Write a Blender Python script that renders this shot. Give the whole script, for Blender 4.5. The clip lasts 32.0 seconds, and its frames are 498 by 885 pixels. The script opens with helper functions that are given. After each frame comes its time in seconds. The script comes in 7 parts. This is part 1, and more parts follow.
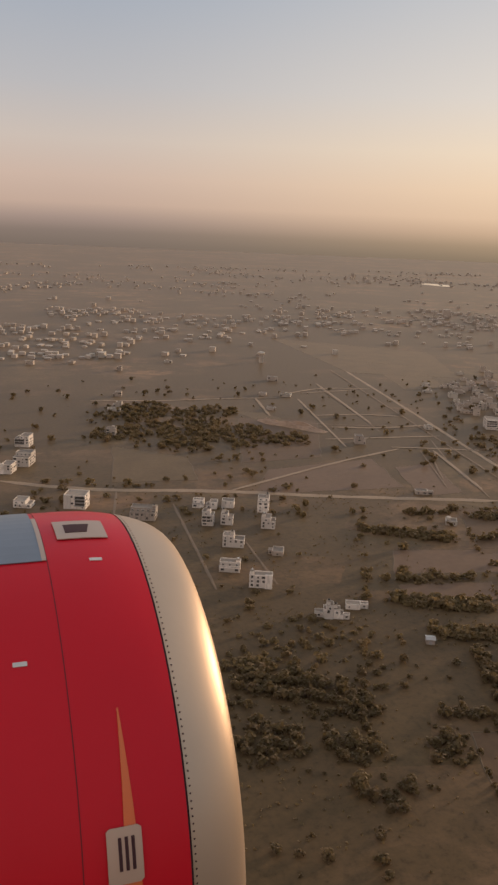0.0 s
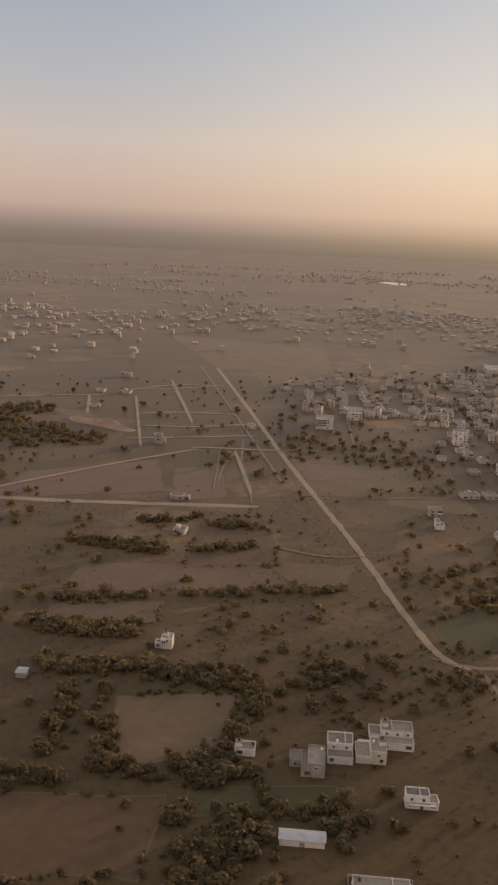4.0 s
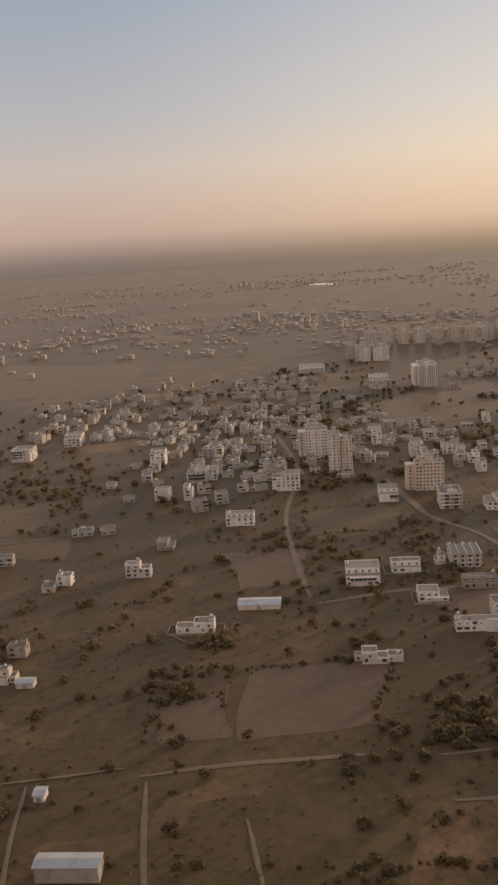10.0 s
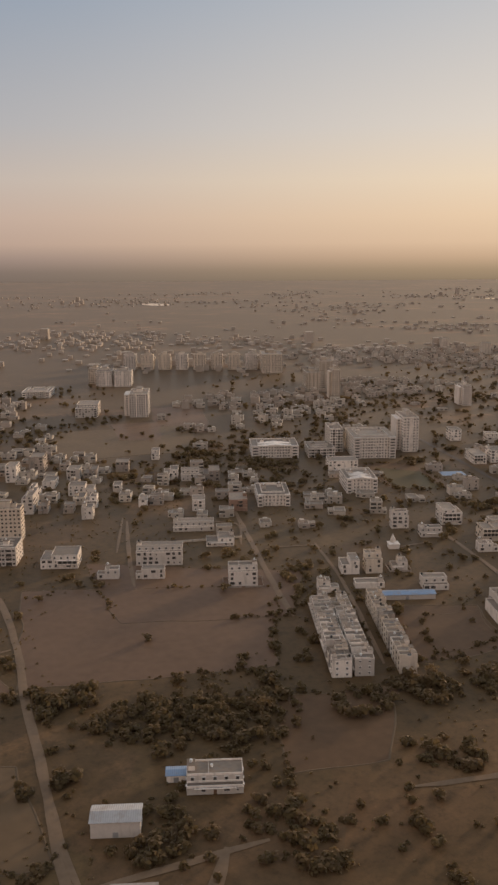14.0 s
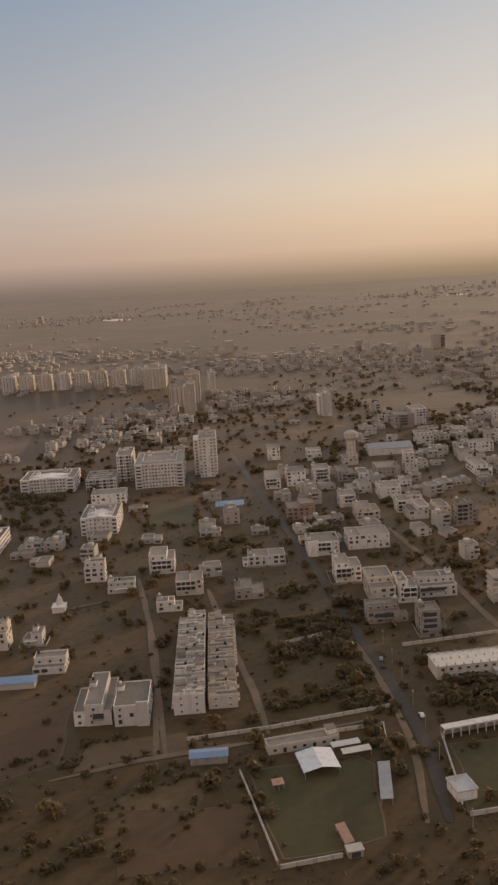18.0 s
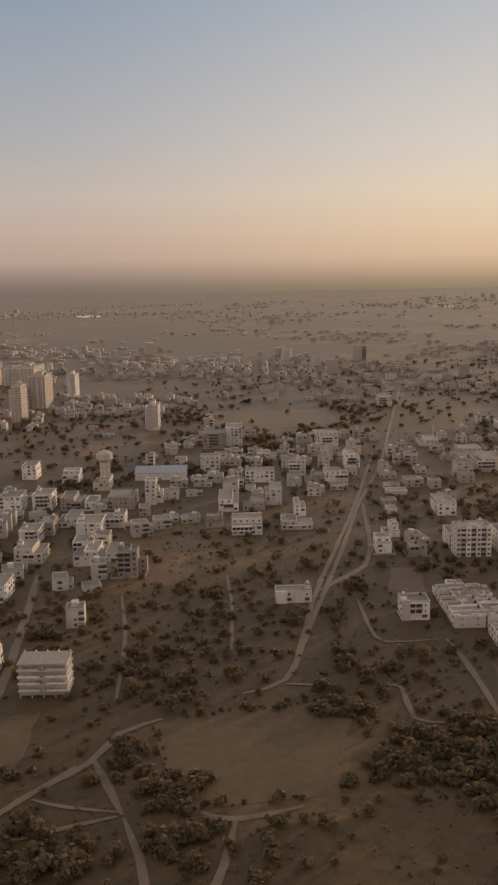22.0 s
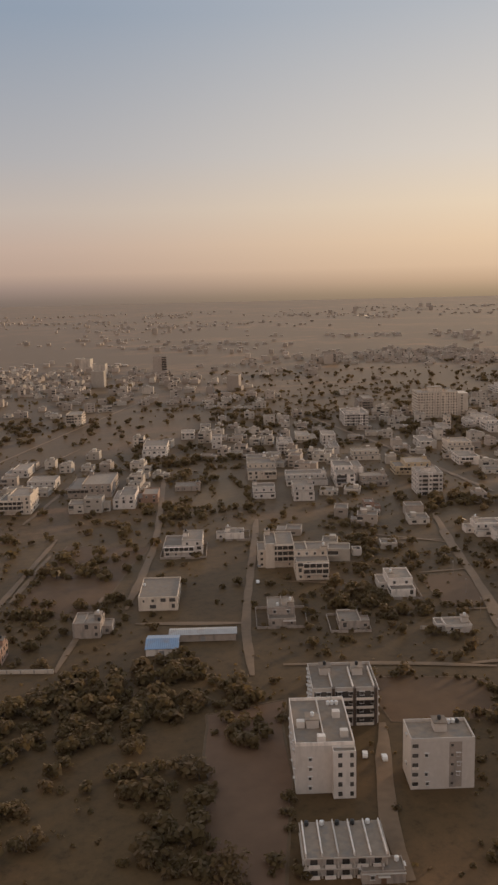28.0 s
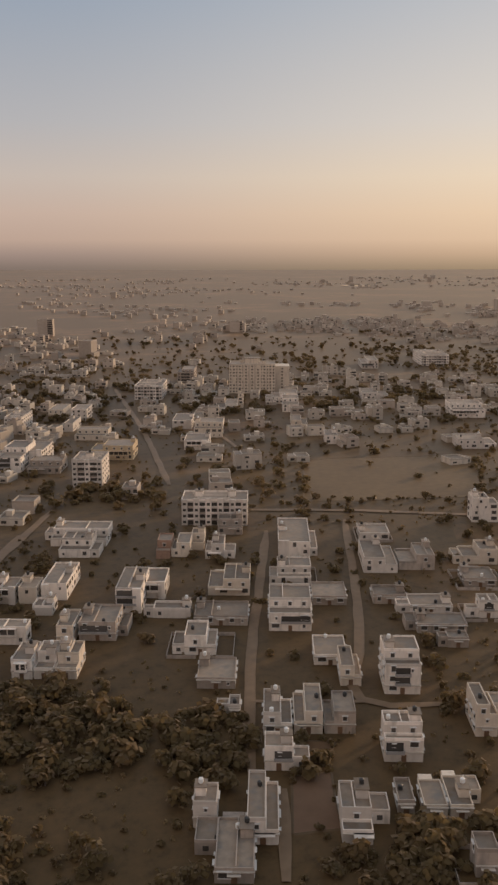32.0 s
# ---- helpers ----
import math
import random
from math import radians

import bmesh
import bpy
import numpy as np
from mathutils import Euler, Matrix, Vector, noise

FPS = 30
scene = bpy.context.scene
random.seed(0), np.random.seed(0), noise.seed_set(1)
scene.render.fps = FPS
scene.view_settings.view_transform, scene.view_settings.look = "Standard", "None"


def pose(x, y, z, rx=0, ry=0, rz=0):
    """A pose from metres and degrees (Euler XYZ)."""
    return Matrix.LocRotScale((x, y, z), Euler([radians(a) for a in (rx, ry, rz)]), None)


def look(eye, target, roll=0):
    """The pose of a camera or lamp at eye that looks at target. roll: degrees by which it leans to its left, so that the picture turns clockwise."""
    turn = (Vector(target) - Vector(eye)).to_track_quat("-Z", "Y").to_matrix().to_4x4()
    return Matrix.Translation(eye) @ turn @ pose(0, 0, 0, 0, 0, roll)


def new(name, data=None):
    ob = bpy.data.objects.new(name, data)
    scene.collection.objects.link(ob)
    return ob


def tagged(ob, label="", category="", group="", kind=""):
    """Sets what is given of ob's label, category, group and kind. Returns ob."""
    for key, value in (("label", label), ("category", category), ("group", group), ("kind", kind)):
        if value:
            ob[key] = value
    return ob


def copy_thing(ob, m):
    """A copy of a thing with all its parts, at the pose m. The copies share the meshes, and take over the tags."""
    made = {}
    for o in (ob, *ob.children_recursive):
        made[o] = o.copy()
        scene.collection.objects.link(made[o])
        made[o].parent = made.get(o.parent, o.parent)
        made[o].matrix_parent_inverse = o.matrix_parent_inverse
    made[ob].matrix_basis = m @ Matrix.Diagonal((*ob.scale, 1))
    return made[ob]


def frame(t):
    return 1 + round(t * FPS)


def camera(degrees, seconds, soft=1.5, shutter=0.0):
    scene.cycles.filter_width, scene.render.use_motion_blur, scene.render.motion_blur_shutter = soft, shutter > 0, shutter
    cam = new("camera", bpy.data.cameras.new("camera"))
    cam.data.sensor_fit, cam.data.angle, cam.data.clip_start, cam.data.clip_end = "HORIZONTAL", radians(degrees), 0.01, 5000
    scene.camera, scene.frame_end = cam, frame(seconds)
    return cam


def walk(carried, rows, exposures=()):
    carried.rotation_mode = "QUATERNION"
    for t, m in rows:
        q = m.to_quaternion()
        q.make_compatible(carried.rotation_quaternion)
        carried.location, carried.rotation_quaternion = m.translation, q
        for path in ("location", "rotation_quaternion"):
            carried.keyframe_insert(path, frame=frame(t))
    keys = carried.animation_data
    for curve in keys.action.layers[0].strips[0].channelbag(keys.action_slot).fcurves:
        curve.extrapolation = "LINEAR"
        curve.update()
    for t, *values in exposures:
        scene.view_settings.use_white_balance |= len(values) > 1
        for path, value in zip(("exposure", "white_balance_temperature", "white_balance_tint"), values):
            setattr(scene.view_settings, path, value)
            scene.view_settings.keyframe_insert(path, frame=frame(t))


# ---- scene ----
cam = camera(31.75, 32.0, soft=2.5)
# seconds, place, yaw to the left of +y, pitch, roll
walk(cam, [(t, pose(x, y, z) @ pose(0, 0, 0, 0, 0, yaw) @ pose(0, 0, 0, 90 + pitch) @ pose(0, 0, 0, 0, 0, roll)) for t, x, y, z, yaw, pitch, roll in (
    (0.0, 0.00, 0.00, 147.55, -20.242, -13.880, 2.360),
    (0.5, 18.28, -0.26, 146.65, -20.317, -13.892, 2.525),
    (1.0, 36.60, -0.52, 145.75, -20.378, -13.915, 2.691),
    (1.5, 54.96, -0.76, 144.84, -20.293, -13.908, 2.659),
    (2.0, 73.36, -1.00, 143.93, -20.242, -13.920, 2.669),
    (2.5, 91.79, -1.23, 143.01, -20.075, -13.913, 3.050),
    (3.0, 110.25, -1.46, 142.09, -19.994, -13.866, 3.186),
    (3.5, 128.76, -1.67, 141.16, -20.104, -13.832, 3.045),
    (5.5, 203.11, -2.45, 137.40, -19.261, -13.759, -0.249),
    (6.0, 221.78, -2.63, 136.44, -19.040, -13.727, -1.450),
    (6.5, 240.48, -2.80, 135.48, -19.120, -13.434, -2.669),
    (7.0, 259.22, -2.96, 134.51, -18.917, -13.209, -2.760),
    (7.5, 277.98, -3.11, 133.54, -18.603, -13.172, -2.981),
    (8.0, 296.78, -3.25, 132.56, -18.521, -13.149, -3.409),
    (8.5, 315.61, -3.38, 131.57, -18.538, -13.057, -3.544),
    (9.0, 334.47, -3.51, 130.58, -18.701, -12.932, -3.335),
    (9.5, 353.35, -3.63, 129.58, -18.874, -12.918, -3.172),
    (10.0, 372.27, -3.74, 128.58, -19.033, -12.864, -3.767),
    (10.5, 391.21, -3.84, 127.57, -19.519, -13.917, -3.558),
    (11.0, 410.18, -3.94, 126.55, -29.329, -16.288, 0.249),
    (11.5, 429.18, -4.02, 125.53, -29.917, -16.573, 1.833),
    (12.0, 448.21, -4.10, 124.50, -29.838, -14.780, 1.248),
    (12.5, 467.26, -4.17, 123.46, -27.929, -12.123, 0.736),
    (13.0, 486.34, -4.23, 122.42, -27.034, -11.950, 1.534),
    (13.5, 505.44, -4.28, 121.37, -27.136, -11.828, 1.065),
    (14.0, 524.57, -4.32, 120.32, -27.182, -11.811, -0.385),
    (14.5, 543.72, -4.36, 119.25, -27.309, -11.656, -0.935),
    (15.0, 562.90, -4.39, 118.18, -27.419, -11.333, -0.765),
    (15.5, 582.10, -4.40, 117.11, -27.207, -11.291, -0.254),
    (17.5, 659.12, -4.39, 112.73, -26.368, -11.177, -3.392),
    (18.0, 678.43, -4.36, 111.61, -25.820, -11.174, -3.673),
    (18.5, 697.76, -4.33, 110.49, -25.587, -11.117, -3.438),
    (19.0, 717.11, -4.29, 109.36, -25.345, -11.075, -2.830),
    (19.5, 736.48, -4.23, 108.23, -24.854, -11.049, -1.940),
    (20.0, 755.87, -4.17, 107.09, -24.295, -10.992, -1.421),
    (20.5, 775.28, -4.11, 105.94, -23.564, -10.911, -0.874),
    (21.0, 794.70, -4.03, 104.78, -23.430, -10.911, -1.034),
    (21.5, 814.15, -3.94, 103.61, -23.864, -10.923, -1.341),
    (22.0, 833.61, -3.84, 102.44, -24.344, -10.914, -1.145),
    (22.5, 853.08, -3.74, 101.26, -24.406, -10.905, -0.921),
    (23.0, 872.57, -3.62, 100.07, -24.454, -10.816, -0.871),
    (23.5, 892.08, -3.50, 98.87, -24.494, -10.783, -0.888),
    (24.0, 911.60, -3.37, 97.66, -24.564, -10.439, -1.322),
    (24.5, 931.14, -3.23, 96.45, -24.614, -10.235, -1.403),
    (25.0, 950.69, -3.08, 95.23, -24.714, -10.156, -1.828),
    (25.5, 970.26, -2.92, 94.00, -24.717, -10.153, -1.577),
    (27.5, 1048.64, -2.19, 88.99, -24.938, -10.169, -1.268),
    (28.0, 1068.26, -1.98, 87.72, -25.010, -10.142, -1.361),
    (28.5, 1087.90, -1.77, 86.44, -24.656, -10.198, -0.302),
    (29.0, 1107.54, -1.54, 85.15, -24.456, -10.112, -0.267),
    (29.5, 1127.20, -1.31, 83.85, -23.868, -9.693, -0.271),
    (30.0, 1146.86, -1.07, 82.54, -21.671, -9.321, -0.145),
    (30.5, 1166.54, -0.81, 81.22, -22.271, -9.990, -0.272),
    (31.0, 1186.22, -0.55, 79.89, -22.721, -11.095, 0.701),
    (31.5, 1205.90, -0.28, 78.56, -22.701, -11.539, 0.290),
    (32.0, 1225.60, -0.00, 77.21, -22.715, -12.027, -0.089),
)], exposures=((0.0, 0.22), (5.0, 0.2), (10.0, 0.17), (11.0, 0.24), (12.0, 0.12), (13.5, 0.06), (26.0, 0.0), (32.0, 0.1)))

# ---- world, sun ----
SUN_AZ, SUN_EL = 70.0, 7.0          # degrees clockwise from +y, degrees above the horizon
SUN_DIR = Vector((math.sin(radians(SUN_AZ)) * math.cos(radians(SUN_EL)), math.cos(radians(SUN_AZ)) * math.cos(radians(SUN_EL)), math.sin(radians(SUN_EL))))


def srgb(r, g, b):
    return tuple(((c / 255) / 12.92 if c < 10.3 else ((c / 255 + 0.055) / 1.055) ** 2.4) for c in (r, g, b)) + (1.0,)


def ramp(nt, stops):
    node = nt.nodes.new("ShaderNodeValToRGB")
    els = node.color_ramp.elements
    while len(els) < len(stops):
        els.new(0.5)
    for e, (p, c) in zip(els, stops):
        e.position, e.color = p, c
    return node


def make_world():
    world = bpy.data.worlds.new("hazy_evening_sky")
    scene.world = world
    world.use_nodes = True
    nt = world.node_tree
    nt.nodes.clear()
    L = nt.links.new
    out, back = nt.nodes.new("ShaderNodeOutputWorld"), nt.nodes.new("ShaderNodeBackground")
    sky = nt.nodes.new("ShaderNodeTexSky")
    sky.sky_type, sky.sun_disc = "NISHITA", False
    sky.sun_elevation, sky.sun_rotation = radians(SUN_EL), radians(SUN_AZ)
    sky.dust_density, sky.air_density, sky.ozone_density = 6.0, 1.0, 1.0
    dim = nt.nodes.new("ShaderNodeVectorMath")
    dim.operation = "SCALE"
    dim.inputs["Scale"].default_value = 0.06
    L(sky.outputs["Color"], dim.inputs[0])
    co, sep = nt.nodes.new("ShaderNodeTexCoord"), nt.nodes.new("ShaderNodeSeparateXYZ")
    L(co.outputs["Generated"], sep.inputs[0])
    # height above the horizon, -0.1 .. 0.5 onto 0 .. 1
    ht = nt.nodes.new("ShaderNodeMapRange")
    ht.inputs["From Min"].default_value, ht.inputs["From Max"].default_value = -0.1, 0.5
    L(sep.outputs["Z"], ht.inputs["Value"])

    def at(el):
        return min(1.0, max(0.0, (math.sin(radians(el)) + 0.1) / 0.6))
    away = ramp(nt, [(at(-3), srgb(120, 106, 96)), (at(-1.5), srgb(121, 107, 97)), (at(-0.7), srgb(133, 117, 107)), (at(0.1), srgb(161, 140, 129)), (at(1.0), srgb(190, 164, 148)), (at(2.6), srgb(199, 175, 160)),
                     (at(4.8), srgb(198, 184, 174)), (at(8), srgb(180, 178, 180)), (at(16), srgb(147, 160, 177)), (at(24), srgb(154, 167, 187)), (1.0, srgb(176, 184, 196))])
    near = ramp(nt, [(at(-3), srgb(142, 123, 99)), (at(-1.5), srgb(144, 125, 101)), (at(-0.7), srgb(172, 147, 117)), (at(0.1), srgb(208, 175, 142)), (at(1.0), srgb(229, 196, 162)), (at(2.6), srgb(238, 208, 174)),
                     (at(4.8), srgb(239, 217, 189)), (at(8), srgb(225, 214, 202)), (at(16), srgb(192, 194, 198)), (at(24), srgb(178, 186, 198)), (1.0, srgb(182, 188, 198))])
    anti = ramp(nt, [(at(-3), srgb(128, 108, 98)), (at(0.2), srgb(165, 135, 124)), (at(4.5), srgb(220, 184, 166)), (at(14), srgb(222, 198, 184)), (1.0, srgb(200, 192, 190))])
    for r in (away, near, anti):
        L(ht.outputs["Result"], r.inputs["Fac"])
    dot = nt.nodes.new("ShaderNodeVectorMath")
    dot.operation = "DOT_PRODUCT"
    L(co.outputs["Generated"], dot.inputs[0])
    dot.inputs[1].default_value = (SUN_DIR.x, SUN_DIR.y, 0)
    side = nt.nodes.new("ShaderNodeMapRange")
    side.interpolation_type = "SMOOTHSTEP"
    side.inputs["From Min"].default_value, side.inputs["From Max"].default_value = 0.45, 1.0
    L(dot.outputs["Value"], side.inputs["Value"])
    mix = nt.nodes.new("ShaderNodeMix")
    mix.data_type = "RGBA"
    L(side.outputs["Result"], mix.inputs["Factor"])
    L(away.outputs["Color"], mix.inputs["A"])
    L(near.outputs["Color"], mix.inputs["B"])
    # the rosy side of the sky opposite the low sun
    back_side = nt.nodes.new("ShaderNodeMapRange")
    back_side.interpolation_type = "SMOOTHSTEP"
    back_side.inputs["From Min"].default_value, back_side.inputs["From Max"].default_value = 0.2, -0.6
    L(dot.outputs["Value"], back_side.inputs["Value"])
    mix2 = nt.nodes.new("ShaderNodeMix")
    mix2.data_type = "RGBA"
    L(back_side.outputs["Result"], mix2.inputs["Factor"])
    L(mix.outputs["Result"], mix2.inputs["A"])
    L(anti.outputs["Color"], mix2.inputs["B"])
    add = nt.nodes.new("ShaderNodeMix")
    add.data_type, add.inputs["Factor"].default_value = "RGBA", 0.08
    L(mix2.outputs["Result"], add.inputs["A"])
    L(dim.outputs["Vector"], add.inputs["B"])
    L(add.outputs["Result"], back.inputs["Color"])
    back.inputs["Strength"].default_value = 1.0
    L(back.outputs[0], out.inputs["Surface"])


make_world()
sun = new("sun", bpy.data.lights.new("sun", "SUN"))
sun.data.energy, sun.data.angle, sun.data.color = 2.35, radians(8.0), (1.0, 0.68, 0.42)
sun.matrix_world = look(SUN_DIR * 100, (0, 0, 0))

# ---- materials ----
# sheen and coat weights that imitate haze on surfaces, and the sheen's tint
HAZE_SHEEN = 0.152
HAZE = 0.55
SOIL_HAZE_TINT = (0.91, 0.70, 0.53)


def mat(name, base, rough=0.85, vary=0.25, grain=0.6, coarse=0.03, bump=0.3, haze_sheen=1.0, metal=0.0, lot=0.0, island=0.0, stain=None, spec=0.5, tint=(0.80, 0.74, 0.66), coat=0.0):
    m = bpy.data.materials.new(name)
    m.use_nodes = True
    nt = m.node_tree
    L = nt.links.new
    b = nt.nodes["Principled BSDF"]
    geo = nt.nodes.new("ShaderNodeNewGeometry")
    n1, n2 = nt.nodes.new("ShaderNodeTexNoise"), nt.nodes.new("ShaderNodeTexNoise")
    for n, s, det in ((n1, grain, 6), (n2, coarse, 4)):
        n.inputs["Scale"].default_value, n.inputs["Detail"].default_value = s, det
        L(geo.outputs["Position"], n.inputs["Vector"])
    avg = nt.nodes.new("ShaderNodeMath")
    avg.operation = "ADD"
    L(n1.outputs["Fac"], avg.inputs[0])
    L(n2.outputs["Fac"], avg.inputs[1])
    r = nt.nodes.new("ShaderNodeMapRange")
    r.inputs["From Min"].default_value, r.inputs["From Max"].default_value = 0.6, 1.4
    r.inputs["To Min"].default_value, r.inputs["To Max"].default_value = 1 - vary, 1 + vary
    L(avg.outputs[0], r.inputs["Value"])
    value = r.outputs["Result"]
    for amount, node, sock in ((lot, "ShaderNodeObjectInfo", "Random"), (island, "ShaderNodeNewGeometry", "Random Per Island")):
        if amount:
            info, mr, mul = nt.nodes.new(node), nt.nodes.new("ShaderNodeMapRange"), nt.nodes.new("ShaderNodeMath")
            mr.inputs["To Min"].default_value, mr.inputs["To Max"].default_value = 1 - amount, 1 + amount
            L(info.outputs[sock], mr.inputs["Value"])
            mul.operation = "MULTIPLY"
            L(value, mul.inputs[0])
            L(mr.outputs["Result"], mul.inputs[1])
            value = mul.outputs[0]
    sc = nt.nodes.new("ShaderNodeVectorMath")
    sc.operation = "SCALE"
    sc.inputs[0].default_value = base[:3]
    L(value, sc.inputs["Scale"])
    colour = sc.outputs["Vector"]
    if stain:
        n3, mr, mx = nt.nodes.new("ShaderNodeTexNoise"), nt.nodes.new("ShaderNodeMapRange"), nt.nodes.new("ShaderNodeMix")
        n3.inputs["Scale"].default_value, n3.inputs["Detail"].default_value = grain * 0.7, 8
        mp = nt.nodes.new("ShaderNodeMapping")
        mp.inputs["Scale"].default_value = (1, 1, 0.25)
        L(geo.outputs["Position"], mp.inputs["Vector"])
        L(mp.outputs[0], n3.inputs["Vector"])
        mr.inputs["From Min"].default_value, mr.inputs["From Max"].default_value = 0.5, 0.75
        L(n3.outputs["Fac"], mr.inputs["Value"])
        mx.data_type = "RGBA"
        L(mr.outputs["Result"], mx.inputs["Factor"])
        L(colour, mx.inputs["A"])
        mx.inputs["B"].default_value = (*stain[:3], 1)
        colour = mx.outputs["Result"]
    L(colour, b.inputs["Base Color"])
    b.inputs["Roughness"].default_value, b.inputs["Metallic"].default_value = rough, metal
    b.inputs["Specular IOR Level"].default_value = spec
    # this sheen lifts surfaces at grazing views in place of haze
    b.inputs["Sheen Weight"].default_value, b.inputs["Sheen Roughness"].default_value = HAZE_SHEEN * haze_sheen, 0.5
    b.inputs["Sheen Tint"].default_value = (*tint, 1)
    if coat:
        # a weak gloss that reflects the sky at grazing views, standing in for haze
        b.inputs["Coat Weight"].default_value, b.inputs["Coat IOR"].default_value, b.inputs["Coat Roughness"].default_value = coat, 1.1, 0.3
    if bump:
        bp = nt.nodes.new("ShaderNodeBump")
        bp.inputs["Strength"].default_value, bp.inputs["Distance"].default_value = bump, 0.1
        L(n1.outputs["Fac"], bp.inputs["Height"])
        L(bp.outputs[0], b.inputs["Normal"])
    return m


PLASTER = {
    "w": mat("white_plaster", (0.690, 0.620, 0.550), lot=0.28, vary=0.1, grain=1.2, stain=(0.50, 0.44, 0.38)),
    "c": mat("cream_plaster", (0.63, 0.54, 0.44), lot=0.15, vary=0.1, grain=1.2, stain=(0.48, 0.40, 0.32)),
    "g": mat("grey_cement_render", (0.360, 0.300, 0.250), lot=0.18, vary=0.18, grain=1.2, stain=(0.20, 0.18, 0.16)),
    "b": mat("raw_brick_render", (0.33, 0.21, 0.15), lot=0.15, vary=0.2, grain=1.5),
    "y": mat("ochre_plaster", (0.55, 0.43, 0.28), lot=0.1, vary=0.12, grain=1.2, stain=(0.42, 0.33, 0.22)),
}
ROOF = mat("weathered_roof_concrete", (0.240, 0.190, 0.145), lot=0.35, spec=0.15, rough=0.95, vary=0.25, grain=0.9, stain=(0.20, 0.18, 0.16), coat=HAZE)
GLASS = mat("dark_window_glass", (0.090, 0.081, 0.073), rough=0.15, vary=0.2, bump=0, haze_sheen=0.15, lot=0.3, spec=0.5)
FRAME = mat("painted_window_frame", (0.55, 0.53, 0.50), vary=0.1, bump=0)
CONCRETE = mat("pale_concrete", (0.460, 0.405, 0.345), vary=0.15, lot=0.1)
TANK_W = mat("white_plastic_tank", (0.72, 0.72, 0.70), rough=0.5, vary=0.06, bump=0)
TANK_K = mat("black_plastic_tank", (0.03, 0.03, 0.03), rough=0.5, vary=0.1, bump=0)
DOOR = mat("brown_wooden_door", (0.16, 0.09, 0.05), rough=0.6, bump=0)
RAIL = mat("grey_metal_railing", (0.30, 0.29, 0.28), rough=0.5, bump=0)
TIN_B = mat("blue_metal_sheet", (0.20, 0.29, 0.42), rough=0.45, vary=0.15, lot=0.15, stain=(0.25, 0.24, 0.25))
TIN_G = mat("galvanised_metal_sheet", (0.40, 0.385, 0.37), rough=0.6, vary=0.15, lot=0.15, stain=(0.33, 0.28, 0.24))
DIRT = mat("pale_dirt_track", (0.180, 0.122, 0.076), vary=0.22, grain=0.5, coarse=0.06, rough=0.9, spec=0.15, haze_sheen=1.0, tint=SOIL_HAZE_TINT, coat=HAZE)
ASPHALT = mat("dusty_asphalt", (0.066, 0.052, 0.041), vary=0.2, grain=0.6, coarse=0.05, rough=0.9, spec=0.15, haze_sheen=1.0, tint=SOIL_HAZE_TINT, coat=HAZE)
PALE = mat("pale_gravel_road", (0.28, 0.198, 0.127), vary=0.22, grain=0.5, coarse=0.06, rough=0.9, spec=0.15, haze_sheen=1.0, tint=SOIL_HAZE_TINT, coat=HAZE)
# strong sheen and a coat lift the leaves as haze would
LEAF = mat("dusty_green_leaves", (0.172, 0.124, 0.057), vary=0.2, grain=0.5, lot=0.25, island=0.1, bump=0, rough=0.85, spec=0.15, haze_sheen=4.2, tint=SOIL_HAZE_TINT, coat=HAZE)
LEAF_DRY = mat("dry_olive_leaves", (0.188, 0.130, 0.062), vary=0.2, grain=0.5, lot=0.25, island=0.1, bump=0, rough=0.85, spec=0.15, haze_sheen=4.2, tint=SOIL_HAZE_TINT, coat=HAZE)


def let_light_through(m, share):
    """Thin leaves pass part of the light that falls on their other side."""
    nt = m.node_tree
    b, out = nt.nodes["Principled BSDF"], nt.nodes["Material Output"]
    thin, mix = nt.nodes.new("ShaderNodeBsdfTranslucent"), nt.nodes.new("ShaderNodeMixShader")
    nt.links.new(b.inputs["Base Color"].links[0].from_socket, thin.inputs["Color"])
    mix.inputs[0].default_value = share
    nt.links.new(b.outputs[0], mix.inputs[1])
    nt.links.new(thin.outputs[0], mix.inputs[2])
    nt.links.new(mix.outputs[0], out.inputs["Surface"])


for leaf in (LEAF, LEAF_DRY):
    let_light_through(leaf, 0.55)
DARK_PIER = mat("dark_brown_cladding", (0.085, 0.06, 0.045), vary=0.15, lot=0.1)
BARK = mat("grey_brown_bark", (0.12, 0.09, 0.065), vary=0.25)
FIELD = {
    "tan": mat("dry_stubble_field", (0.145, 0.094, 0.051), vary=0.22, grain=0.25, coarse=0.04, rough=0.9, spec=0.15, haze_sheen=0.7, tint=SOIL_HAZE_TINT, coat=HAZE),
    "red": mat("ploughed_red_soil", (0.142, 0.086, 0.053), vary=0.2, grain=0.3, coarse=0.04, rough=0.9, spec=0.15, haze_sheen=0.7, tint=SOIL_HAZE_TINT, coat=HAZE),
    "dark": mat("fallow_dark_soil", (0.108, 0.063, 0.033), vary=0.25, grain=0.3, coarse=0.05, rough=0.9, spec=0.15, haze_sheen=0.7, tint=SOIL_HAZE_TINT, coat=HAZE),
    "olive": mat("weedy_olive_field", (0.122, 0.079, 0.037), vary=0.25, grain=0.4, coarse=0.05, rough=0.9, spec=0.15, haze_sheen=0.7, tint=SOIL_HAZE_TINT, coat=HAZE),
    "green": mat("green_crop_field", (0.074, 0.060, 0.025), vary=0.22, grain=0.5, coarse=0.05, rough=0.9, spec=0.15, haze_sheen=0.7, tint=SOIL_HAZE_TINT, coat=HAZE),
}
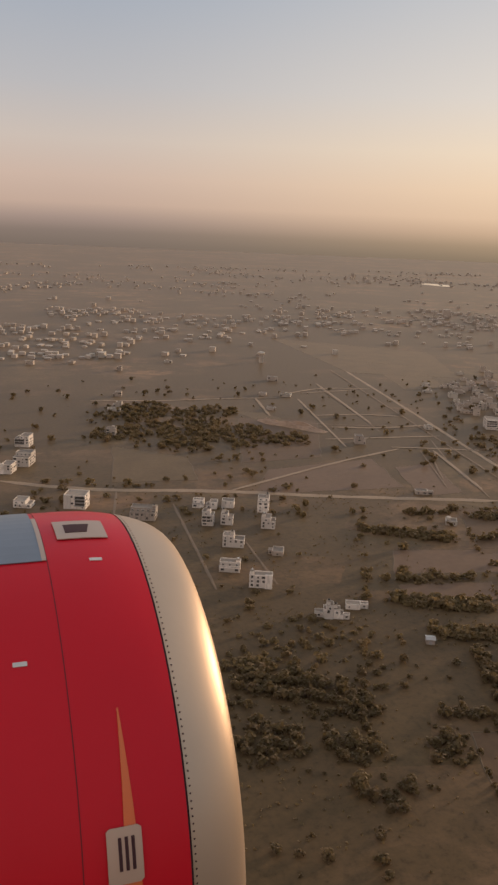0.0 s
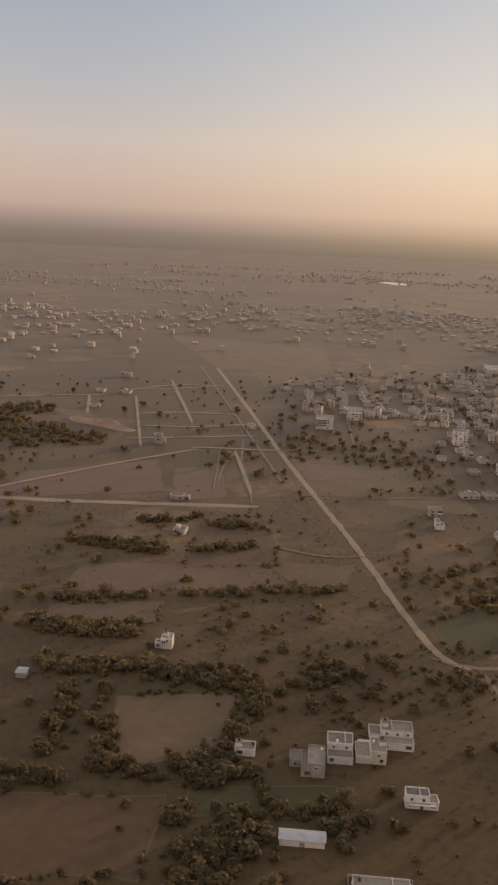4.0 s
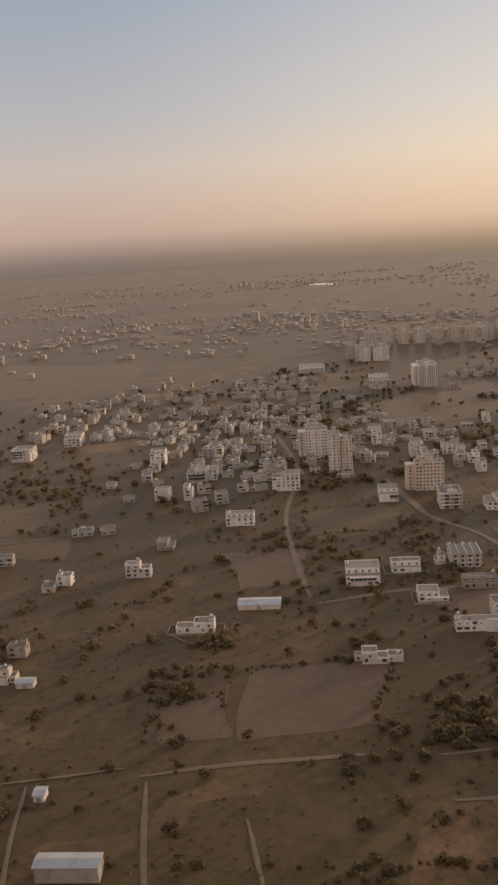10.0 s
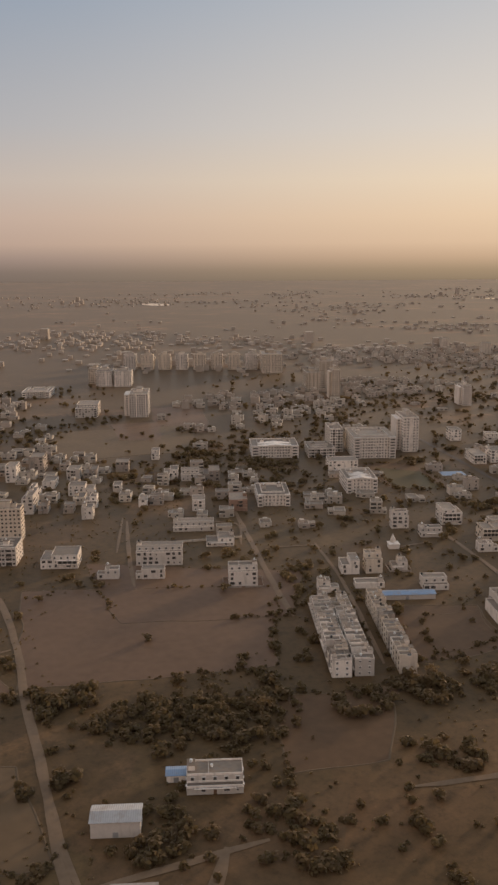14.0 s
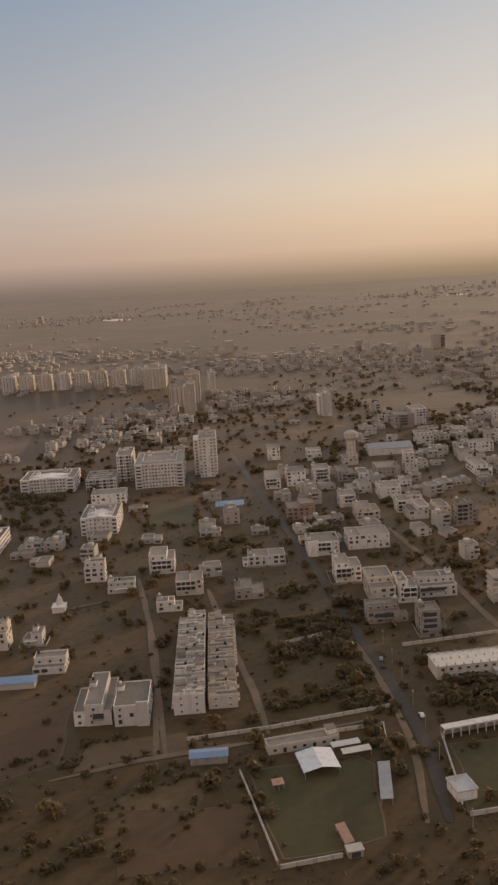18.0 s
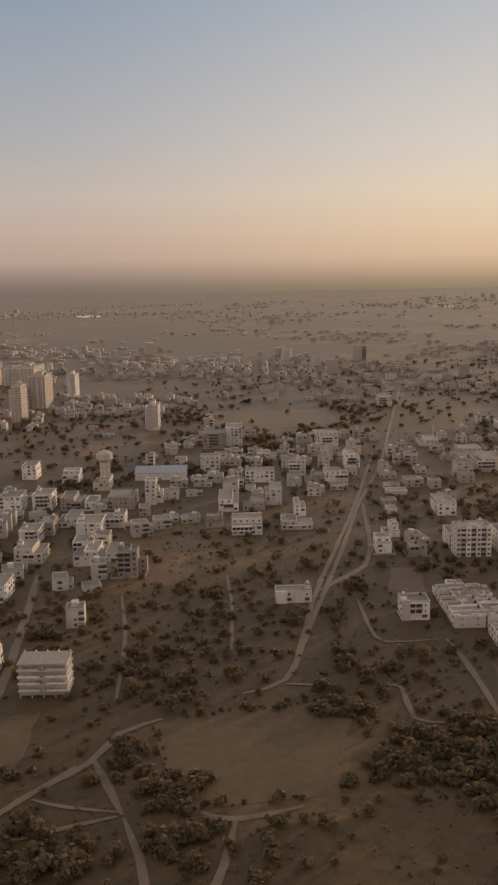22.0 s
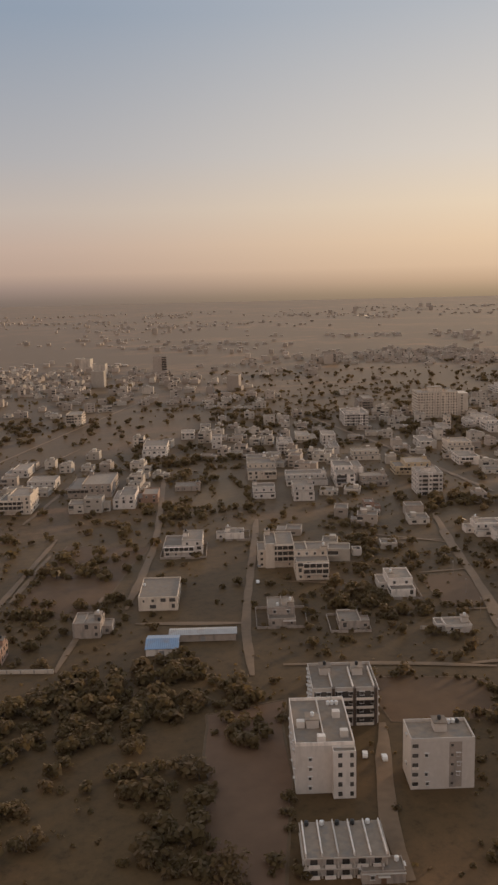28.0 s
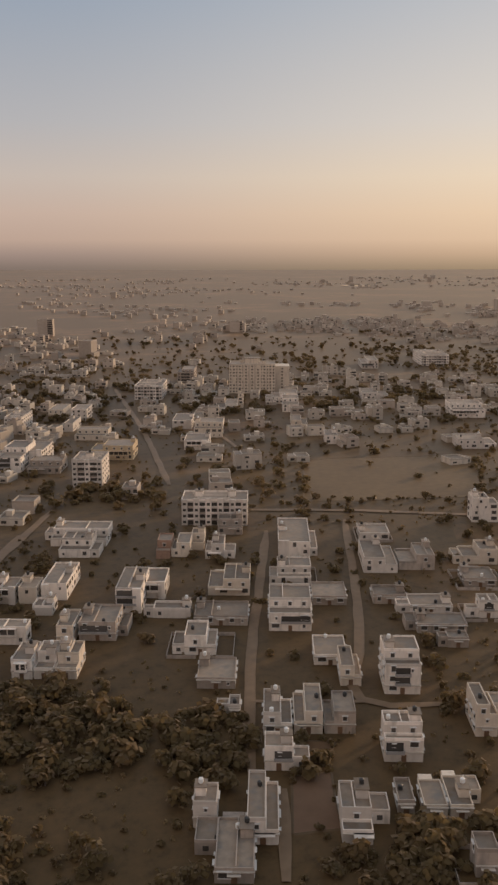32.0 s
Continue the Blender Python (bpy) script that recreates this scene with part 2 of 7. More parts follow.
BUND = mat("earth_bund", (0.112, 0.076, 0.044), vary=0.2, grain=0.6, rough=0.9, spec=0.15, haze_sheen=1.0, tint=SOIL_HAZE_TINT, coat=HAZE)


def make_ground_material():
    m = mat("dry_farmland_soil", (0.152, 0.094, 0.049), vary=0.35, grain=0.10, coarse=0.012, rough=0.9, spec=0.15, haze_sheen=1.0, tint=SOIL_HAZE_TINT, coat=HAZE)
    nt = m.node_tree
    L = nt.links.new
    b = nt.nodes["Principled BSDF"]
    old = b.inputs["Base Color"].links[0].from_socket
    geo = nt.nodes.new("ShaderNodeNewGeometry")
    mp = nt.nodes.new("ShaderNodeMapping")
    mp.inputs["Rotation"].default_value = (0, 0, radians(24))
    mp.inputs["Scale"].default_value = (1 / 42, 1 / 27, 0.0)
    L(geo.outputs["Position"], mp.inputs["Vector"])
    wob = nt.nodes.new("ShaderNodeTexNoise")
    wob.inputs["Scale"].default_value = 0.9
    L(mp.outputs[0], wob.inputs["Vector"])
    wadd = nt.nodes.new("ShaderNodeMix")
    wadd.data_type, wadd.inputs["Factor"].default_value = "RGBA", 0.12
    L(mp.outputs[0], wadd.inputs["A"])
    L(wob.outputs["Color"], wadd.inputs["B"])
    # separate plots of land, each with its own soil and cover
    vor = nt.nodes.new("ShaderNodeTexVoronoi")
    vor.distance, vor.inputs["Scale"].default_value, vor.inputs["Randomness"].default_value = "CHEBYCHEV", 1.0, 0.75
    L(wadd.outputs["Result"], vor.inputs["Vector"])
    sep = nt.nodes.new("ShaderNodeSeparateColor")
    L(vor.outputs["Color"], sep.inputs[0])
    tone = ramp(nt, [(0.0, (0.66, 0.68, 0.58, 1)), (0.3, (0.84, 0.86, 0.74, 1)), (0.55, (1.0, 0.95, 0.92, 1)), (0.76, (1.14, 1.02, 0.94, 1)), (0.9, (1.28, 1.17, 1.06, 1))])
    tone.color_ramp.interpolation = "CONSTANT"
    L(sep.outputs[0], tone.inputs["Fac"])
    mul = nt.nodes.new("ShaderNodeMix")
    mul.data_type, mul.blend_type, mul.inputs["Factor"].default_value = "RGBA", "MULTIPLY", 1.0
    L(old, mul.inputs["A"])
    L(tone.outputs["Color"], mul.inputs["B"])
    # scrub and weeds in ragged patches
    sc = nt.nodes.new("ShaderNodeTexNoise")
    sc.inputs["Scale"].default_value, sc.inputs["Detail"].default_value, sc.inputs["Roughness"].default_value = 0.018, 10, 0.74
    L(geo.outputs["Position"], sc.inputs["Vector"])
    sr = nt.nodes.new("ShaderNodeMapRange")
    sr.inputs["From Min"].default_value, sr.inputs["From Max"].default_value = 0.44, 0.53
    sr.inputs["To Max"].default_value = 0.85
    L(sc.outputs["Fac"], sr.inputs["Value"])
    # belts of woodland and scrub some hundreds of metres long
    belt = nt.nodes.new("ShaderNodeTexNoise")
    belt.inputs["Scale"].default_value, belt.inputs["Detail"].default_value, belt.inputs["Roughness"].default_value = 0.0042, 5, 0.6
    L(geo.outputs["Position"], belt.inputs["Vector"])
    br = nt.nodes.new("ShaderNodeMapRange")
    br.inputs["From Min"].default_value, br.inputs["From Max"].default_value = 0.43, 0.52
    L(belt.outputs["Fac"], br.inputs["Value"])
    both = nt.nodes.new("ShaderNodeMath")
    both.operation = "MAXIMUM"
    L(sr.outputs["Result"], both.inputs[0])
    L(br.outputs["Result"], both.inputs[1])
    mx = nt.nodes.new("ShaderNodeMix")
    mx.data_type = "RGBA"
    L(both.outputs[0], mx.inputs["Factor"])
    L(mul.outputs["Result"], mx.inputs["A"])
    mx.inputs["B"].default_value = (0.089, 0.055, 0.024, 1)
    # haze sheen on the ground, a little weaker and greyer over scrub
    dull = nt.nodes.new("ShaderNodeMapRange")
    dull.inputs["To Min"].default_value, dull.inputs["To Max"].default_value = HAZE_SHEEN * 0.75, HAZE_SHEEN * 0.65
    L(both.outputs[0], dull.inputs["Value"])
    L(dull.outputs["Result"], b.inputs["Sheen Weight"])
    hue = nt.nodes.new("ShaderNodeMix")
    hue.data_type = "RGBA"
    L(both.outputs[0], hue.inputs["Factor"])
    hue.inputs["A"].default_value, hue.inputs["B"].default_value = (*SOIL_HAZE_TINT, 1), (0.85, 0.69, 0.55, 1)
    L(hue.outputs["Result"], b.inputs["Sheen Tint"])
    # fine weeds, stones and worn earth
    fine = nt.nodes.new("ShaderNodeTexNoise")
    fine.inputs["Scale"].default_value, fine.inputs["Detail"].default_value, fine.inputs["Roughness"].default_value = 0.35, 8, 0.75
    L(geo.outputs["Position"], fine.inputs["Vector"])
    fr = ramp(nt, [(0.30, (0.45, 0.46, 0.42, 1)), (0.48, (0.95, 0.95, 0.93, 1)), (0.60, (1.1, 1.08, 1.05, 1)), (0.75, (1.6, 1.5, 1.4, 1))])
    L(fine.outputs["Fac"], fr.inputs["Fac"])
    fm = nt.nodes.new("ShaderNodeMix")
    fm.data_type, fm.blend_type, fm.inputs["Factor"].default_value = "RGBA", "MULTIPLY", 0.9
    L(mx.outputs["Result"], fm.inputs["A"])
    L(fr.outputs["Color"], fm.inputs["B"])
    L(fm.outputs["Result"], b.inputs["Base Color"])
    return m


GROUND = make_ground_material()


# ---- building blocks ----
class Shape:
    """Collects boxes, prisms and sheets into one mesh."""

    def __init__(self):
        self.v, self.f, self.m = [], [], []

    def add(self, verts, faces, mat_index=0):
        o = len(self.v)
        self.v += verts
        self.f += [tuple(i + o for i in f) for f in faces]
        self.m += [mat_index] * len(faces)
        return self

    def box(self, x0, x1, y0, y1, z0, z1, mat_index=0):
        return self.add([(x0, y0, z0), (x1, y0, z0), (x1, y1, z0), (x0, y1, z0), (x0, y0, z1), (x1, y0, z1), (x1, y1, z1), (x0, y1, z1)],
                        [(3, 2, 1, 0), (4, 5, 6, 7), (0, 1, 5, 4), (1, 2, 6, 5), (2, 3, 7, 6), (3, 0, 4, 7)], mat_index)

    def ring(self, x0, x1, y0, y1, z0, z1, t, mat_index=0):
        """A wall of thickness t all round, with no overlap at the corners."""
        self.box(x0, x1, y0, y0 + t, z0, z1, mat_index)
        self.box(x0, x1, y1 - t, y1, z0, z1, mat_index)
        self.box(x0, x0 + t, y0 + t, y1 - t, z0, z1, mat_index)
        return self.box(x1 - t, x1, y0 + t, y1 - t, z0, z1, mat_index)

    def drum(self, x, y, z0, z1, r0, r1, n=10, mat_index=0):
        vs = [(x + r * math.cos(2 * math.pi * i / n), y + r * math.sin(2 * math.pi * i / n), z) for z, r in ((z0, r0), (z1, r1)) for i in range(n)]
        fs = [(i, (i + 1) % n, n + (i + 1) % n, n + i) for i in range(n)] + [tuple(range(n - 1, -1, -1)), tuple(range(n, 2 * n))]
        return self.add(vs, fs, mat_index)

    def prism(self, poly, z0, z1, mat_index=0, turn=None):
        """A flat outline raised into a solid; turn maps its corners."""
        n = len(poly)
        vs = [(a, b, z) for z in (z0, z1) for a, b in poly]
        if turn:
            vs = [turn(*v) for v in vs]
        return self.add(vs, [tuple(range(n - 1, -1, -1)), tuple(range(n, 2 * n))] + [(i, (i + 1) % n, (i + 1) % n + n, i + n) for i in range(n)], mat_index)

    def mesh(self, name, mats):
        me = bpy.data.meshes.new(name)
        me.from_pydata(self.v, [], self.f)
        for m in mats:
            me.materials.append(m)
        if any(self.m):
            me.polygons.foreach_set("material_index", self.m)
        return me


def part(name, shape, mats, parent, label="", m=None):
    """One mesh object under a thing or a part; shape may be a ready mesh."""
    me = shape if isinstance(shape, bpy.types.Mesh) else shape.mesh(name, mats if isinstance(mats, (list, tuple)) else [mats])
    ob = new(name, me)
    ob.parent = parent
    if m is not None:
        ob.matrix_local = m
    if label:
        tagged(ob, label)
    return ob


def thing(name, m, label, category, group="", kind=""):
    ob = new(name)
    ob.matrix_world = m
    ob.empty_display_size = 0.5
    return tagged(ob, label, category, group, kind)


def sheet(name, me, label, category):
    return tagged(new(name, me), label, category, kind="structure")


SHARED = {}


def window_mesh(w, h):
    key = (round(w, 1), round(h, 1))
    if key not in SHARED:
        w, h = key
        s, t = Shape(), 0.06
        for y, e in ((0.0, 0.0), (-0.05, 0.0), (-0.05, t), (-0.015, t)):
            s.v += [(-w / 2 + e, y, e), (w / 2 - e, y, e), (w / 2 - e, y, h - e), (-w / 2 + e, y, h - e)]
        for k in range(3):
            s.f += [(k * 4 + i, k * 4 + (i + 1) % 4, k * 4 + 4 + (i + 1) % 4, k * 4 + 4 + i) for i in range(4)]
        s.m = [1] * len(s.f)
        s.f.append((12, 13, 14, 15))
        s.m.append(0)
        s.box(-w / 2 - 0.12, w / 2 + 0.12, -0.32, 0.0, h + 0.05, h + 0.12, 1)
        s.box(-w / 2 - 0.05, w / 2 + 0.05, -0.10, 0.0, -0.07, -0.01, 1)
        SHARED[key] = s.mesh("window", [GLASS, FRAME])
    return SHARED[key]


FOOT = []          # centre, half sizes of every building, so that trees and far houses keep off


STOREY = 1.8
WORDS = {"w": "white plastered", "c": "cream plastered", "g": "grey cement-rendered", "b": "bare brick", "y": "ochre painted"}


def tank(parent, rng, x, y, z):
    s = Shape().drum(x, y, z, z + 0.12, 0.28, 0.28, 8).drum(x, y, z + 0.12, z + 0.7, 0.36, 0.36, 10).drum(x, y, z + 0.7, z + 0.85, 0.36, 0.12, 10)
    white = rng.random() < 0.6
    part("water_tank", s, TANK_W if white else TANK_K, parent, "white plastic water tank" if white else "black plastic water tank")


def windows_on(parent, rng, w, d, n, wall, every, ww, wh, far, skip=0.1, kind=""):
    """Windows on the front and the two sides; far buildings carry them in the wall's own mesh."""
    for k in range(n):
        z = k * STOREY + 0.72
        for side, length in (("f", w), ("r", d), ("l", d)):
            c = max(1, int(length / every))
            for i in range(c):
                u = -length / 2 + (i + 0.5) * length / c + rng.uniform(-0.12, 0.12)
                if rng.random() < skip:
                    continue
                if k == 0 and side == "f" and i == c // 2:
                    continue
                if kind == "house":
                    ww, wh = rng.choice([(0.7, 0.8), (1.0, 1.0), (1.4, 1.0), (1.7, 1.0), (0.5, 0.6), (0.9, 1.2)])
                if far:
                    a = ww / 2
                    if side == "f":
                        wall.box(u - a, u + a, -d / 2 - 0.03, -d / 2 + 0.05, z, z + wh, 1)
                    elif side == "r":
                        wall.box(w / 2 - 0.05, w / 2 + 0.03, u - a, u + a, z, z + wh, 1)
                    else:
                        wall.box(-w / 2 - 0.03, -w / 2 + 0.05, u - a, u + a, z, z + wh, 1)
                else:
                    m = {"f": pose(u, -d / 2, z), "r": pose(w / 2, u, z, 0, 0, 90), "l": pose(-w / 2, u, z, 0, 0, -90)}[side]
                    part("window", window_mesh(ww, wh), None, parent, m=m)


def room(x, y, r, ox, oy):
    """Whether a spot is clear of roads and of buildings other than the one at ox, oy."""
    return all(max(abs(x - a), abs(y - b)) > r + q + 0.3 for a, b, q in PLOTS if (a, b) != (ox, oy)) and all(max(abs(x - a), abs(y - b)) > r + q for a, b, q in ROADS)


def house(kind, x, y, w, d, n, rot, seed):
    """A flat-roofed plastered house with parapet, stair room, tanks, windows and balcony."""
    rng = random.Random(seed)
    FOOT.append((x, y, max(w, d) / 2))
    far = y > 172
    h = n * STOREY
    look_ = "flat-roofed %s house, %s, %s" % (WORDS[kind], ("one storey", "two storeys", "three storeys", "four storeys", "five storeys", "six storeys")[min(n, 6) - 1], rng.choice(["parapet and water tank", "stair room on roof", "small dark windows"]))
    th = thing("house", pose(x, y, 0, 0, 0, rot), look_, "house", "houses of the town")
    wallm = PLASTER[kind]
    wall = Shape()
    cut = rng.random()
    x0, x1 = -w / 2, w / 2
    ux0, ux1, uy0 = x0, x1, -d / 2
    if n >= 2 and cut < 0.36 and w > 3.5:
        # the top floor stands back on one side, over a terrace
        f = rng.uniform(0.5, 0.72)
        ux0, ux1 = (x0, x0 + w * f) if cut < 0.18 else (x1 - w * f, x1)
        lx0, lx1 = (ux1, x1) if cut < 0.18 else (x0, ux0)
        part("terrace_wall", Shape().ring(lx0, lx1, -d / 2, d / 2, h - STOREY, h - STOREY + 0.5, 0.12), wallm, th)
        part("terrace_floor", Shape().box(lx0 + 0.12, lx1 - 0.12, -d / 2 + 0.12, d / 2 - 0.12, h - STOREY, h - STOREY + 0.04), ROOF, th)
    elif n >= 2 and cut < 0.62 and d > 5:
        # the top floor stands back from the front, over a terrace
        uy0 = -d / 2 + d * rng.uniform(0.25, 0.42)
        part("terrace_wall", Shape().ring(x0, x1, -d / 2, uy0, h - STOREY, h - STOREY + 0.5, 0.12), wallm, th)
        part("terrace_floor", Shape().box(x0 + 0.12, x1 - 0.12, -d / 2 + 0.12, uy0 - 0.12, h - STOREY, h - STOREY + 0.04), ROOF, th)
    low = h - STOREY if (ux0, ux1, uy0) != (x0, x1, -d / 2) else h
    wall.box(x0, x1, -d / 2, d / 2, 0, low)
    if low < h:
        wall.box(ux0, ux1, uy0, d / 2, low, h)
        for q in range(max(1, int((ux1 - ux0) / 2.4))):
            u = ux0 + (q + 0.5) * (ux1 - ux0) / max(1, int((ux1 - ux0) / 2.4))
            part("window", window_mesh(0.8, 0.9), None, th, m=pose(u, uy0, low + 0.5))
    if n >= 2 and cut > 0.8 and w > 4.5:
        # a projecting bay that rises over the roof line
        bw = w * rng.uniform(0.26, 0.36)
        q = x0 if rng.random() < 0.5 else x1 - bw
        part("bay", Shape().box(q, q + bw, -d / 2 - 0.6, -d / 2, 0, h + rng.uniform(0.3, 1.2)), wallm, th)
    if d > 6 and rng.random() < 0.5:
        # a lower wing on the lane side
        part("wing", Shape().box(x0 + w * 0.1, x1 - w * 0.3, d / 2, d / 2 + 1.8, 0, STOREY), wallm, th)
    side = rng.choice((-1, 1))
    aw, ad = rng.uniform(1.8, 3.4), d * rng.uniform(0.45, 0.8)
    ca_, sa_ = math.cos(radians(rot)), math.sin(radians(rot))
    ax = side * (w / 2 + aw / 2)
    if y < 300 and rng.random() < 0.6 and room(x + ax * ca_, y + ax * sa_, aw / 2, x, y):
        # a lower annex against one side, with its own parapet
        an = rng.randint(1, max(1, n - 1))
        e0, e1 = (w / 2, w / 2 + aw) if side > 0 else (-w / 2 - aw, -w / 2)
        y1 = d / 2 if rng.random() < 0.5 else -d / 2 + ad + 0.3
        s = Shape().box(e0, e1, y1 - ad, y1, 0, an * STOREY)
        for k in range(an):
            s.box((e0 + e1) / 2 - 0.4, (e0 + e1) / 2 + 0.4, y1 - ad - 0.04, y1 - ad + 0.05, k * STOREY + 0.6, k * STOREY + 1.35, 1)
        wing = part("wing", s, [wallm, GLASS], th)
        part("wing_parapet", Shape().ring(e0, e1, y1 - ad, y1, an * STOREY, an * STOREY + 0.45, 0.12), wallm, wing)
        part("wing_roof", Shape().box(e0 + 0.12, e1 - 0.12, y1 - ad + 0.12, y1 - 0.12, an * STOREY, an * STOREY + 0.04), ROOF, wing)
    if y < 300 and rng.random() < 0.55:
        g = rng.uniform(1.2, 2.6)
        gx, gy = w / 2 + rng.uniform(0.8, 3.6), d / 2 + g
        if all(room(x + px * ca_ - py * sa_, y + px * sa_ + py * ca_, 0.4, x, y) for px, py in ((gx, gy), (-gx, gy), (gx, -gy), (-gx, -gy), (0, -gy), (gx, 0), (-gx, 0), (0, gy))):
            part("yard_wall", Shape().box(-gx, gx, gy - 0.1, gy, 0, 0.75).box(-gx, -gx + 0.1, -gy, gy, 0, 0.75).box(gx - 0.1, gx, -gy, gy, 0, 0.75).box(-gx, -0.7, -gy, -gy + 0.1, 0, 0.75).box(0.7, gx, -gy, -gy + 0.1, 0, 0.75), PLASTER["g"], th, "low plastered yard wall with a gate gap")
    if not far:
        part("storey_band", Shape().box(x0 - 0.1, x1 + 0.1, -d / 2 - 0.28, -d / 2, STOREY - 0.12, STOREY), CONCRETE, th)
    windows_on(th, rng, w, d, n if low == h else n - 1, wall, 2.3, 0.8, 0.75, far, 0.18, "house")
    part("wall", wall, [wallm, GLASS], th)
    part("roof", Shape().box(ux0 + 0.1, ux1 - 0.1, uy0 + 0.1, d / 2 - 0.1, h, h + 0.06), ROOF, th, "weathered grey roof slab")
    part("parapet", Shape().ring(ux0, ux1, uy0, d / 2, h, h + rng.uniform(0.35, 0.6), 0.13), wallm, th)
    uw = ux1 - ux0
    if rng.random() < 0.75 and uw > 2.6 and d > 4 and y < 420:
        sw, sd = min(1.7, uw * 0.45), min(2.6, d * 0.4)
        sx = rng.choice([ux0 + sw / 2 + 0.2, ux1 - sw / 2 - 0.2])
        sy = rng.uniform(-d * 0.05, d / 2 - sd / 2 - 0.25)
        st = part("stair_room", Shape().box(sx - sw / 2, sx + sw / 2, sy - sd / 2, sy + sd / 2, h + 0.06, h + 1.45), wallm, th)
        part("stair_roof", Shape().box(sx - sw / 2 - 0.15, sx + sw / 2 + 0.15, sy - sd / 2 - 0.15, sy + sd / 2 + 0.15, h + 1.45, h + 1.57), ROOF, st)
        tank(th, rng, sx, sy, h + 1.57)
    for _ in range(rng.choice([0, 0, 1, 1]) if y < 300 else 0):
        tank(th, rng, rng.uniform(ux0 + 0.6, ux1 - 0.6), rng.uniform(uy0 + 0.6, d / 2 - 0.6), h + 0.06)
    if y < 300 and uw > 4 and rng.random() < 0.5:
        e = rng.uniform(ux0 + uw * 0.3, ux1 - uw * 0.3)
        part("roof_wall", Shape().box(e - 0.07, e + 0.07, uy0 + 0.13, d / 2 - 0.13, h + 0.06, h + rng.uniform(0.4, 0.9)), wallm, th)
    if not far:
        part("door", Shape().box(-0.4, 0.4, -d / 2 - 0.03, -d / 2 + 0.02, 0, 1.25), DOOR, th)
    if n >= 2 and w > 3.6 and (not far or rng.random() < 0.45):
        bw = w * rng.uniform(0.4, 0.8)
        b0 = rng.choice([x0 + 0.1, x1 - 0.1 - bw, -bw / 2])
        b1 = b0 + bw
        deep, solid = rng.choice([0.5, 0.75, 0.95]), rng.random() < 0.6
        for k in range(1, n if low == h else n - 1):
            z, f = k * STOREY, -d / 2 - deep
            bal = part("balcony", Shape().box(b0, b1, f, -d / 2, z - 0.1, z), CONCRETE, th)
            rail = Shape().box(b0, b1, f, f + 0.08, z, z + 0.5).box(b0, b0 + 0.08, f + 0.08, -d / 2, z, z + 0.5).box(b1 - 0.08, b1, f + 0.08, -d / 2, z, z + 0.5)
            if solid:
                for q in range(max(2, int(bw / 1.6)) + 1):
                    u = b0 + 0.1 + q * (bw - 0.2) / max(2, int(bw / 1.6))
                    rail.box(u - 0.1, u + 0.1, f, f + 0.2, z + 0.5, z + STOREY - 0.1)
            part("balcony_rail", rail, wallm if solid else RAIL, bal)
            # a dark panel on the wall puts the balcony's deep shade into colour
            part("balcony_opening", Shape().box(b0 + 0.12, b1 - 0.12, -d / 2 - 0.06, -d / 2 + 0.02, z + 0.02, z + 1.5), GLASS, bal)
        if solid:
            part("balcony_roof", Shape().box(b0 - 0.1, b1 + 0.1, -d / 2 - deep - 0.1, -d / 2, (n if low == h else n - 1) * STOREY - 0.1, (n if low == h else n - 1) * STOREY), wallm, th)
    elif not far:
        part("porch_roof", Shape().box(-0.9, 0.9, -d / 2 - 0.7, -d / 2, 1.42, 1.52), CONCRETE, th)
    return th


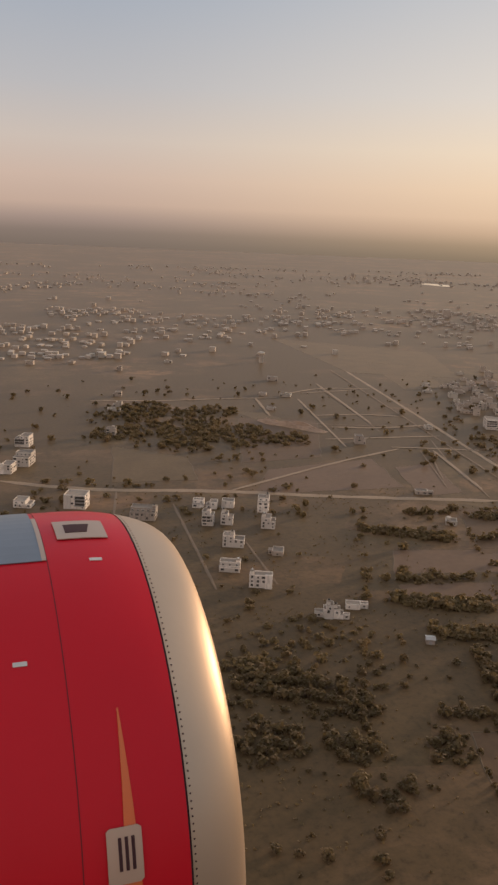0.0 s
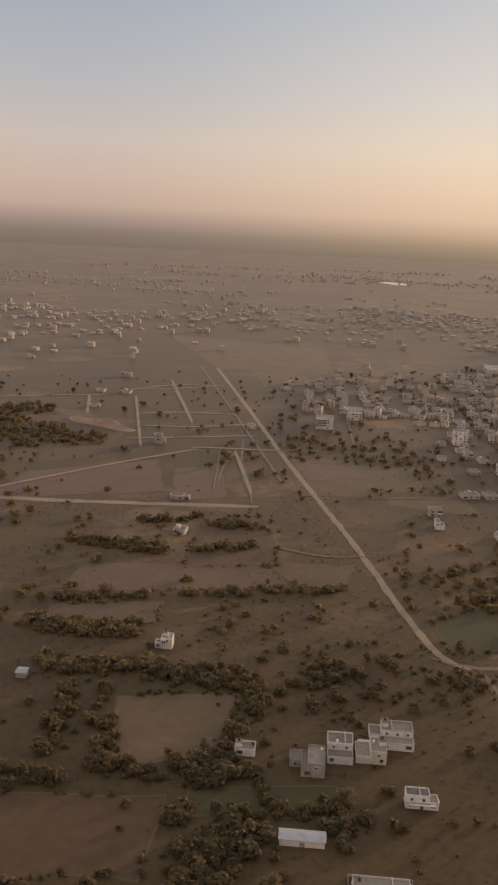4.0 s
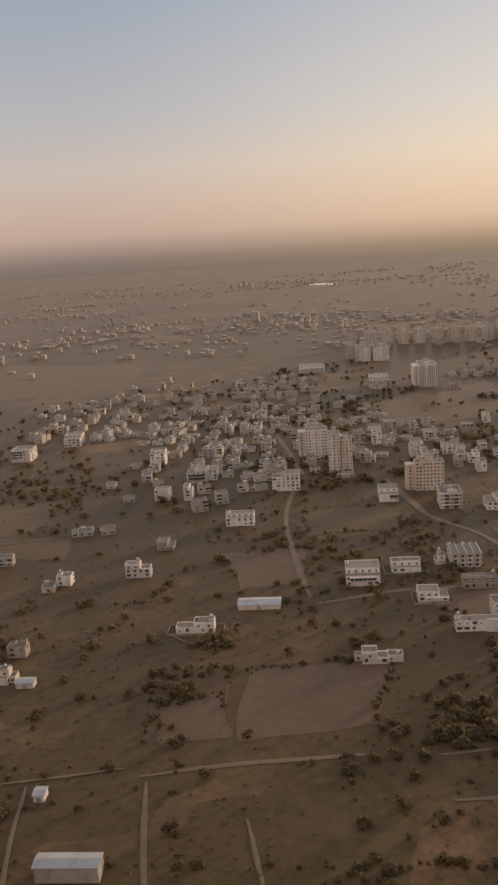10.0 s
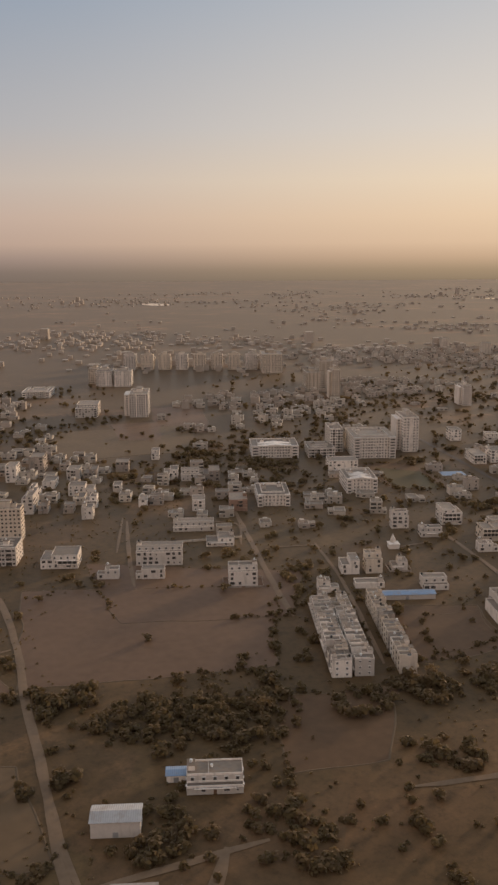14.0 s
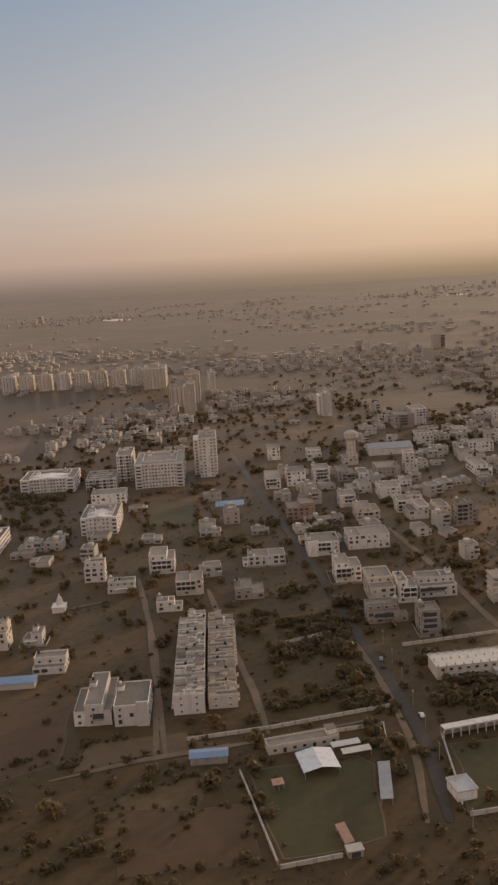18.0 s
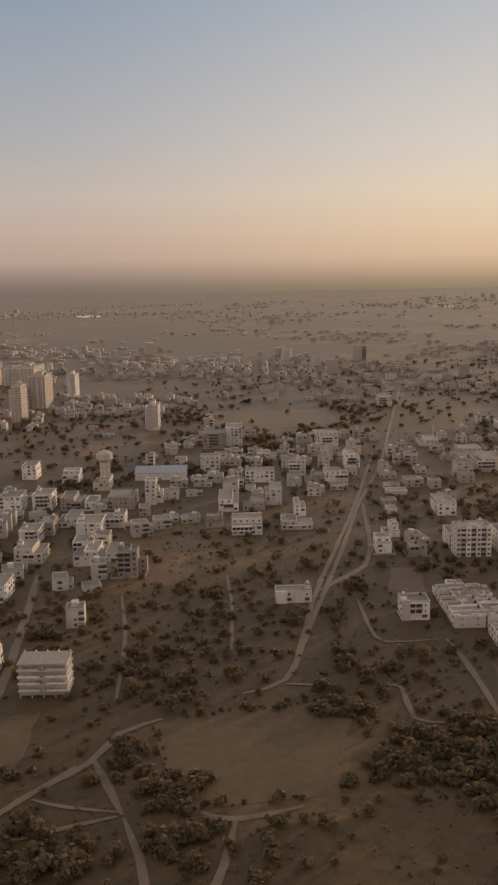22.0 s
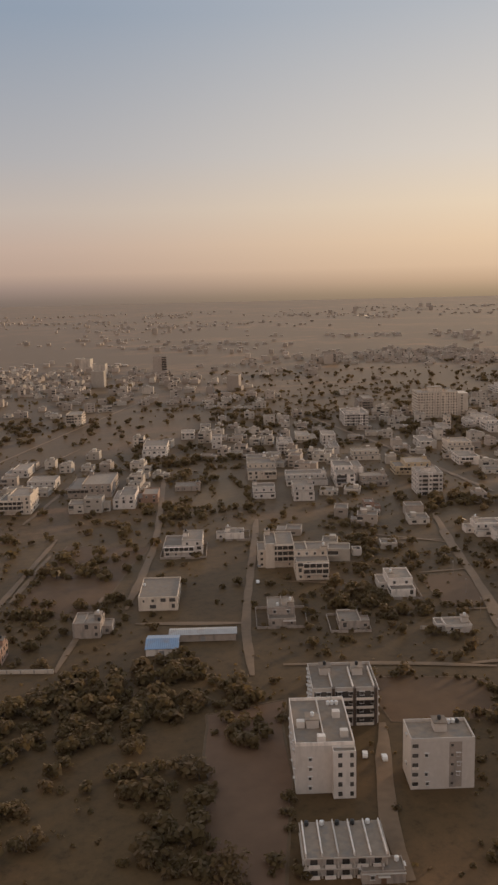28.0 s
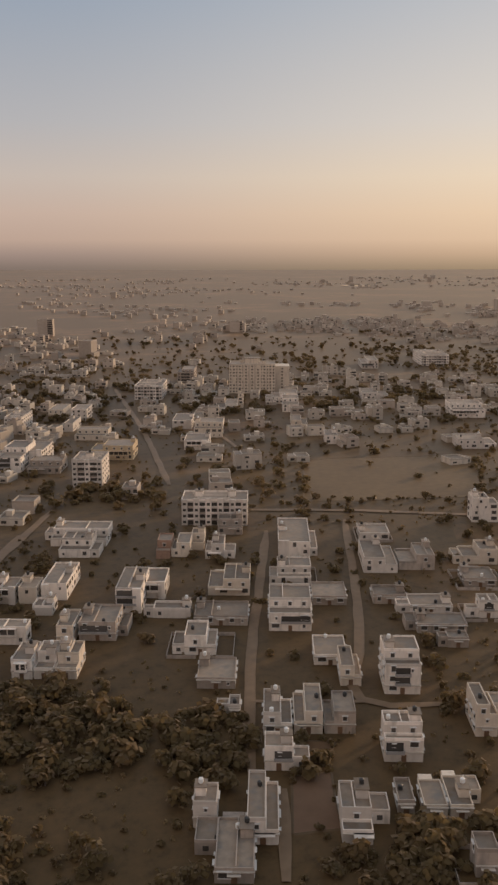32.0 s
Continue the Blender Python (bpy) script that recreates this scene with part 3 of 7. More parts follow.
def block(kind, x, y, w, d, n, rot, seed):
    """An apartment, tower or institutional block: window grid, floor bands, balconies, roof plant."""
    rng = random.Random(seed)
    FOOT.append((x, y, max(w, d) / 2))
    far = y > 172
    h = n * STOREY
    names = {"a": "white apartment block with rows of square windows and flat roof", "A": "plain white apartment block with flat terraced roof", "D": "half-finished apartment block with dark open balconies",
             "T": "tall pale apartment tower with stacked balconies", "H": "long white institutional building with a grid of dark windows"}
    th = thing("apartment_building" if kind != "H" else "institute_building", pose(x, y, 0, 0, 0, rot), names[kind], "building", "large buildings of the town")
    wm = PLASTER["w"] if kind == "D" else PLASTER["w"] if kind != "T" or rng.random() < 0.6 else PLASTER["c"]
    wall = Shape().box(-w / 2, w / 2, -d / 2, d / 2, 0, h)
    if kind == "A":
        if y < 123 and x > 1180:
            wm = PLASTER["g"]
        windows_on(th, rng, w * 0.999, d, n, wall, 4.5, 0.6, 0.7, far, 0.5)
    elif kind == "a":
        # bays with paired windows, between them strips of deep balconies
        c = max(2, round(w / 4.2))
        for i in range(c + 1):
            u = -w / 2 + 0.9 + i * (w - 1.8) / c
            s = Shape().box(u - 0.85, u + 0.85, -d / 2 - 0.5, -d / 2, 0, h + rng.choice([0.65, 0.65, 1.0]))
            for k in range(n):
                s.box(u - 0.45, u + 0.45, -d / 2 - 0.53, -d / 2 - 0.45, k * STOREY + 0.65, k * STOREY + 1.4, 1)
            part("bay", s, [wm, GLASS], th)
            if i < c:
                u0, u1 = u + 0.85, u + (w - 1.8) / c - 0.85
                for k in range(n):
                    z = k * STOREY
                    # dark panel for the shade inside the balcony strip
                    wall.box(u0 + 0.1, u1 - 0.1, -d / 2 - 0.02, -d / 2 + 0.05, z + 0.1, z + 1.4, 1)
                    if k:
                        bal = part("balcony", Shape().box(u0, u1, -d / 2 - 0.45, -d / 2, z - 0.12, z), CONCRETE, th)
                        part("balcony_rail", Shape().box(u0, u1, -d / 2 - 0.45, -d / 2 - 0.36, z, z + 0.5), wm if (i + k) % 3 else PLASTER["g"], bal)
        for k in range(n):
            z = k * STOREY
            for i in range(max(1, int(d / 3))):
                v = -d / 2 + (i + 0.5) * d / max(1, int(d / 3))
                for e in (-1, 1):
                    wall.box(e * w / 2 - 0.04, e * w / 2 + 0.04, v - 0.45, v + 0.45, z + 0.6, z + 1.35, 1)
        for i in range(1, 4):
            e = -d / 2 + i * d / 4
            part("roof_wall", Shape().box(-w * rng.uniform(0.15, 0.45), w * rng.uniform(0.15, 0.45), e - 0.08, e + 0.08, h + 0.06, h + rng.uniform(0.4, 0.9)), wm, th)
    else:
        windows_on(th, rng, w, d, n, wall, 1.7 if far else 2.0, 0.9, 0.8, far, 0.03)
    part("wall", wall, [wm, GLASS], th)
    if kind in "HT":
        for k in range(1, n + 1):
            if far and n > 6 and k % 2:
                continue
            z = k * STOREY
            part("floor_band", Shape().ring(-w / 2 - 0.12, w / 2 + 0.12, -d / 2 - 0.12, d / 2 + 0.12, z - 0.12, z, 0.12), FRAME if kind == "H" else wm, th)
    if kind == "T":
        c = max(2, int(w / 3.2))
        for i in range(c):
            u = -w / 2 + (i + 0.5) * w / c
            part("pier", Shape().box(u - 0.45, u + 0.45, -d / 2 - 0.45, -d / 2, 0, h + 0.7), wm, th)
    if kind == "A" and d <= 12:
        q = w * 0.10
        part("service_recess", Shape().box(q, q + w * 0.2, -d / 2 - 0.025, -d / 2 + 0.02, 0.3, h - 0.1), PLASTER["g"], th, "grey vertical service strip")
        for k in range(n):
            z = k * STOREY
            part("vent_window", Shape().box(q + 0.3, q + 0.75, -d / 2 - 0.05, -d / 2, z + 0.8, z + 1.25), GLASS, th)
            part("corner_opening", Shape().box(-w / 2 + 0.25, -w / 2 + 1.3, -d / 2 - 0.03, -d / 2 + 0.02, z + 0.35, z + 1.4), GLASS, th)
            part("corner_rail", Shape().box(-w / 2 + 0.2, -w / 2 + 1.35, -d / 2 - 0.14, -d / 2 - 0.04, z + 0.25, z + 0.7), wm, th)
    if kind == "D":
        # three bays of deep open balconies between dark piers
        for i in range(3):
            b0, b1 = -w / 2 + 0.3 + i * (w - 0.6) / 3, -w / 2 + 0.3 + (i + 1) * (w - 0.6) / 3 - 0.7
            for k in range(n):
                z = k * STOREY
                bal = part("balcony", Shape().box(b0, b1, -d / 2 - 0.9, -d / 2, z, z + 0.12), CONCRETE, th)
                part("balcony_rail", Shape().box(b0, b1, -d / 2 - 0.9, -d / 2 - 0.8, z + 0.12, z + 0.62), wm, bal)
                # the shaded depth behind the rail is only a dark panel
                part("balcony_opening", Shape().box(b0 + 0.1, b1 - 0.1, -d / 2 - 0.015, -d / 2 + 0.02, z + 0.12, z + 1.6), GLASS, bal)
            part("pier", Shape().box(b1 + 0.1, b1 + 0.6, -d / 2 - 1.0, -d / 2, 0, h + 0.9), DARK_PIER, th, "dark brown vertical pier")
            part("roof_wall", Shape().box(b1 + 0.1, b1 + 0.3, -d / 2 + 0.15, d * 0.3, h + 0.06, h + 0.8), wm, th)
    if kind == "A" and d > 12:
        # the front steps forward on one side, with a stack of small balconies in the corner
        bay = part("front_bay", Shape().box(w * 0.12, w / 2, -d / 2 - 1.8, -d / 2 - 0.03, 0, h - 0.5), wm, th)
        part("bay_roof", Shape().box(w * 0.12 + 0.12, w / 2 - 0.12, -d / 2 - 1.68, -d / 2 - 0.1, h - 0.5, h - 0.44), ROOF, bay)
        part("bay_parapet", Shape().ring(w * 0.12, w / 2, -d / 2 - 1.8, -d / 2 - 0.03, h - 0.5, h - 0.1, 0.12), wm, bay)
        for k in range(n):
            z = k * STOREY
            part("bay_window", Shape().box(w * 0.2, w * 0.27, -d / 2 - 1.84, -d / 2 - 1.76, z + 0.5, z + 1.3), GLASS, bay)
            part("bay_window", Shape().box(w * 0.40, w * 0.46, -d / 2 - 1.84, -d / 2 - 1.76, z + 0.5, z + 1.3), GLASS, bay)
        for u, v in ((-0.36, -0.1), (-0.05, -0.42), (0.3, 0.1), (0.36, -0.32)):
            part("roof_room", Shape().box(w * u - 0.7, w * u + 0.7, d * v - 0.6, d * v + 0.6, h + 0.06, h + 1.3), wm, th)
        part("roof_wall", Shape().box(-0.1, 0.1, -d * 0.45, d * 0.45, h + 0.06, h + 0.8), wm, th)
    part("roof", Shape().box(-w / 2 + 0.14, w / 2 - 0.14, -d / 2 + 0.14, d / 2 - 0.14, h, h + 0.06), ROOF, th, "weathered grey roof slab")
    part("parapet", Shape().ring(-w / 2, w / 2, -d / 2, d / 2, h, h + 0.65, 0.14), wm, th)
    for i in range(1 if w < 12 else 2):
        sx = rng.uniform(-w * 0.28, w * 0.28) if w < 12 else (-w * 0.25, w * 0.25)[i]
        sy = rng.uniform(-d * 0.1, d * 0.25)
        sr = part("stair_room", Shape().box(sx - 1.1, sx + 1.1, sy - 1.3, sy + 1.3, h + 0.06, h + 1.7), wm, th)
        part("stair_roof", Shape().box(sx - 1.25, sx + 1.25, sy - 1.45, sy + 1.45, h + 1.7, h + 1.84), ROOF, sr)
        tank(th, rng, sx, sy, h + 1.84)
    if kind == "H":
        # end pavilions, fins between the windows and a low gable over the entrance
        for e in (-1, 1):
            u = e * (w / 2 - w * 0.08)
            pav = part("pavilion", Shape().box(u - w * 0.08, u + w * 0.08, -d / 2 - 1.4, -d / 2, 0, h + 0.65), wm, th)
            for k in range(n):
                part("window", Shape().box(u - w * 0.05, u + w * 0.05, -d / 2 - 1.44, -d / 2 - 1.36, k * STOREY + 0.6, k * STOREY + 1.4), GLASS, pav)
        for i in range(1, 8):
            u = -w * 0.42 + i * w * 0.84 / 8
            part("fin", Shape().box(u - 0.12, u + 0.12, -d / 2 - 0.4, -d / 2, 0, h + 0.3), wm, th)
        if n == 4:
            g = w * 0.36
            part("gable", Shape().prism([(-g, h + 0.1), (g, h + 0.1), (0, h + 1.2)], -d / 2 - 0.3, d * 0.02, 0, lambda p, q, r: (p, r, q)), wm, th)
        part("roof_wall", Shape().ring(-w * 0.36, w * 0.36, -d * 0.3, d * 0.36, h + 0.06, h + 0.9, 0.25), wm, th)
    if kind == "T":
        core = part("lift_core", Shape().box(-w * 0.16, w * 0.16, -d * 0.1, d * 0.3, h + 0.06, h + 3.0), wm, th)
        part("core_roof", Shape().box(-w * 0.18, w * 0.18, -d * 0.12, d * 0.32, h + 3.0, h + 3.15), ROOF, core)
        if y < 700 and w > 6:
            e = rng.choice((-1, 1))
            x0, x1 = sorted((e * w * 0.5, e * w * 0.82))
            s2 = Shape().box(x0, x1, -d * 0.22, d * 0.45, 0, h * 0.93)
            for k in range(int(n * 0.93)):
                s2.box((x0 + x1) / 2 - 0.5, (x0 + x1) / 2 + 0.5, -d * 0.22 - 0.04, -d * 0.22 + 0.04, k * STOREY + 0.6, k * STOREY + 1.4, 1)
            part("side_wing", s2, [wm, GLASS], th)
    if kind == "A" and w > 9:
        for i in range(3):
            tank(th, rng, w * 0.36 - i * 0.8, d * 0.38, h + 0.06)
    return th


def frame_block(kind, x, y, w, d, n, rot, seed):
    """An unfinished building: slabs on columns with part walls."""
    FOOT.append((x, y, max(w, d) / 2))
    rng = random.Random(seed)
    th = thing("unfinished_building", pose(x, y, 0, 0, 0, rot), "unfinished white concrete frame building with open floors", "building", "large buildings of the town")
    c = max(3, int(w / 2.4))
    for k in range(1, n + 1):
        part("floor_slab", Shape().box(-w / 2 - 0.3, w / 2 + 0.3, -d / 2 - 0.3, d / 2 + 0.3, k * STOREY - 0.22, k * STOREY), CONCRETE, th)
    for i in range(c + 1):
        u = -w / 2 + 0.15 + i * (w - 0.3) / c
        for v in (-d / 2 + 0.15, d / 2 - 0.15):
            for k in range(n):
                part("column", Shape().box(u - 0.15, u + 0.15, v - 0.15, v + 0.15, k * STOREY, (k + 1) * STOREY - 0.22), CONCRETE, th)
    for k in range(n):
        back = 1.3 if kind == "U" else 0.55
        part("infill_wall", Shape().box(-w / 2 + 0.1, w / 2 - 0.1, -d / 2 + back, d / 2 - 0.1, k * STOREY, (k + 1) * STOREY - 0.22), PLASTER["w"], th)
        for i in range(c if kind == "u" else 0):
            u = -w / 2 + 0.15 + (i + 0.5) * (w - 0.3) / c
            part("opening", Shape().box(u - 0.55, u + 0.55, -d / 2 + back - 0.03, -d / 2 + back + 0.05, k * STOREY + 0.05, k * STOREY + 1.3), GLASS, th)
            part("balcony_rail", Shape().box(u - 0.85, u + 0.85, -d / 2 - 0.25, -d / 2 - 0.15, k * STOREY, k * STOREY + 0.6), PLASTER["w"], th)
        if kind == "U" and k:
            part("balcony_rail", Shape().box(-w / 2 - 0.3, -w * 0.06, -d / 2 - 0.3, -d / 2 - 0.2, k * STOREY, k * STOREY + 0.55).box(w * 0.06, w / 2 + 0.3, -d / 2 - 0.3, -d / 2 - 0.2, k * STOREY, k * STOREY + 0.55), PLASTER["w"], th)
    z = n * STOREY
    part("roof", Shape().box(-w / 2 - 0.2, w / 2 + 0.2, -d / 2 - 0.2, d / 2 + 0.2, z, z + 0.05), ROOF, th)
    for i in range(c + 1):
        u = -w / 2 + 0.15 + i * (w - 0.3) / c
        part("party_wall" if kind == "u" else "roof_pier", Shape().box(u - 0.1, u + 0.1, -d / 2 if kind == "u" else d / 2 - 0.5, d / 2, z + 0.05, z + 0.6), PLASTER["w"], th)
        if kind == "u" and i < c:
            tank(th, rng, u + 0.7, d / 2 - 0.6, z + 0.05)
    return th


def shed(kind, x, y, w, d, n, rot, seed):
    """A low shed with a ridged metal roof."""
    rng = random.Random(seed)
    FOOT.append((x, y, max(w, d) / 2))
    blue = kind == "S"
    h = 1.9 * min(n, 2)
    th = thing("shed", pose(x, y, 0, 0, 0, rot), "low shed with %s metal sheet roof" % ("blue" if blue else "pale galvanised"), "shed", "sheds among the fields")
    part("wall", Shape().box(-w / 2, w / 2, -d / 2, d / 2, 0, h), PLASTER[rng.choice("wgc")], th)
    rise, o = d * 0.12, 0.3
    for sgn in (-1, 1):
        s = Shape()
        ribs = max(6, int(w / 0.45)) * 2
        e = sgn * (d / 2 + o)
        for i in range(ribs + 1):
            a, q = -w / 2 - o + i * (w + 2 * o) / ribs, 0.06 * (i % 2)
            s.v += [(a, 0, h + rise + q), (a, e, h + q), (a, 0, h + rise - 0.05), (a, e, h - 0.05)]
        for i in range(ribs):
            k = i * 4
            s.f += [(k, k + 1, k + 5, k + 4), (k + 2, k + 6, k + 7, k + 3), (k + 1, k + 3, k + 7, k + 5)]
        s.f += [(0, 2, 3, 1), (ribs * 4, ribs * 4 + 1, ribs * 4 + 3, ribs * 4 + 2)]
        s.m = [0] * len(s.f)
        part("roof", s, TIN_B if blue else TIN_G, th)
    for sx in (-1, 1):
        e = sx * w / 2
        part("gable", Shape().add([(e - 0.05, -d / 2, h), (e + 0.05, -d / 2, h), (e + 0.05, d / 2, h), (e - 0.05, d / 2, h), (e - 0.05, 0, h + rise), (e + 0.05, 0, h + rise)],
                                  [(0, 1, 5, 4), (2, 3, 4, 5), (1, 2, 5), (3, 0, 4), (0, 3, 2, 1)]), PLASTER["g"], th)
    part("door", Shape().box(-0.6, 0.6, -d / 2 - 0.03, -d / 2 + 0.02, 0, 1.3), RAIL, th)
    return th


def row(x, y, w, h, length, units, rot, kind, seed):
    """A terrace of narrow houses side by side along a lane, from its near end; x, y is that end's middle."""
    rng = random.Random(seed)
    n = max(2, round(h / STOREY))
    step = length / units
    lane = rng.choice((-1, 1))
    a = radians(rot)
    for i in range(units):
        u = (i + 0.5) * step
        cx, cy = x - math.sin(a) * u, y + math.cos(a) * u
        FOOT.append((cx, cy, max(w, step) / 2))
        PLOTS.append((cx, cy, max(w, step) / 2))
        hh = n * STOREY
        tint = kind if rng.random() < 0.72 else rng.choice("wgc")
        wm = PLASTER[tint]
        s2 = step / 2 - 0.01
        # the top floor often stands back from the lane, over an open terrace
        back = w * rng.uniform(0.28, 0.5) if i and rng.random() < 0.45 else 0.0
        th = thing("terraced_house", pose(cx, cy, 0, 0, 0, rot), "%s terraced house with %s, in a row" % (WORDS[tint], "open roof terrace" if back else "low party walls"), "house", "terraced houses in rows")
        x0, x1 = (-w / 2, w / 2 - back) if lane > 0 else (-w / 2 + back, w / 2)
        wall, bal = Shape().box(x0, x1, -s2, s2, 0, hh), Shape()
        roof = Shape().box(x0 + 0.1, x1 - 0.1, -s2 + 0.14, s2, hh, hh + 0.05)
        if back:
            t0, t1 = (x1, w / 2) if lane > 0 else (-w / 2, x0)
            wall.box(t0, t1, -s2, s2, 0, hh - STOREY)
            roof.box(t0 + 0.1, t1 - 0.1, -s2 + 0.14, s2, hh - STOREY, hh - STOREY + 0.05)
            e, m = (x1, 1) if lane > 0 else (x0, -1)
            wall.box(min(e, e + m * 0.03), max(e, e + m * 0.03), -s2 * 0.6, s2 * 0.5, hh - STOREY + 0.1, hh - 0.35, 1)
            o = lane * w / 2
            rim = Shape().box(min(o, o - lane * 0.1), max(o, o - lane * 0.1), -s2, s2, hh - STOREY, hh - STOREY + 0.5)
            rim.box(t0, t1, -s2, -s2 + 0.12, hh - STOREY, hh - STOREY + rng.uniform(0.5, 1.2))
            part("terrace_wall", rim, wm, th)
        g = min(0.4, step * 0.25)
        for k in range(n):
            z = k * STOREY
            for sgn in (-1, 1):
                if back and sgn == lane and k == n - 1:
                    continue
                e = sgn * w / 2
                v = rng.uniform(-0.15, 0.15)
                wall.box(e - 0.03, e + 0.03, v - g, v + g, z + 0.35, z + 1.4, 1)
                if k == 1 and sgn == lane:
                    z -= 0.1
                    bal.prism([(e, z), (e + sgn * 0.6, z), (e + sgn * 0.6, z + 0.5), (e + sgn * 0.52, z + 0.5), (e + sgn * 0.52, z + 0.1), (e, z + 0.1)], -s2 * 0.8, s2 * 0.8, 0, lambda p, q, r: (p, r, q))
                    z += 0.1
        # a flat dark patch painted as a light well's shade, and low roof walls
        u0 = (x0 + x1) / 2 + (x1 - x0) * rng.uniform(-0.12, 0.12)
        wl = (x1 - x0) * rng.uniform(0.14, 0.26)
        roof.box(u0, u0 + wl, -s2 + 0.25, -s2 + 0.25 + step * 0.42, hh + 0.05, hh + 0.07, 1)
        part("wall", wall, [wm, GLASS], th)
        part("roof", roof, [ROOF, GLASS], th)
        pw = Shape()
        cuts = sorted([x0, x1] + [rng.uniform(x0 + 0.8, x1 - 0.8) for _ in range(2)])
        for p, q in zip(cuts, cuts[1:]):
            pw.box(p, q, -s2, -s2 + 0.14, hh, hh + rng.choice((0.25, 0.4, 0.55, 0.8)))
        if rng.random() < 0.5:
            q = rng.uniform(x0 + 1.0, x1 - 1.0)
            pw.box(q, q + 0.12, -s2 + 0.14, s2 - 0.1, hh + 0.05, hh + rng.uniform(0.3, 0.7))
        part("party_wall", pw, wm, th)
        v = -s2 + 0.14
        part("parapet", Shape().prism([(x0, v), (x0 + 0.1, v), (x0 + 0.1, s2 - 0.1), (x1 - 0.1, s2 - 0.1), (x1 - 0.1, v), (x1, v), (x1, s2), (x0, s2)], hh, hh + rng.uniform(0.3, 0.5)), wm, th)
        if n > 1 and not (back and n == 2):
            part("balcony", bal, wm, th)
        if rng.random() < 0.8:
            f, e = rng.choice([0.16, 0.22, 0.78, 0.84]), rng.uniform(0.8, 1.3)
            q, sw = x0 + f * (x1 - x0), rng.uniform(0.08, 0.13) * w
            st = part("stair_room", Shape().box(q - sw, q + sw, -s2 + 0.16, s2 * rng.uniform(0.0, 0.5), hh + 0.05, hh + e), wm, th)
            part("stair_roof", Shape().box(q - sw - 0.1, q + sw + 0.1, -s2 + 0.15, s2 * 0.55, hh + e, hh + e + 0.09), ROOF, st)
        if rng.random() < 0.4:
            tank(th, rng, x0 + (x1 - x0) * rng.choice((0.35, 0.64, 0.93)), s2 * 0.4, hh + 0.05)
        if i == 0 and units > 1 and rng.random() < 0.6:
            for k in range(n):
                for u2 in (-w * 0.25, w * 0.25):
                    part("window", window_mesh(0.6, 0.6), None, th, m=pose(u2, -s2, k * STOREY + 0.7))


PLOTS, QUEUE = [], []          # every building's spot is known before the first is raised


def build(kind, x, y, w, d, *args):
    PLOTS.append((x, y, max(w, d) / 2))
    QUEUE.append((kind, x, y, w, d, *args))


def raise_buildings():
    for kind, *args in QUEUE:
        {"s": shed, "S": shed, "u": frame_block, "U": frame_block}.get(kind, block if kind in "aATHD" else house)(kind, *args)


# ---- ground, fields and roads ----
s = Shape()
G = 40
for i in range(G + 1):
    for j in range(G + 1):
        s.v.append((-14000 + i * 34000 / G, -4000 + j * 30000 / G, 0.0))
for i in range(G):
    for j in range(G):
        a = i * (G + 1) + j
        s.f.append((a, a + G + 1, a + G + 2, a + 1))
        s.m.append(0)
sheet("ground", s.mesh("ground", [GROUND]), "dry brown farmland and scrub reaching to the hazy horizon", "ground")

ROADS, ROAD_COUNT = [], [0]


def smooth(points, step=6.0):
    """Even steps along a Catmull-Rom curve through the points."""
    ps = [Vector((*p, 0)) for p in points]
    ps = [ps[0] * 2 - ps[1]] + ps + [ps[-1] * 2 - ps[-2]]
    out = []
    for i in range(1, len(ps) - 2):
        a, b, c, d = ps[i - 1:i + 3]
        n = max(2, int((c - b).length / step))
        for k in range(n):
            t = k / n
            out.append(0.5 * ((2 * b) + (c - a) * t + (2 * a - 5 * b + 4 * c - d) * t * t + (3 * b - a - 3 * c + d) * t ** 3))
    return out + [ps[-2]]


def road(width, kind, *points):
    pts = smooth(points)
    z = 0.11 + 0.0015 * (ROAD_COUNT[0] + 1)
    ROAD_COUNT[0] += 1
    width *= 0.6
    s = Shape()
    n = len(pts)
    for i, p in enumerate(pts):
        t = (pts[min(i + 1, n - 1)] - pts[max(i - 1, 0)]).normalized()
        q = Vector((-t.y, t.x, 0))
        for k, u in enumerate((-0.5, -0.2, 0.2, 0.5)):
            j = noise.noise((p.x * 0.13, p.y * 0.13, k * 7.7)) * 0.22 if kind != "a" else noise.noise((p.x * 0.1, p.y * 0.1, k * 3.1)) * 0.06
            v = p + q * width * (u + (j if k in (0, 3) else j * 0.4)) * (0.45 if i in (0, n - 1) else 0.8 if i in (1, n - 2) else 1.0)
            s.v.append((v.x, v.y, z if k in (1, 2) else z - 0.03))
        ROADS.append((p.x, p.y, width / 2))
        if i:
            for k in range(3):
                a = (i - 1) * 4 + k
                s.f.append((a, a + 4, a + 5, a + 1)[::-1])
                s.m.append(0)
    sheet("road" if kind == "a" else "dirt_road", s.mesh("road", [ASPHALT if kind == "a" else PALE if kind == "p" else DIRT]),
          "dusty grey asphalt road between plots" if kind == "a" else "pale unpaved dirt road with ragged edges", "road")


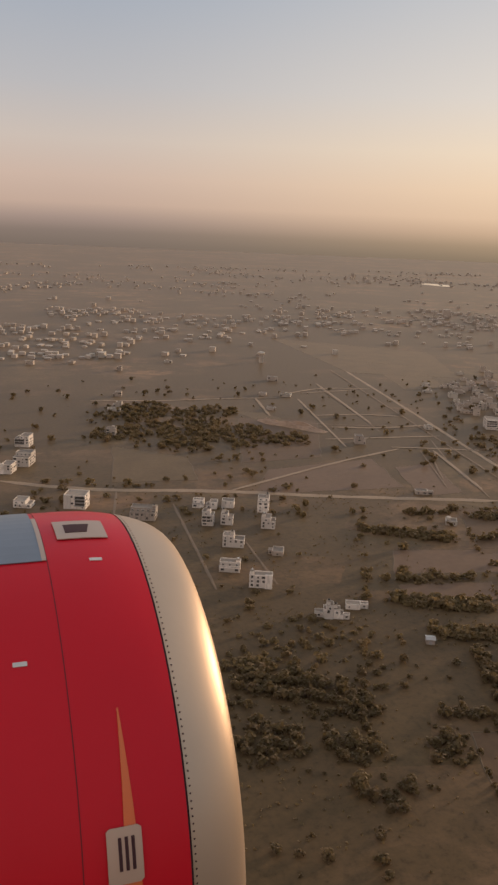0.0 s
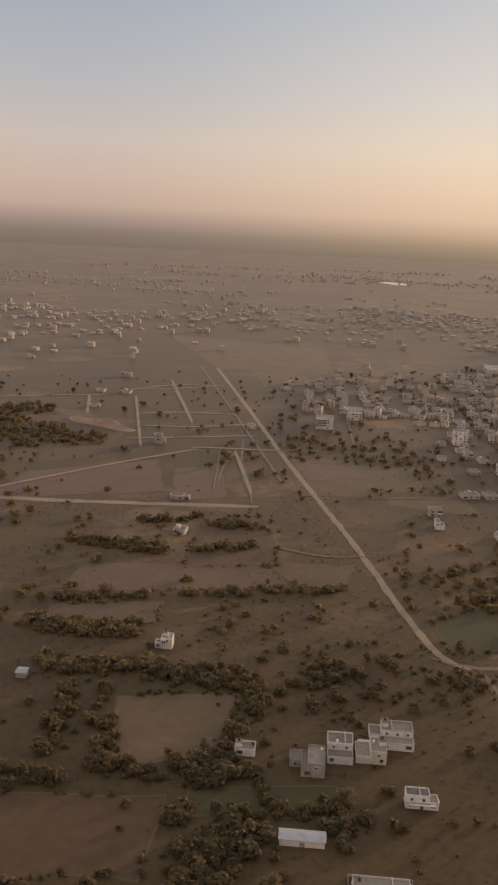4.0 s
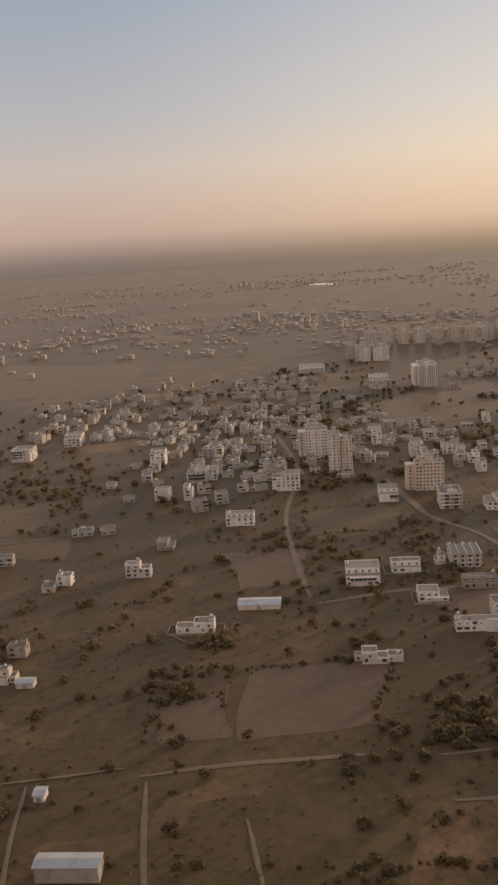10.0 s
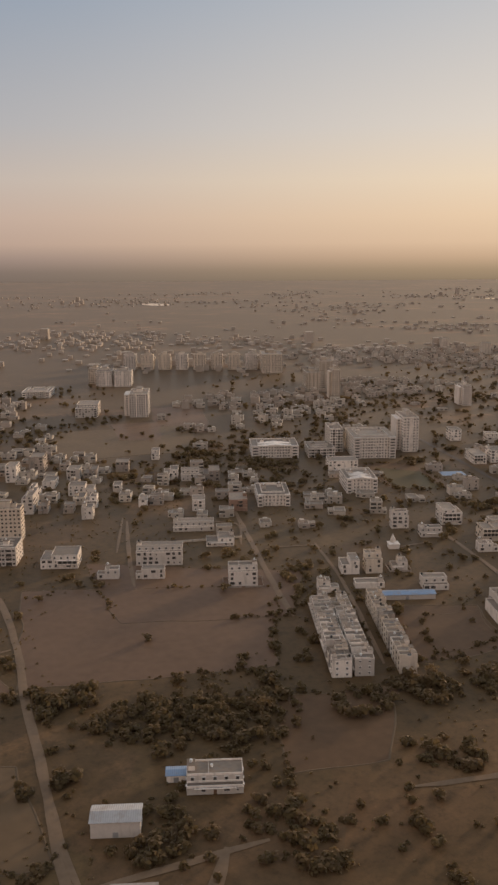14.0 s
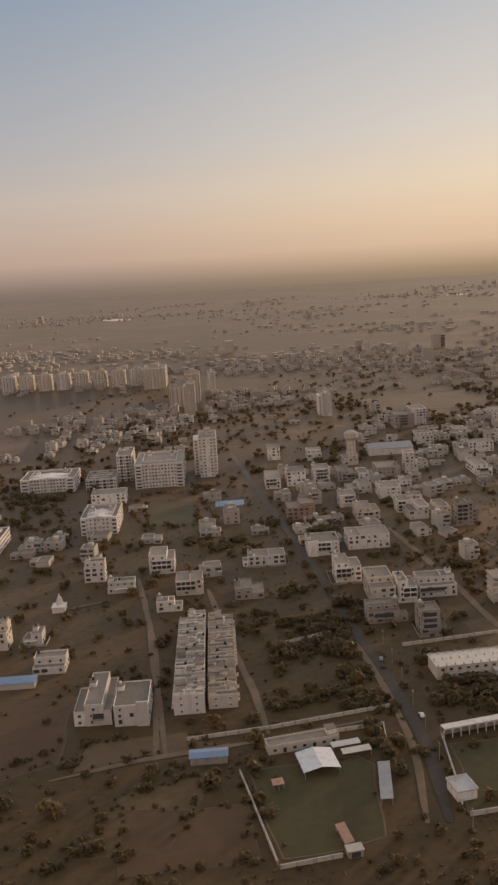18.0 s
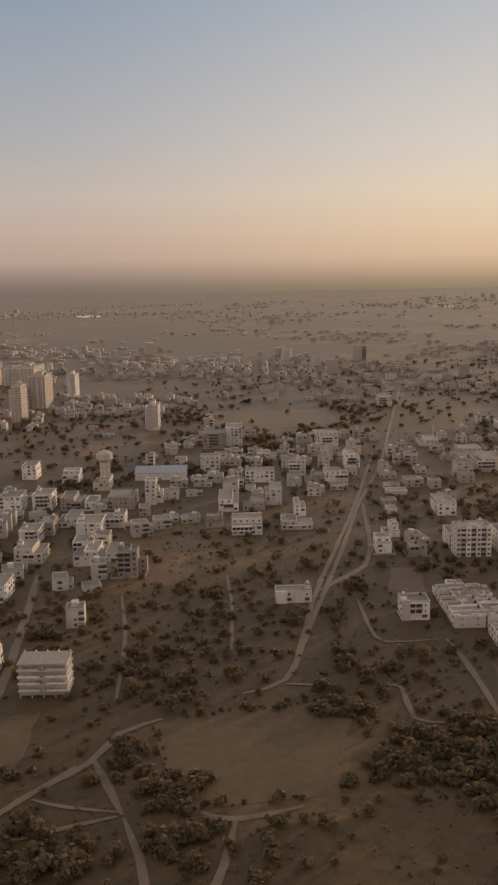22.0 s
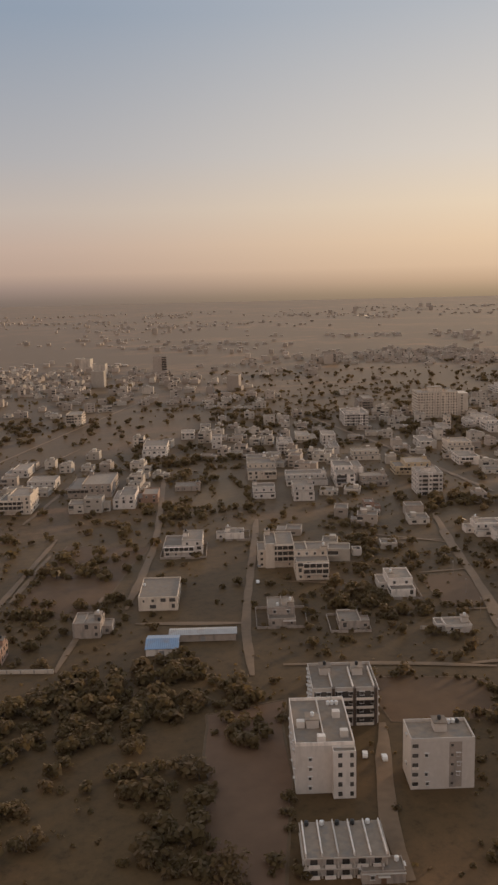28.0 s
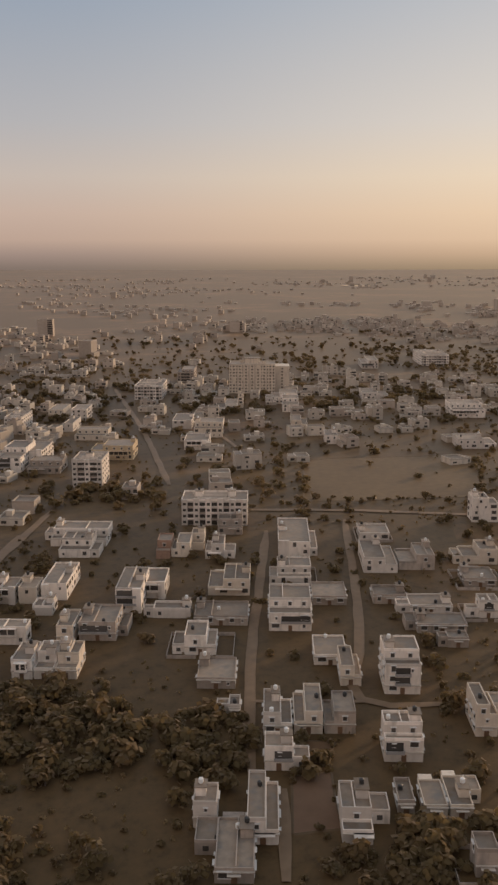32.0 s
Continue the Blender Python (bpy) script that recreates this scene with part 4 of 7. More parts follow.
def field(kind, *points):
    """A cultivated plot with a low earth bund round it."""
    n = len(points)
    c = [sum(p[k] for p in points) / n for k in (0, 1)]
    edge = []
    for i, p in enumerate(points):
        q = points[(i + 1) % n]
        m = max(2, int(math.dist(p, q) / 5))
        for k in range(m):
            t = k / m
            x, y = p[0] + (q[0] - p[0]) * t, p[1] + (q[1] - p[1]) * t
            edge.append((x + noise.noise((x * 0.06, y * 0.06, 1)) * 2.0, y + noise.noise((x * 0.06, y * 0.06, 9)) * 2.0))
    z = 0.01 + 0.0012 * len(FIELDS)
    me = Shape()
    me.v = [(x, y, z) for x, y in edge] + [(c[0], c[1], z)]
    k = len(edge)
    area = sum(edge[i][0] * edge[(i + 1) % k][1] - edge[(i + 1) % k][0] * edge[i][1] for i in range(k))
    for i in range(k):
        f = (i, (i + 1) % k, k)
        me.f.append(f if area > 0 else f[::-1])
        me.m.append(0)
    words = {"tan": "dry stubble field of pale straw colour", "red": "bare ploughed field of reddish brown soil", "dark": "dark fallow field with sparse weeds", "olive": "weedy olive-brown open field", "green": "dull green crop field"}
    ob = sheet("field", me.mesh("field", [FIELD[kind]]), words[kind], "field")
    b = Shape()
    for i in range(k):
        (x, y), (x2, y2) = edge[i], edge[(i + 1) % k]
        l = math.dist((x, y), (x2, y2)) or 1
        nx, ny = -(y2 - y) / l * 0.35, (x2 - x) / l * 0.35
        b.add([(x - nx, y - ny, 0.0), (x, y, 0.10), (x + nx, y + ny, 0.0), (x2 - nx, y2 - ny, 0.0), (x2, y2, 0.10), (x2 + nx, y2 + ny, 0.0)], [(0, 3, 4, 1), (1, 4, 5, 2)])
    part("bund", b, BUND, ob)
    EDGES.append(edge)
    FIELDS.append((c[0], c[1], max(math.dist(c, e) for e in edge) * 0.62))


FIELDS, EDGES = [], []

# width, kind (dirt or asphalt), way
road(5.2, "p", (418, 840), (378, 624), (354, 499), (339, 413), (329, 354), (320, 308), (311, 263), (307, 233), (312, 222))
road(3, "d", (315, 222), (308, 188), (303, 167), (298, 148))
road(2.5, "d", (359, 515), (388, 502), (447, 479))
road(4, "d", (303, 233), (315, 222), (350, 214), (372, 203))
road(2, "d", (352, 217), (365, 246))
road(2.5, "d", (347, 209), (343, 183), (337, 153))
road(2, "d", (305, 175), (328, 172), (348, 169))
road(2, "d", (252, 622), (300, 600), (360, 581))
road(2, "d", (352, 770), (317, 573))
road(2, "d", (343, 544), (316, 469), (304, 418))
road(9, "p", (33, 500), (60, 483), (93, 469), (148, 455), (214, 430), (302, 402))
road(2.5, "d", (94, 467), (84, 424))
road(2.5, "d", (119, 437), (113, 379), (107, 322))
road(2, "d", (138, 373), (134, 321))
road(4, "d", (578, 533), (556, 447), (517, 369), (497, 308), (488, 274))
road(3.5, "d", (488, 268), (523, 265))
road(3, "d", (405, 192), (427, 187), (452, 179), (461, 176))
road(2.5, "d", (406, 189), (399, 162), (395, 141))
road(2, "d", (424, 165), (419, 139))
road(4, "d", (579, 537), (553, 428))
road(4, "d", (582, 377), (575, 336), (580, 303), (577, 261), (571, 223), (568, 196), (564, 170), (561, 147), (563, 137))
road(3, "d", (500, 268), (522, 264), (545, 257), (575, 259))
road(2.5, "d", (477, 168), (496, 163))
road(2.5, "d", (470, 151), (488, 145))
road(2, "d", (654, 380), (635, 333))
road(3.5, "d", (571, 229), (568, 200), (565, 175), (563, 156), (563, 143))
road(3.5, "d", (563, 143), (576, 142), (592, 141), (603, 140))
road(5, "d", (594, 142), (578, 121))
road(3, "d", (547, 145), (561, 142))
road(3, "d", (654, 374), (639, 329), (628, 292))
road(4, "d", (588, 401), (576, 339))
road(4, "d", (708, 371), (691, 318), (673, 262), (667, 240))
road(2.5, "d", (712, 181), (733, 178), (754, 173))
road(3, "d", (775, 298), (764, 257), (753, 220), (736, 176))
road(3.5, "d", (642, 141), (656, 137), (674, 133), (700, 128))
road(3, "d", (675, 131), (670, 118))
road(2.5, "d", (715, 305), (700, 260), (673, 196))
road(3.5, "d", (792, 272), (779, 226), (771, 194), (764, 172))
road(3, "d", (761, 249), (749, 209), (739, 177))
road(2.5, "d", (727, 179), (743, 175), (763, 170), (790, 164))
road(5, "a", (902, 487), (876, 403), (850, 319), (834, 267), (813, 205), (804, 177), (793, 148), (779, 122))
road(3, "d", (811, 206), (803, 181), (790, 149), (775, 124))
road(4, "d", (886, 294), (876, 260), (864, 222), (854, 193), (849, 171), (844, 153), (841, 135))
road(3, "d", (844, 153), (869, 167))
road(2.8, "d", (1100, 414), (1036, 327), (992, 270), (964, 234), (944, 205), (927, 183), (914, 181))
road(2.5, "d", (964, 234), (993, 250))
road(2.5, "d", (926, 181), (939, 173))
road(3, "d", (855, 160), (872, 167), (881, 176), (892, 178))
road(3, "d", (873, 168), (873, 157), (873, 146))
road(2, "d", (858, 159), (864, 153), (873, 147))
road(2.5, "d", (848, 148), (860, 147), (872, 146))
road(2.8, "d", (873, 145), (872, 132), (870, 122), (866, 112))
road(2.8, "d", (892, 135), (885, 124), (873, 109))
road(2.8, "d", (887, 140), (892, 135), (906, 133))
road(2, "d", (945, 263), (935, 236), (922, 206))
road(2, "d", (907, 262), (898, 228), (885, 192))
road(2.8, "d", (1280, 651), (1161, 488), (1090, 390), (1039, 328), (996, 271), (969, 236), (941, 200), (932, 187))
road(3, "d", (1037, 323), (998, 256), (969, 236))
road(3, "d", (979, 185), (973, 167), (963, 143))
road(2, "d", (973, 223), (964, 201), (963, 191), (977, 186))
road(2.5, "d", (948, 169), (951, 166), (945, 152), (950, 147))
road(2.8, "d", (1001, 190), (992, 161), (982, 137))
road(4.5, "d", (1069, 222), (1040, 155), (1021, 115))
road(4.5, "d", (1098, 228), (1077, 185), (1057, 146), (1042, 111), (1039, 103))
road(5, "d", (1016, 118), (1030, 110), (1051, 99))
road(3, "d", (1133, 301), (1096, 229))
road(3, "d", (1131, 235), (1107, 191))
road(3, "d", (1174, 411), (1126, 327))
road(4, "d", (1207, 290), (1182, 242), (1160, 199), (1147, 168))
road(4, "d", (1200, 375), (1163, 281), (1134, 222))
road(4, "d", (1133, 211), (1160, 197))
road(3, "d", (1156, 170), (1180, 158), (1199, 146))
road(5, "d", (1161, 136), (1144, 109), (1138, 94))
road(4, "d", (1257, 243), (1231, 190), (1215, 164))
road(3, "d", (1106, 243), (1127, 283))
road(4.2, "d", (1270, 264), (1245, 217), (1222, 172), (1208, 144), (1195, 124), (1188, 114))
road(3.5, "d", (1195, 150), (1212, 145), (1227, 138))
road(2.5, "d", (1233, 245), (1251, 234))
road(2.5, "d", (1223, 209), (1238, 205))
road(2.5, "d", (1214, 179), (1223, 175))
road(4.2, "d", (1351, 505), (1332, 381), (1313, 280))
road(3.5, "d", (1323, 220), (1304, 181), (1288, 148), (1277, 123), (1271, 107))
road(3.5, "d", (1349, 221), (1330, 182), (1312, 147), (1299, 124), (1317, 115))
road(4, "d", (1312, 247), (1352, 230), (1393, 206))
road(4, "d", (1275, 105), (1267, 87))
road(3, "d", (1280, 131), (1299, 123))
road(3.2, "p", (304, 704), (270, 535))
road(1.8, "d", (347, 754), (322, 595))
road(1.8, "d", (272, 597), (365, 587))
road(4.5, "p", (265, 559), (356, 552))
road(4.5, "p", (315, 729), (380, 738))
road(4.5, "p", (158, 454), (243, 497), (305, 523))
road(1.8, "d", (327, 512), (316, 461), (301, 409))
road(1.8, "d", (317, 514), (287, 432))
road(2.5, "d", (287, 347), (306, 329), (327, 324))
road(2, "d", (405, 498), (445, 592))
road(1.8, "d", (361, 403), (407, 394))
road(2, "d", (354, 512), (394, 495))
road(2, "d", (437, 258), (432, 271))
road(2, "d", (671, 362), (697, 347), (686, 318))
road(2, "d", (693, 309), (714, 302))
road(2.5, "d", (742, 283), (759, 282))
road(2, "d", (1140, 414), (1186, 473))
road(2.5, "d", (1231, 254), (1244, 239), (1250, 231))
road(2, "d", (1183, 222), (1202, 209))
road(3, "d", (1360, 355), (1356, 319))
road(2, "d", (378, 200), (371, 174), (367, 147))
road(1.8, "d", (347, 212), (361, 239), (369, 238), (372, 227), (371, 214))
road(1.6, "d", (346, 169), (361, 167), (371, 165))
road(1.8, "d", (371, 204), (388, 200), (402, 197))
road(2, "d", (337, 157), (335, 138))
road(5, "p", (296, 725), (346, 748), (394, 741))
road(5, "p", (289, 636), (327, 634), (364, 620))
road(5, "p", (286, 594), (323, 585), (362, 587))
road(5, "p", (302, 528), (328, 520), (360, 507))
road(3.5, "p", (353, 774), (337, 679), (323, 600))
road(3.5, "p", (327, 514), (315, 462), (306, 423))
road(2.2, "d", (404, 853), (366, 637), (330, 437))
road(2.2, "d", (293, 445), (310, 483), (327, 512))
road(5, "p", (123, 722), (181, 713), (238, 714), (287, 711))
road(4, "p", (267, 713), (253, 640))
field("tan", (195, 237), (233, 228), (214, 197), (188, 202))
field("red", (203, 345), (276, 331), (278, 300), (189, 319))
field("dark", (150, 200), (198, 186), (185, 159), (139, 173))
field("red", (185, 308), (227, 300), (219, 283), (181, 295))
field("olive", (278, 328), (317, 318), (300, 295), (282, 300))
field("green", (752.3, 159), (777, 152), (778.6, 147.0), (771.5, 135.1), (764.5, 124), (755.8, 125.6), (744.6, 129.5))
field("tan", (525, 207), (561, 193), (561, 152), (532, 163), (508, 172))
field("olive", (517, 363), (574, 346), (555, 325), (517, 330))
field("red", (474, 336), (509, 325), (492, 289), (469, 294))
field("red", (449, 233), (492, 221), (469, 188), (432, 196))
field("dark", (422, 246), (444, 236), (429, 200), (410, 206))
field("red", (590, 308), (677, 268), (643, 210), (570, 232))
field("dark", (635, 193), (669, 182), (644, 154), (618, 159))
field("dark", (701, 232), (728, 218), (716, 187), (682, 190))
field("tan", (724, 193), (747, 185), (751, 176), (717, 182))
field("olive", (724, 166), (747, 165), (726, 143), (709, 152))
field("green", (798, 146), (824, 133), (811, 112), (784, 122))
field("red", (1131, 156), (1148, 154), (1122, 102), (1110, 107))
field("olive", (1228, 388), (1243, 378), (1214, 312), (1184, 304))
field("green", (205, 187), (241, 177), (236, 167), (199, 176))
field("red", (195, 492), (273, 503), (261, 438), (169, 444))
field("tan", (305, 156), (331, 151), (326, 137), (302, 143))
field("tan", (312, 217), (339, 212), (335, 200), (310, 203))
field("green", (319, 260), (355, 263), (342, 229), (311, 233))
field("dark", (316, 199), (343, 195), (334, 172), (307, 176))
field("olive", (890, 177), (939, 167), (912, 135), (883, 143))
field("olive", (1373, 296), (1441, 277), (1402, 226), (1346, 242))
field("olive", (1069, 609), (1164, 576), (1135, 502), (1047, 532))
field("olive", (1080, 616), (1170, 572), (1145, 502), (1072, 538))
field("red", (785, 668), (817, 651), (781, 552), (748, 560))
field("dark", (811, 424), (844, 406), (831, 351), (799, 363))
field("olive", (112, 568), (153, 530), (145, 479), (95, 484))
field("dark", (225, 639), (284, 619), (241, 513), (184, 510))
field("dark", (1134, 291), (1159, 276), (1123, 220), (1103, 232))
field("dark", (1221, 207), (1236, 203), (1224, 178), (1213, 181))
field("dark", (983, 172), (985, 152), (981, 137), (968, 144))
field("olive", (227, 665), (255, 651), (268, 575), (246, 604))
field("red", (277, 479), (308, 487), (291, 421), (262, 421))
field("olive", (351, 481), (425, 456), (399, 401), (331, 413))
field("dark", (270, 396), (303, 385), (282, 323), (243, 332))
field("olive", (470, 898), (519, 871), (478, 737), (428, 730))
field("red", (356, 491), (392, 482), (386, 437), (348, 442))
field("olive", (378, 417), (418, 389), (410, 362), (373, 388))
field("olive", (436, 1114), (594, 970), (526, 786), (417, 833))
field("red", (419, 227), (436, 223), (432, 199), (413, 204))
field("olive", (526, 374), (571, 359), (556, 326), (516, 339))
field("red", (619, 326), (693, 277), (665, 241), (612, 263))
field("red", (522, 250), (565, 255), (569, 230), (542, 215))
field("olive", (681, 607), (781, 585), (744, 501), (659, 514))
field("red", (780, 668), (823, 670), (791, 595), (753, 595))
field("red", (727, 617), (763, 610), (739, 543), (713, 557))
field("dark", (705, 220), (726, 214), (716, 193), (691, 194))
field("dark", (722, 161), (747, 150), (741, 131), (716, 142))
field("olive", (846, 198), (867, 194), (855, 171), (841, 180))
field("red", (1000, 243), (1007, 239), (996, 217), (985, 222))
field("red", (1037, 149), (1043, 146), (1036, 134), (1031, 134))
field("dark", (1169, 156), (1193, 143), (1183, 127), (1163, 135))
field("olive", (1216, 361), (1234, 378), (1216, 310), (1201, 308))
field("red", (1278, 107), (1284, 106), (1278, 94), (1272, 95))
field("dark", (1283, 116), (1288, 114), (1285, 109), (1280, 110))
field("tan", (349, 206), (355, 205), (355, 193), (347, 191))
field("green", (511, 165), (527, 160), (543, 148), (566, 139), (564, 130), (539, 122), (518, 119), (499, 129))
field("green", (819, 408), (836, 387), (822, 350), (801, 362))

# ---- buildings: kind, x, y, width, depth, storeys, turn, seed ----
build("w", 39.6, 518.3, 6.3, 10.2, 3, -24, 367)
build("w", 42.0, 451.6, 9.2, 7.8, 2, -24, 364)
build("w", 50.4, 534.2, 9.7, 13.7, 4, -24, 366)
build("w", 54.8, 580.6, 9.5, 9.6, 4, -24, 365)
build("w", 68.5, 444.8, 11.3, 10.0, 4, -24, 363)
build("g", 98.5, 418.9, 13.0, 9.2, 3, -24, 368)
build("w", 119.5, 341.7, 9.1, 6.7, 2, -24, 351)
build("w", 126.4, 321.3, 9.7, 4.9, 3, -24, 350)
build("w", 127.9, 401.8, 5.8, 6.3, 4, -24, 356)
build("w", 130.8, 370.0, 10.1, 6.3, 3, -24, 352)
build("w", 131.2, 430.5, 5.9, 6.0, 2, -24, 357)
build("w", 137.7, 427.1, 5.9, 6.0, 2, -24, 358)
build("w", 137.8, 401.2, 6.1, 6.3, 3, -24, 355)
build("w", 141.6, 286.4, 3.9, 4.8, 3, -24, 360)
build("w", 145.4, 285.1, 3.9, 4.2, 2, -24, 361)
build("w", 146.9, 427.0, 6.5, 6.0, 2, -24, 359)
build("w", 155.0, 291.7, 5.8, 4.4, 1, -24, 362)
build("w", 156.5, 391.1, 7.0, 7.2, 3, -24, 353)
build("w", 163.3, 416.6, 5.9, 9.0, 4, -24, 349)
build("s", 169.4, 256.1, 3.1, 3.5, 1, -24, 369)
build("w", 218.4, 263.9, 3.8, 4.3, 2, -24, 348)
build("w", 223.5, 198.0, 5.6, 4.2, 1, -24, 344)
build("s", 224.4, 159.8, 10.7, 3.5, 1, -24, 346)
build("w", 235.0, 140.3, 12.6, 3.5, 1, -24, 347)
build("g", 238.7, 186.3, 6.3, 9.0, 2, -24, 341)
build("w", 248.4, 189.9, 7.0, 9.6, 2, -24, 340)
build("c", 256.1, 186.6, 8.3, 7.2, 2, -24, 342)
build("w", 258.9, 164.0, 8.3, 3.5, 2, -24, 345)
build("w", 266.8, 191.1, 8.9, 9.3, 2, -24, 343)
build("s", 339.1, 204.7, 5.3, 3.6, 1, -24, 335)
build("c", 376.6, 260.5, 6.0, 5.1, 2, -24, 334)
build("w", 379.3, 352.0, 4.5, 6.4, 2, -24, 330)
build("s", 380.9, 193.8, 2.7, 3.5, 1, -24, 327)
build("s", 383.3, 163.3, 13.9, 4.4, 2, -24, 321)
build("g", 383.6, 276.9, 6.3, 4.5, 2, -24, 336)
build("s", 383.6, 253.9, 5.5, 3.5, 1, -24, 326)
build("w", 407.4, 334.2, 5.9, 4.9, 2, -24, 323)
build("w", 415.2, 569.8, 12.8, 14.3, 4, -24, 319)
build("w", 436.1, 327.8, 10.2, 4.8, 3, -24, 308)
build("w", 442.2, 267.4, 13.2, 5.0, 2, -24, 309)
build("w", 451.6, 594.4, 11.4, 14.0, 4, -24, 320)
build("g", 454.7, 355.3, 7.5, 8.0, 2, -24, 313)
build("s", 468.9, 276.2, 15.2, 6.6, 1, -24, 310)
build("w", 472.6, 430.8, 7.8, 8.0, 3, -24, 316)
build("w", 484.7, 423.7, 4.5, 8.0, 4, -24, 317)
build("w", 486.1, 220.1, 8.1, 4.6, 2, -24, 312)
build("w", 489.3, 505.8, 9.0, 8.7, 5, -24, 337)
build("w", 492.0, 218.3, 4.8, 3.9, 1, -24, 299)
build("w", 494.3, 369.6, 13.2, 6.5, 3, -24, 314)
build("w", 499.0, 454.9, 11.2, 10.9, 4, -24, 329)
build("w", 507.8, 456.6, 7.0, 10.6, 3, -24, 318)
build("w", 512.6, 280.5, 12.8, 12.1, 3, -24, 293)
build("w", 526.2, 225.1, 14.0, 4.5, 2, -24, 295)
build("w", 526.6, 253.2, 10.8, 6.8, 2, -24, 294)
build("w", 532.1, 282.0, 11.3, 6.9, 2, -24, 298)
build("w", 535.4, 413.1, 14.5, 8.7, 5, -24, 303)
build("w", 542.6, 229.1, 13.2, 6.8, 3, -24, 296)
build("g", 547.3, 254.7, 12.2, 5.2, 2, -24, 297)
build("w", 547.5, 282.1, 4.0, 4.8, 2, -24, 300)
build("u", 556.2, 278.2, 11.5, 12.3, 3, -24, 301)
build("g", 571.4, 132.8, 15.7, 8.1, 1, -24, 270)
build("w", 572.4, 369.8, 9.4, 12.8, 3, -24, 280)
build("T", 573.2, 432.7, 6.5, 9.0, 12, -24, 281)
build("s", 575.5, 158.6, 10.6, 6.0, 2, -24, 267)
build("T", 579.6, 430.1, 5.9, 8.7, 10, -24, 282)
build("T", 579.6, 472.0, 13.4, 11.8, 9, -24, 315)
build("w", 585.0, 120.2, 10.5, 3.9, 1, -24, 271)
build("a", 592.4, 345.6, 10.3, 13.6, 4, -24, 278)
build("S", 594.2, 170.1, 4.5, 3.5, 1, -24, 269)
build("T", 598.5, 374.2, 14.4, 7.8, 8, -24, 277)
build("w", 601.3, 163.7, 13.1, 8.0, 2, -24, 268)
build("w", 610.8, 330.6, 14.8, 11.5, 3, -24, 279)
build("w", 618.9, 415.3, 5.5, 16.1, 5, -24, 285)
build("w", 622.8, 306.8, 8.4, 4.2, 2, -24, 272)
build("g", 624.2, 409.7, 4.6, 8.3, 2, -24, 429)
build("w", 624.6, 480.2, 6.1, 11.4, 5, -24, 410)
build("w", 627.2, 439.3, 4.5, 12.0, 3, -24, 411)
build("g", 635.0, 403.8, 4.8, 8.3, 2, -24, 427)
build("w", 638.6, 299.5, 8.9, 5.6, 2, -24, 273)
build("w", 639.8, 457.5, 6.8, 13.0, 2, -24, 413)
build("w", 640.3, 390.0, 5.2, 8.0, 3, -24, 428)
build("g", 643.1, 497.0, 8.3, 14.0, 5, -24, 412)
build("c", 644.5, 417.3, 5.5, 11.2, 2, -24, 417)
build("w", 646.8, 313.7, 18.6, 7.7, 4, -24, 274)
build("w", 647.5, 407.9, 6.0, 7.6, 3, -24, 418)
build("w", 650.1, 432.7, 13.3, 8.8, 3, -24, 286)
build("w", 656.8, 469.7, 7.4, 11.1, 3, -24, 414)
build("g", 665.2, 465.1, 7.4, 11.2, 3, -24, 415)
build("w", 666.0, 276.9, 11.0, 6.8, 4, -24, 275)
build("w", 669.1, 431.0, 4.4, 8.5, 2, -24, 419)
build("w", 671.0, 397.3, 4.3, 7.9, 2, -24, 284)
build("w", 677.1, 348.6, 18.5, 8.1, 2, -24, 257)
build("g", 678.1, 397.0, 6.9, 7.6, 2, -24, 424)
build("w", 678.8, 324.0, 12.0, 8.6, 2, -24, 256)
build("g", 686.9, 474.0, 7.4, 10.4, 3, -24, 420)
build("w", 689.2, 256.3, 4.6, 6.1, 2, -24, 249)
build("w", 692.8, 378.1, 6.3, 9.7, 3, -24, 258)
build("w", 704.9, 443.2, 8.0, 11.0, 3, -24, 422)
build("w", 706.5, 252.1, 10.9, 5.1, 1, -24, 248)
build("w", 708.9, 269.3, 6.9, 8.8, 3, -24, 245)
build("b", 711.1, 371.6, 8.8, 15.4, 3, -24, 259)
build("S", 711.6, 236.1, 20.6, 4.5, 1, -24, 370)
build("w", 712.8, 434.7, 10.1, 8.8, 3, -24, 266)
build("w", 715.0, 493.3, 4.7, 9.9, 3, -24, 421)
build("H", 715.6, 786.1, 24.6, 30.0, 3, -24, 287)
build("c", 717.3, 265.1, 6.5, 7.1, 4, -24, 246)
build("g", 724.3, 431.1, 9.1, 13.6, 3, -24, 426)
build("w", 724.8, 665.0, 16.6, 27.5, 5, -24, 265)
build("w", 727.3, 239.8, 9.3, 7.7, 2, -24, 244)
build("w", 727.6, 262.1, 6.0, 5.8, 2, -24, 247)
build("H", 732.4, 375.1, 16.2, 23.6, 3, -24, 250)
build("w", 733.3, 207.9, 6.8, 18.6, 3, -24, 230)
build("w", 739.5, 200.7, 8.8, 13.4, 3, -24, 231)
build("S", 746.9, 169.3, 8.6, 3.5, 1, -24, 232)
build("w", 761.2, 306.8, 7.7, 5.7, 4, -24, 254)
build("T", 762.4, 648.6, 14.5, 30.0, 10, -24, 260)
build("w", 765.9, 290.0, 9.8, 6.3, 2, -24, 237)
build("w", 773.7, 262.3, 8.7, 4.4, 2, -24, 229)
build("H", 785.0, 469.0, 29.1, 22.8, 4, -24, 252)
build("H", 785.3, 375.6, 16.1, 24.2, 4, -24, 207)
build("c", 786.4, 274.8, 9.5, 9.3, 3, -24, 235)
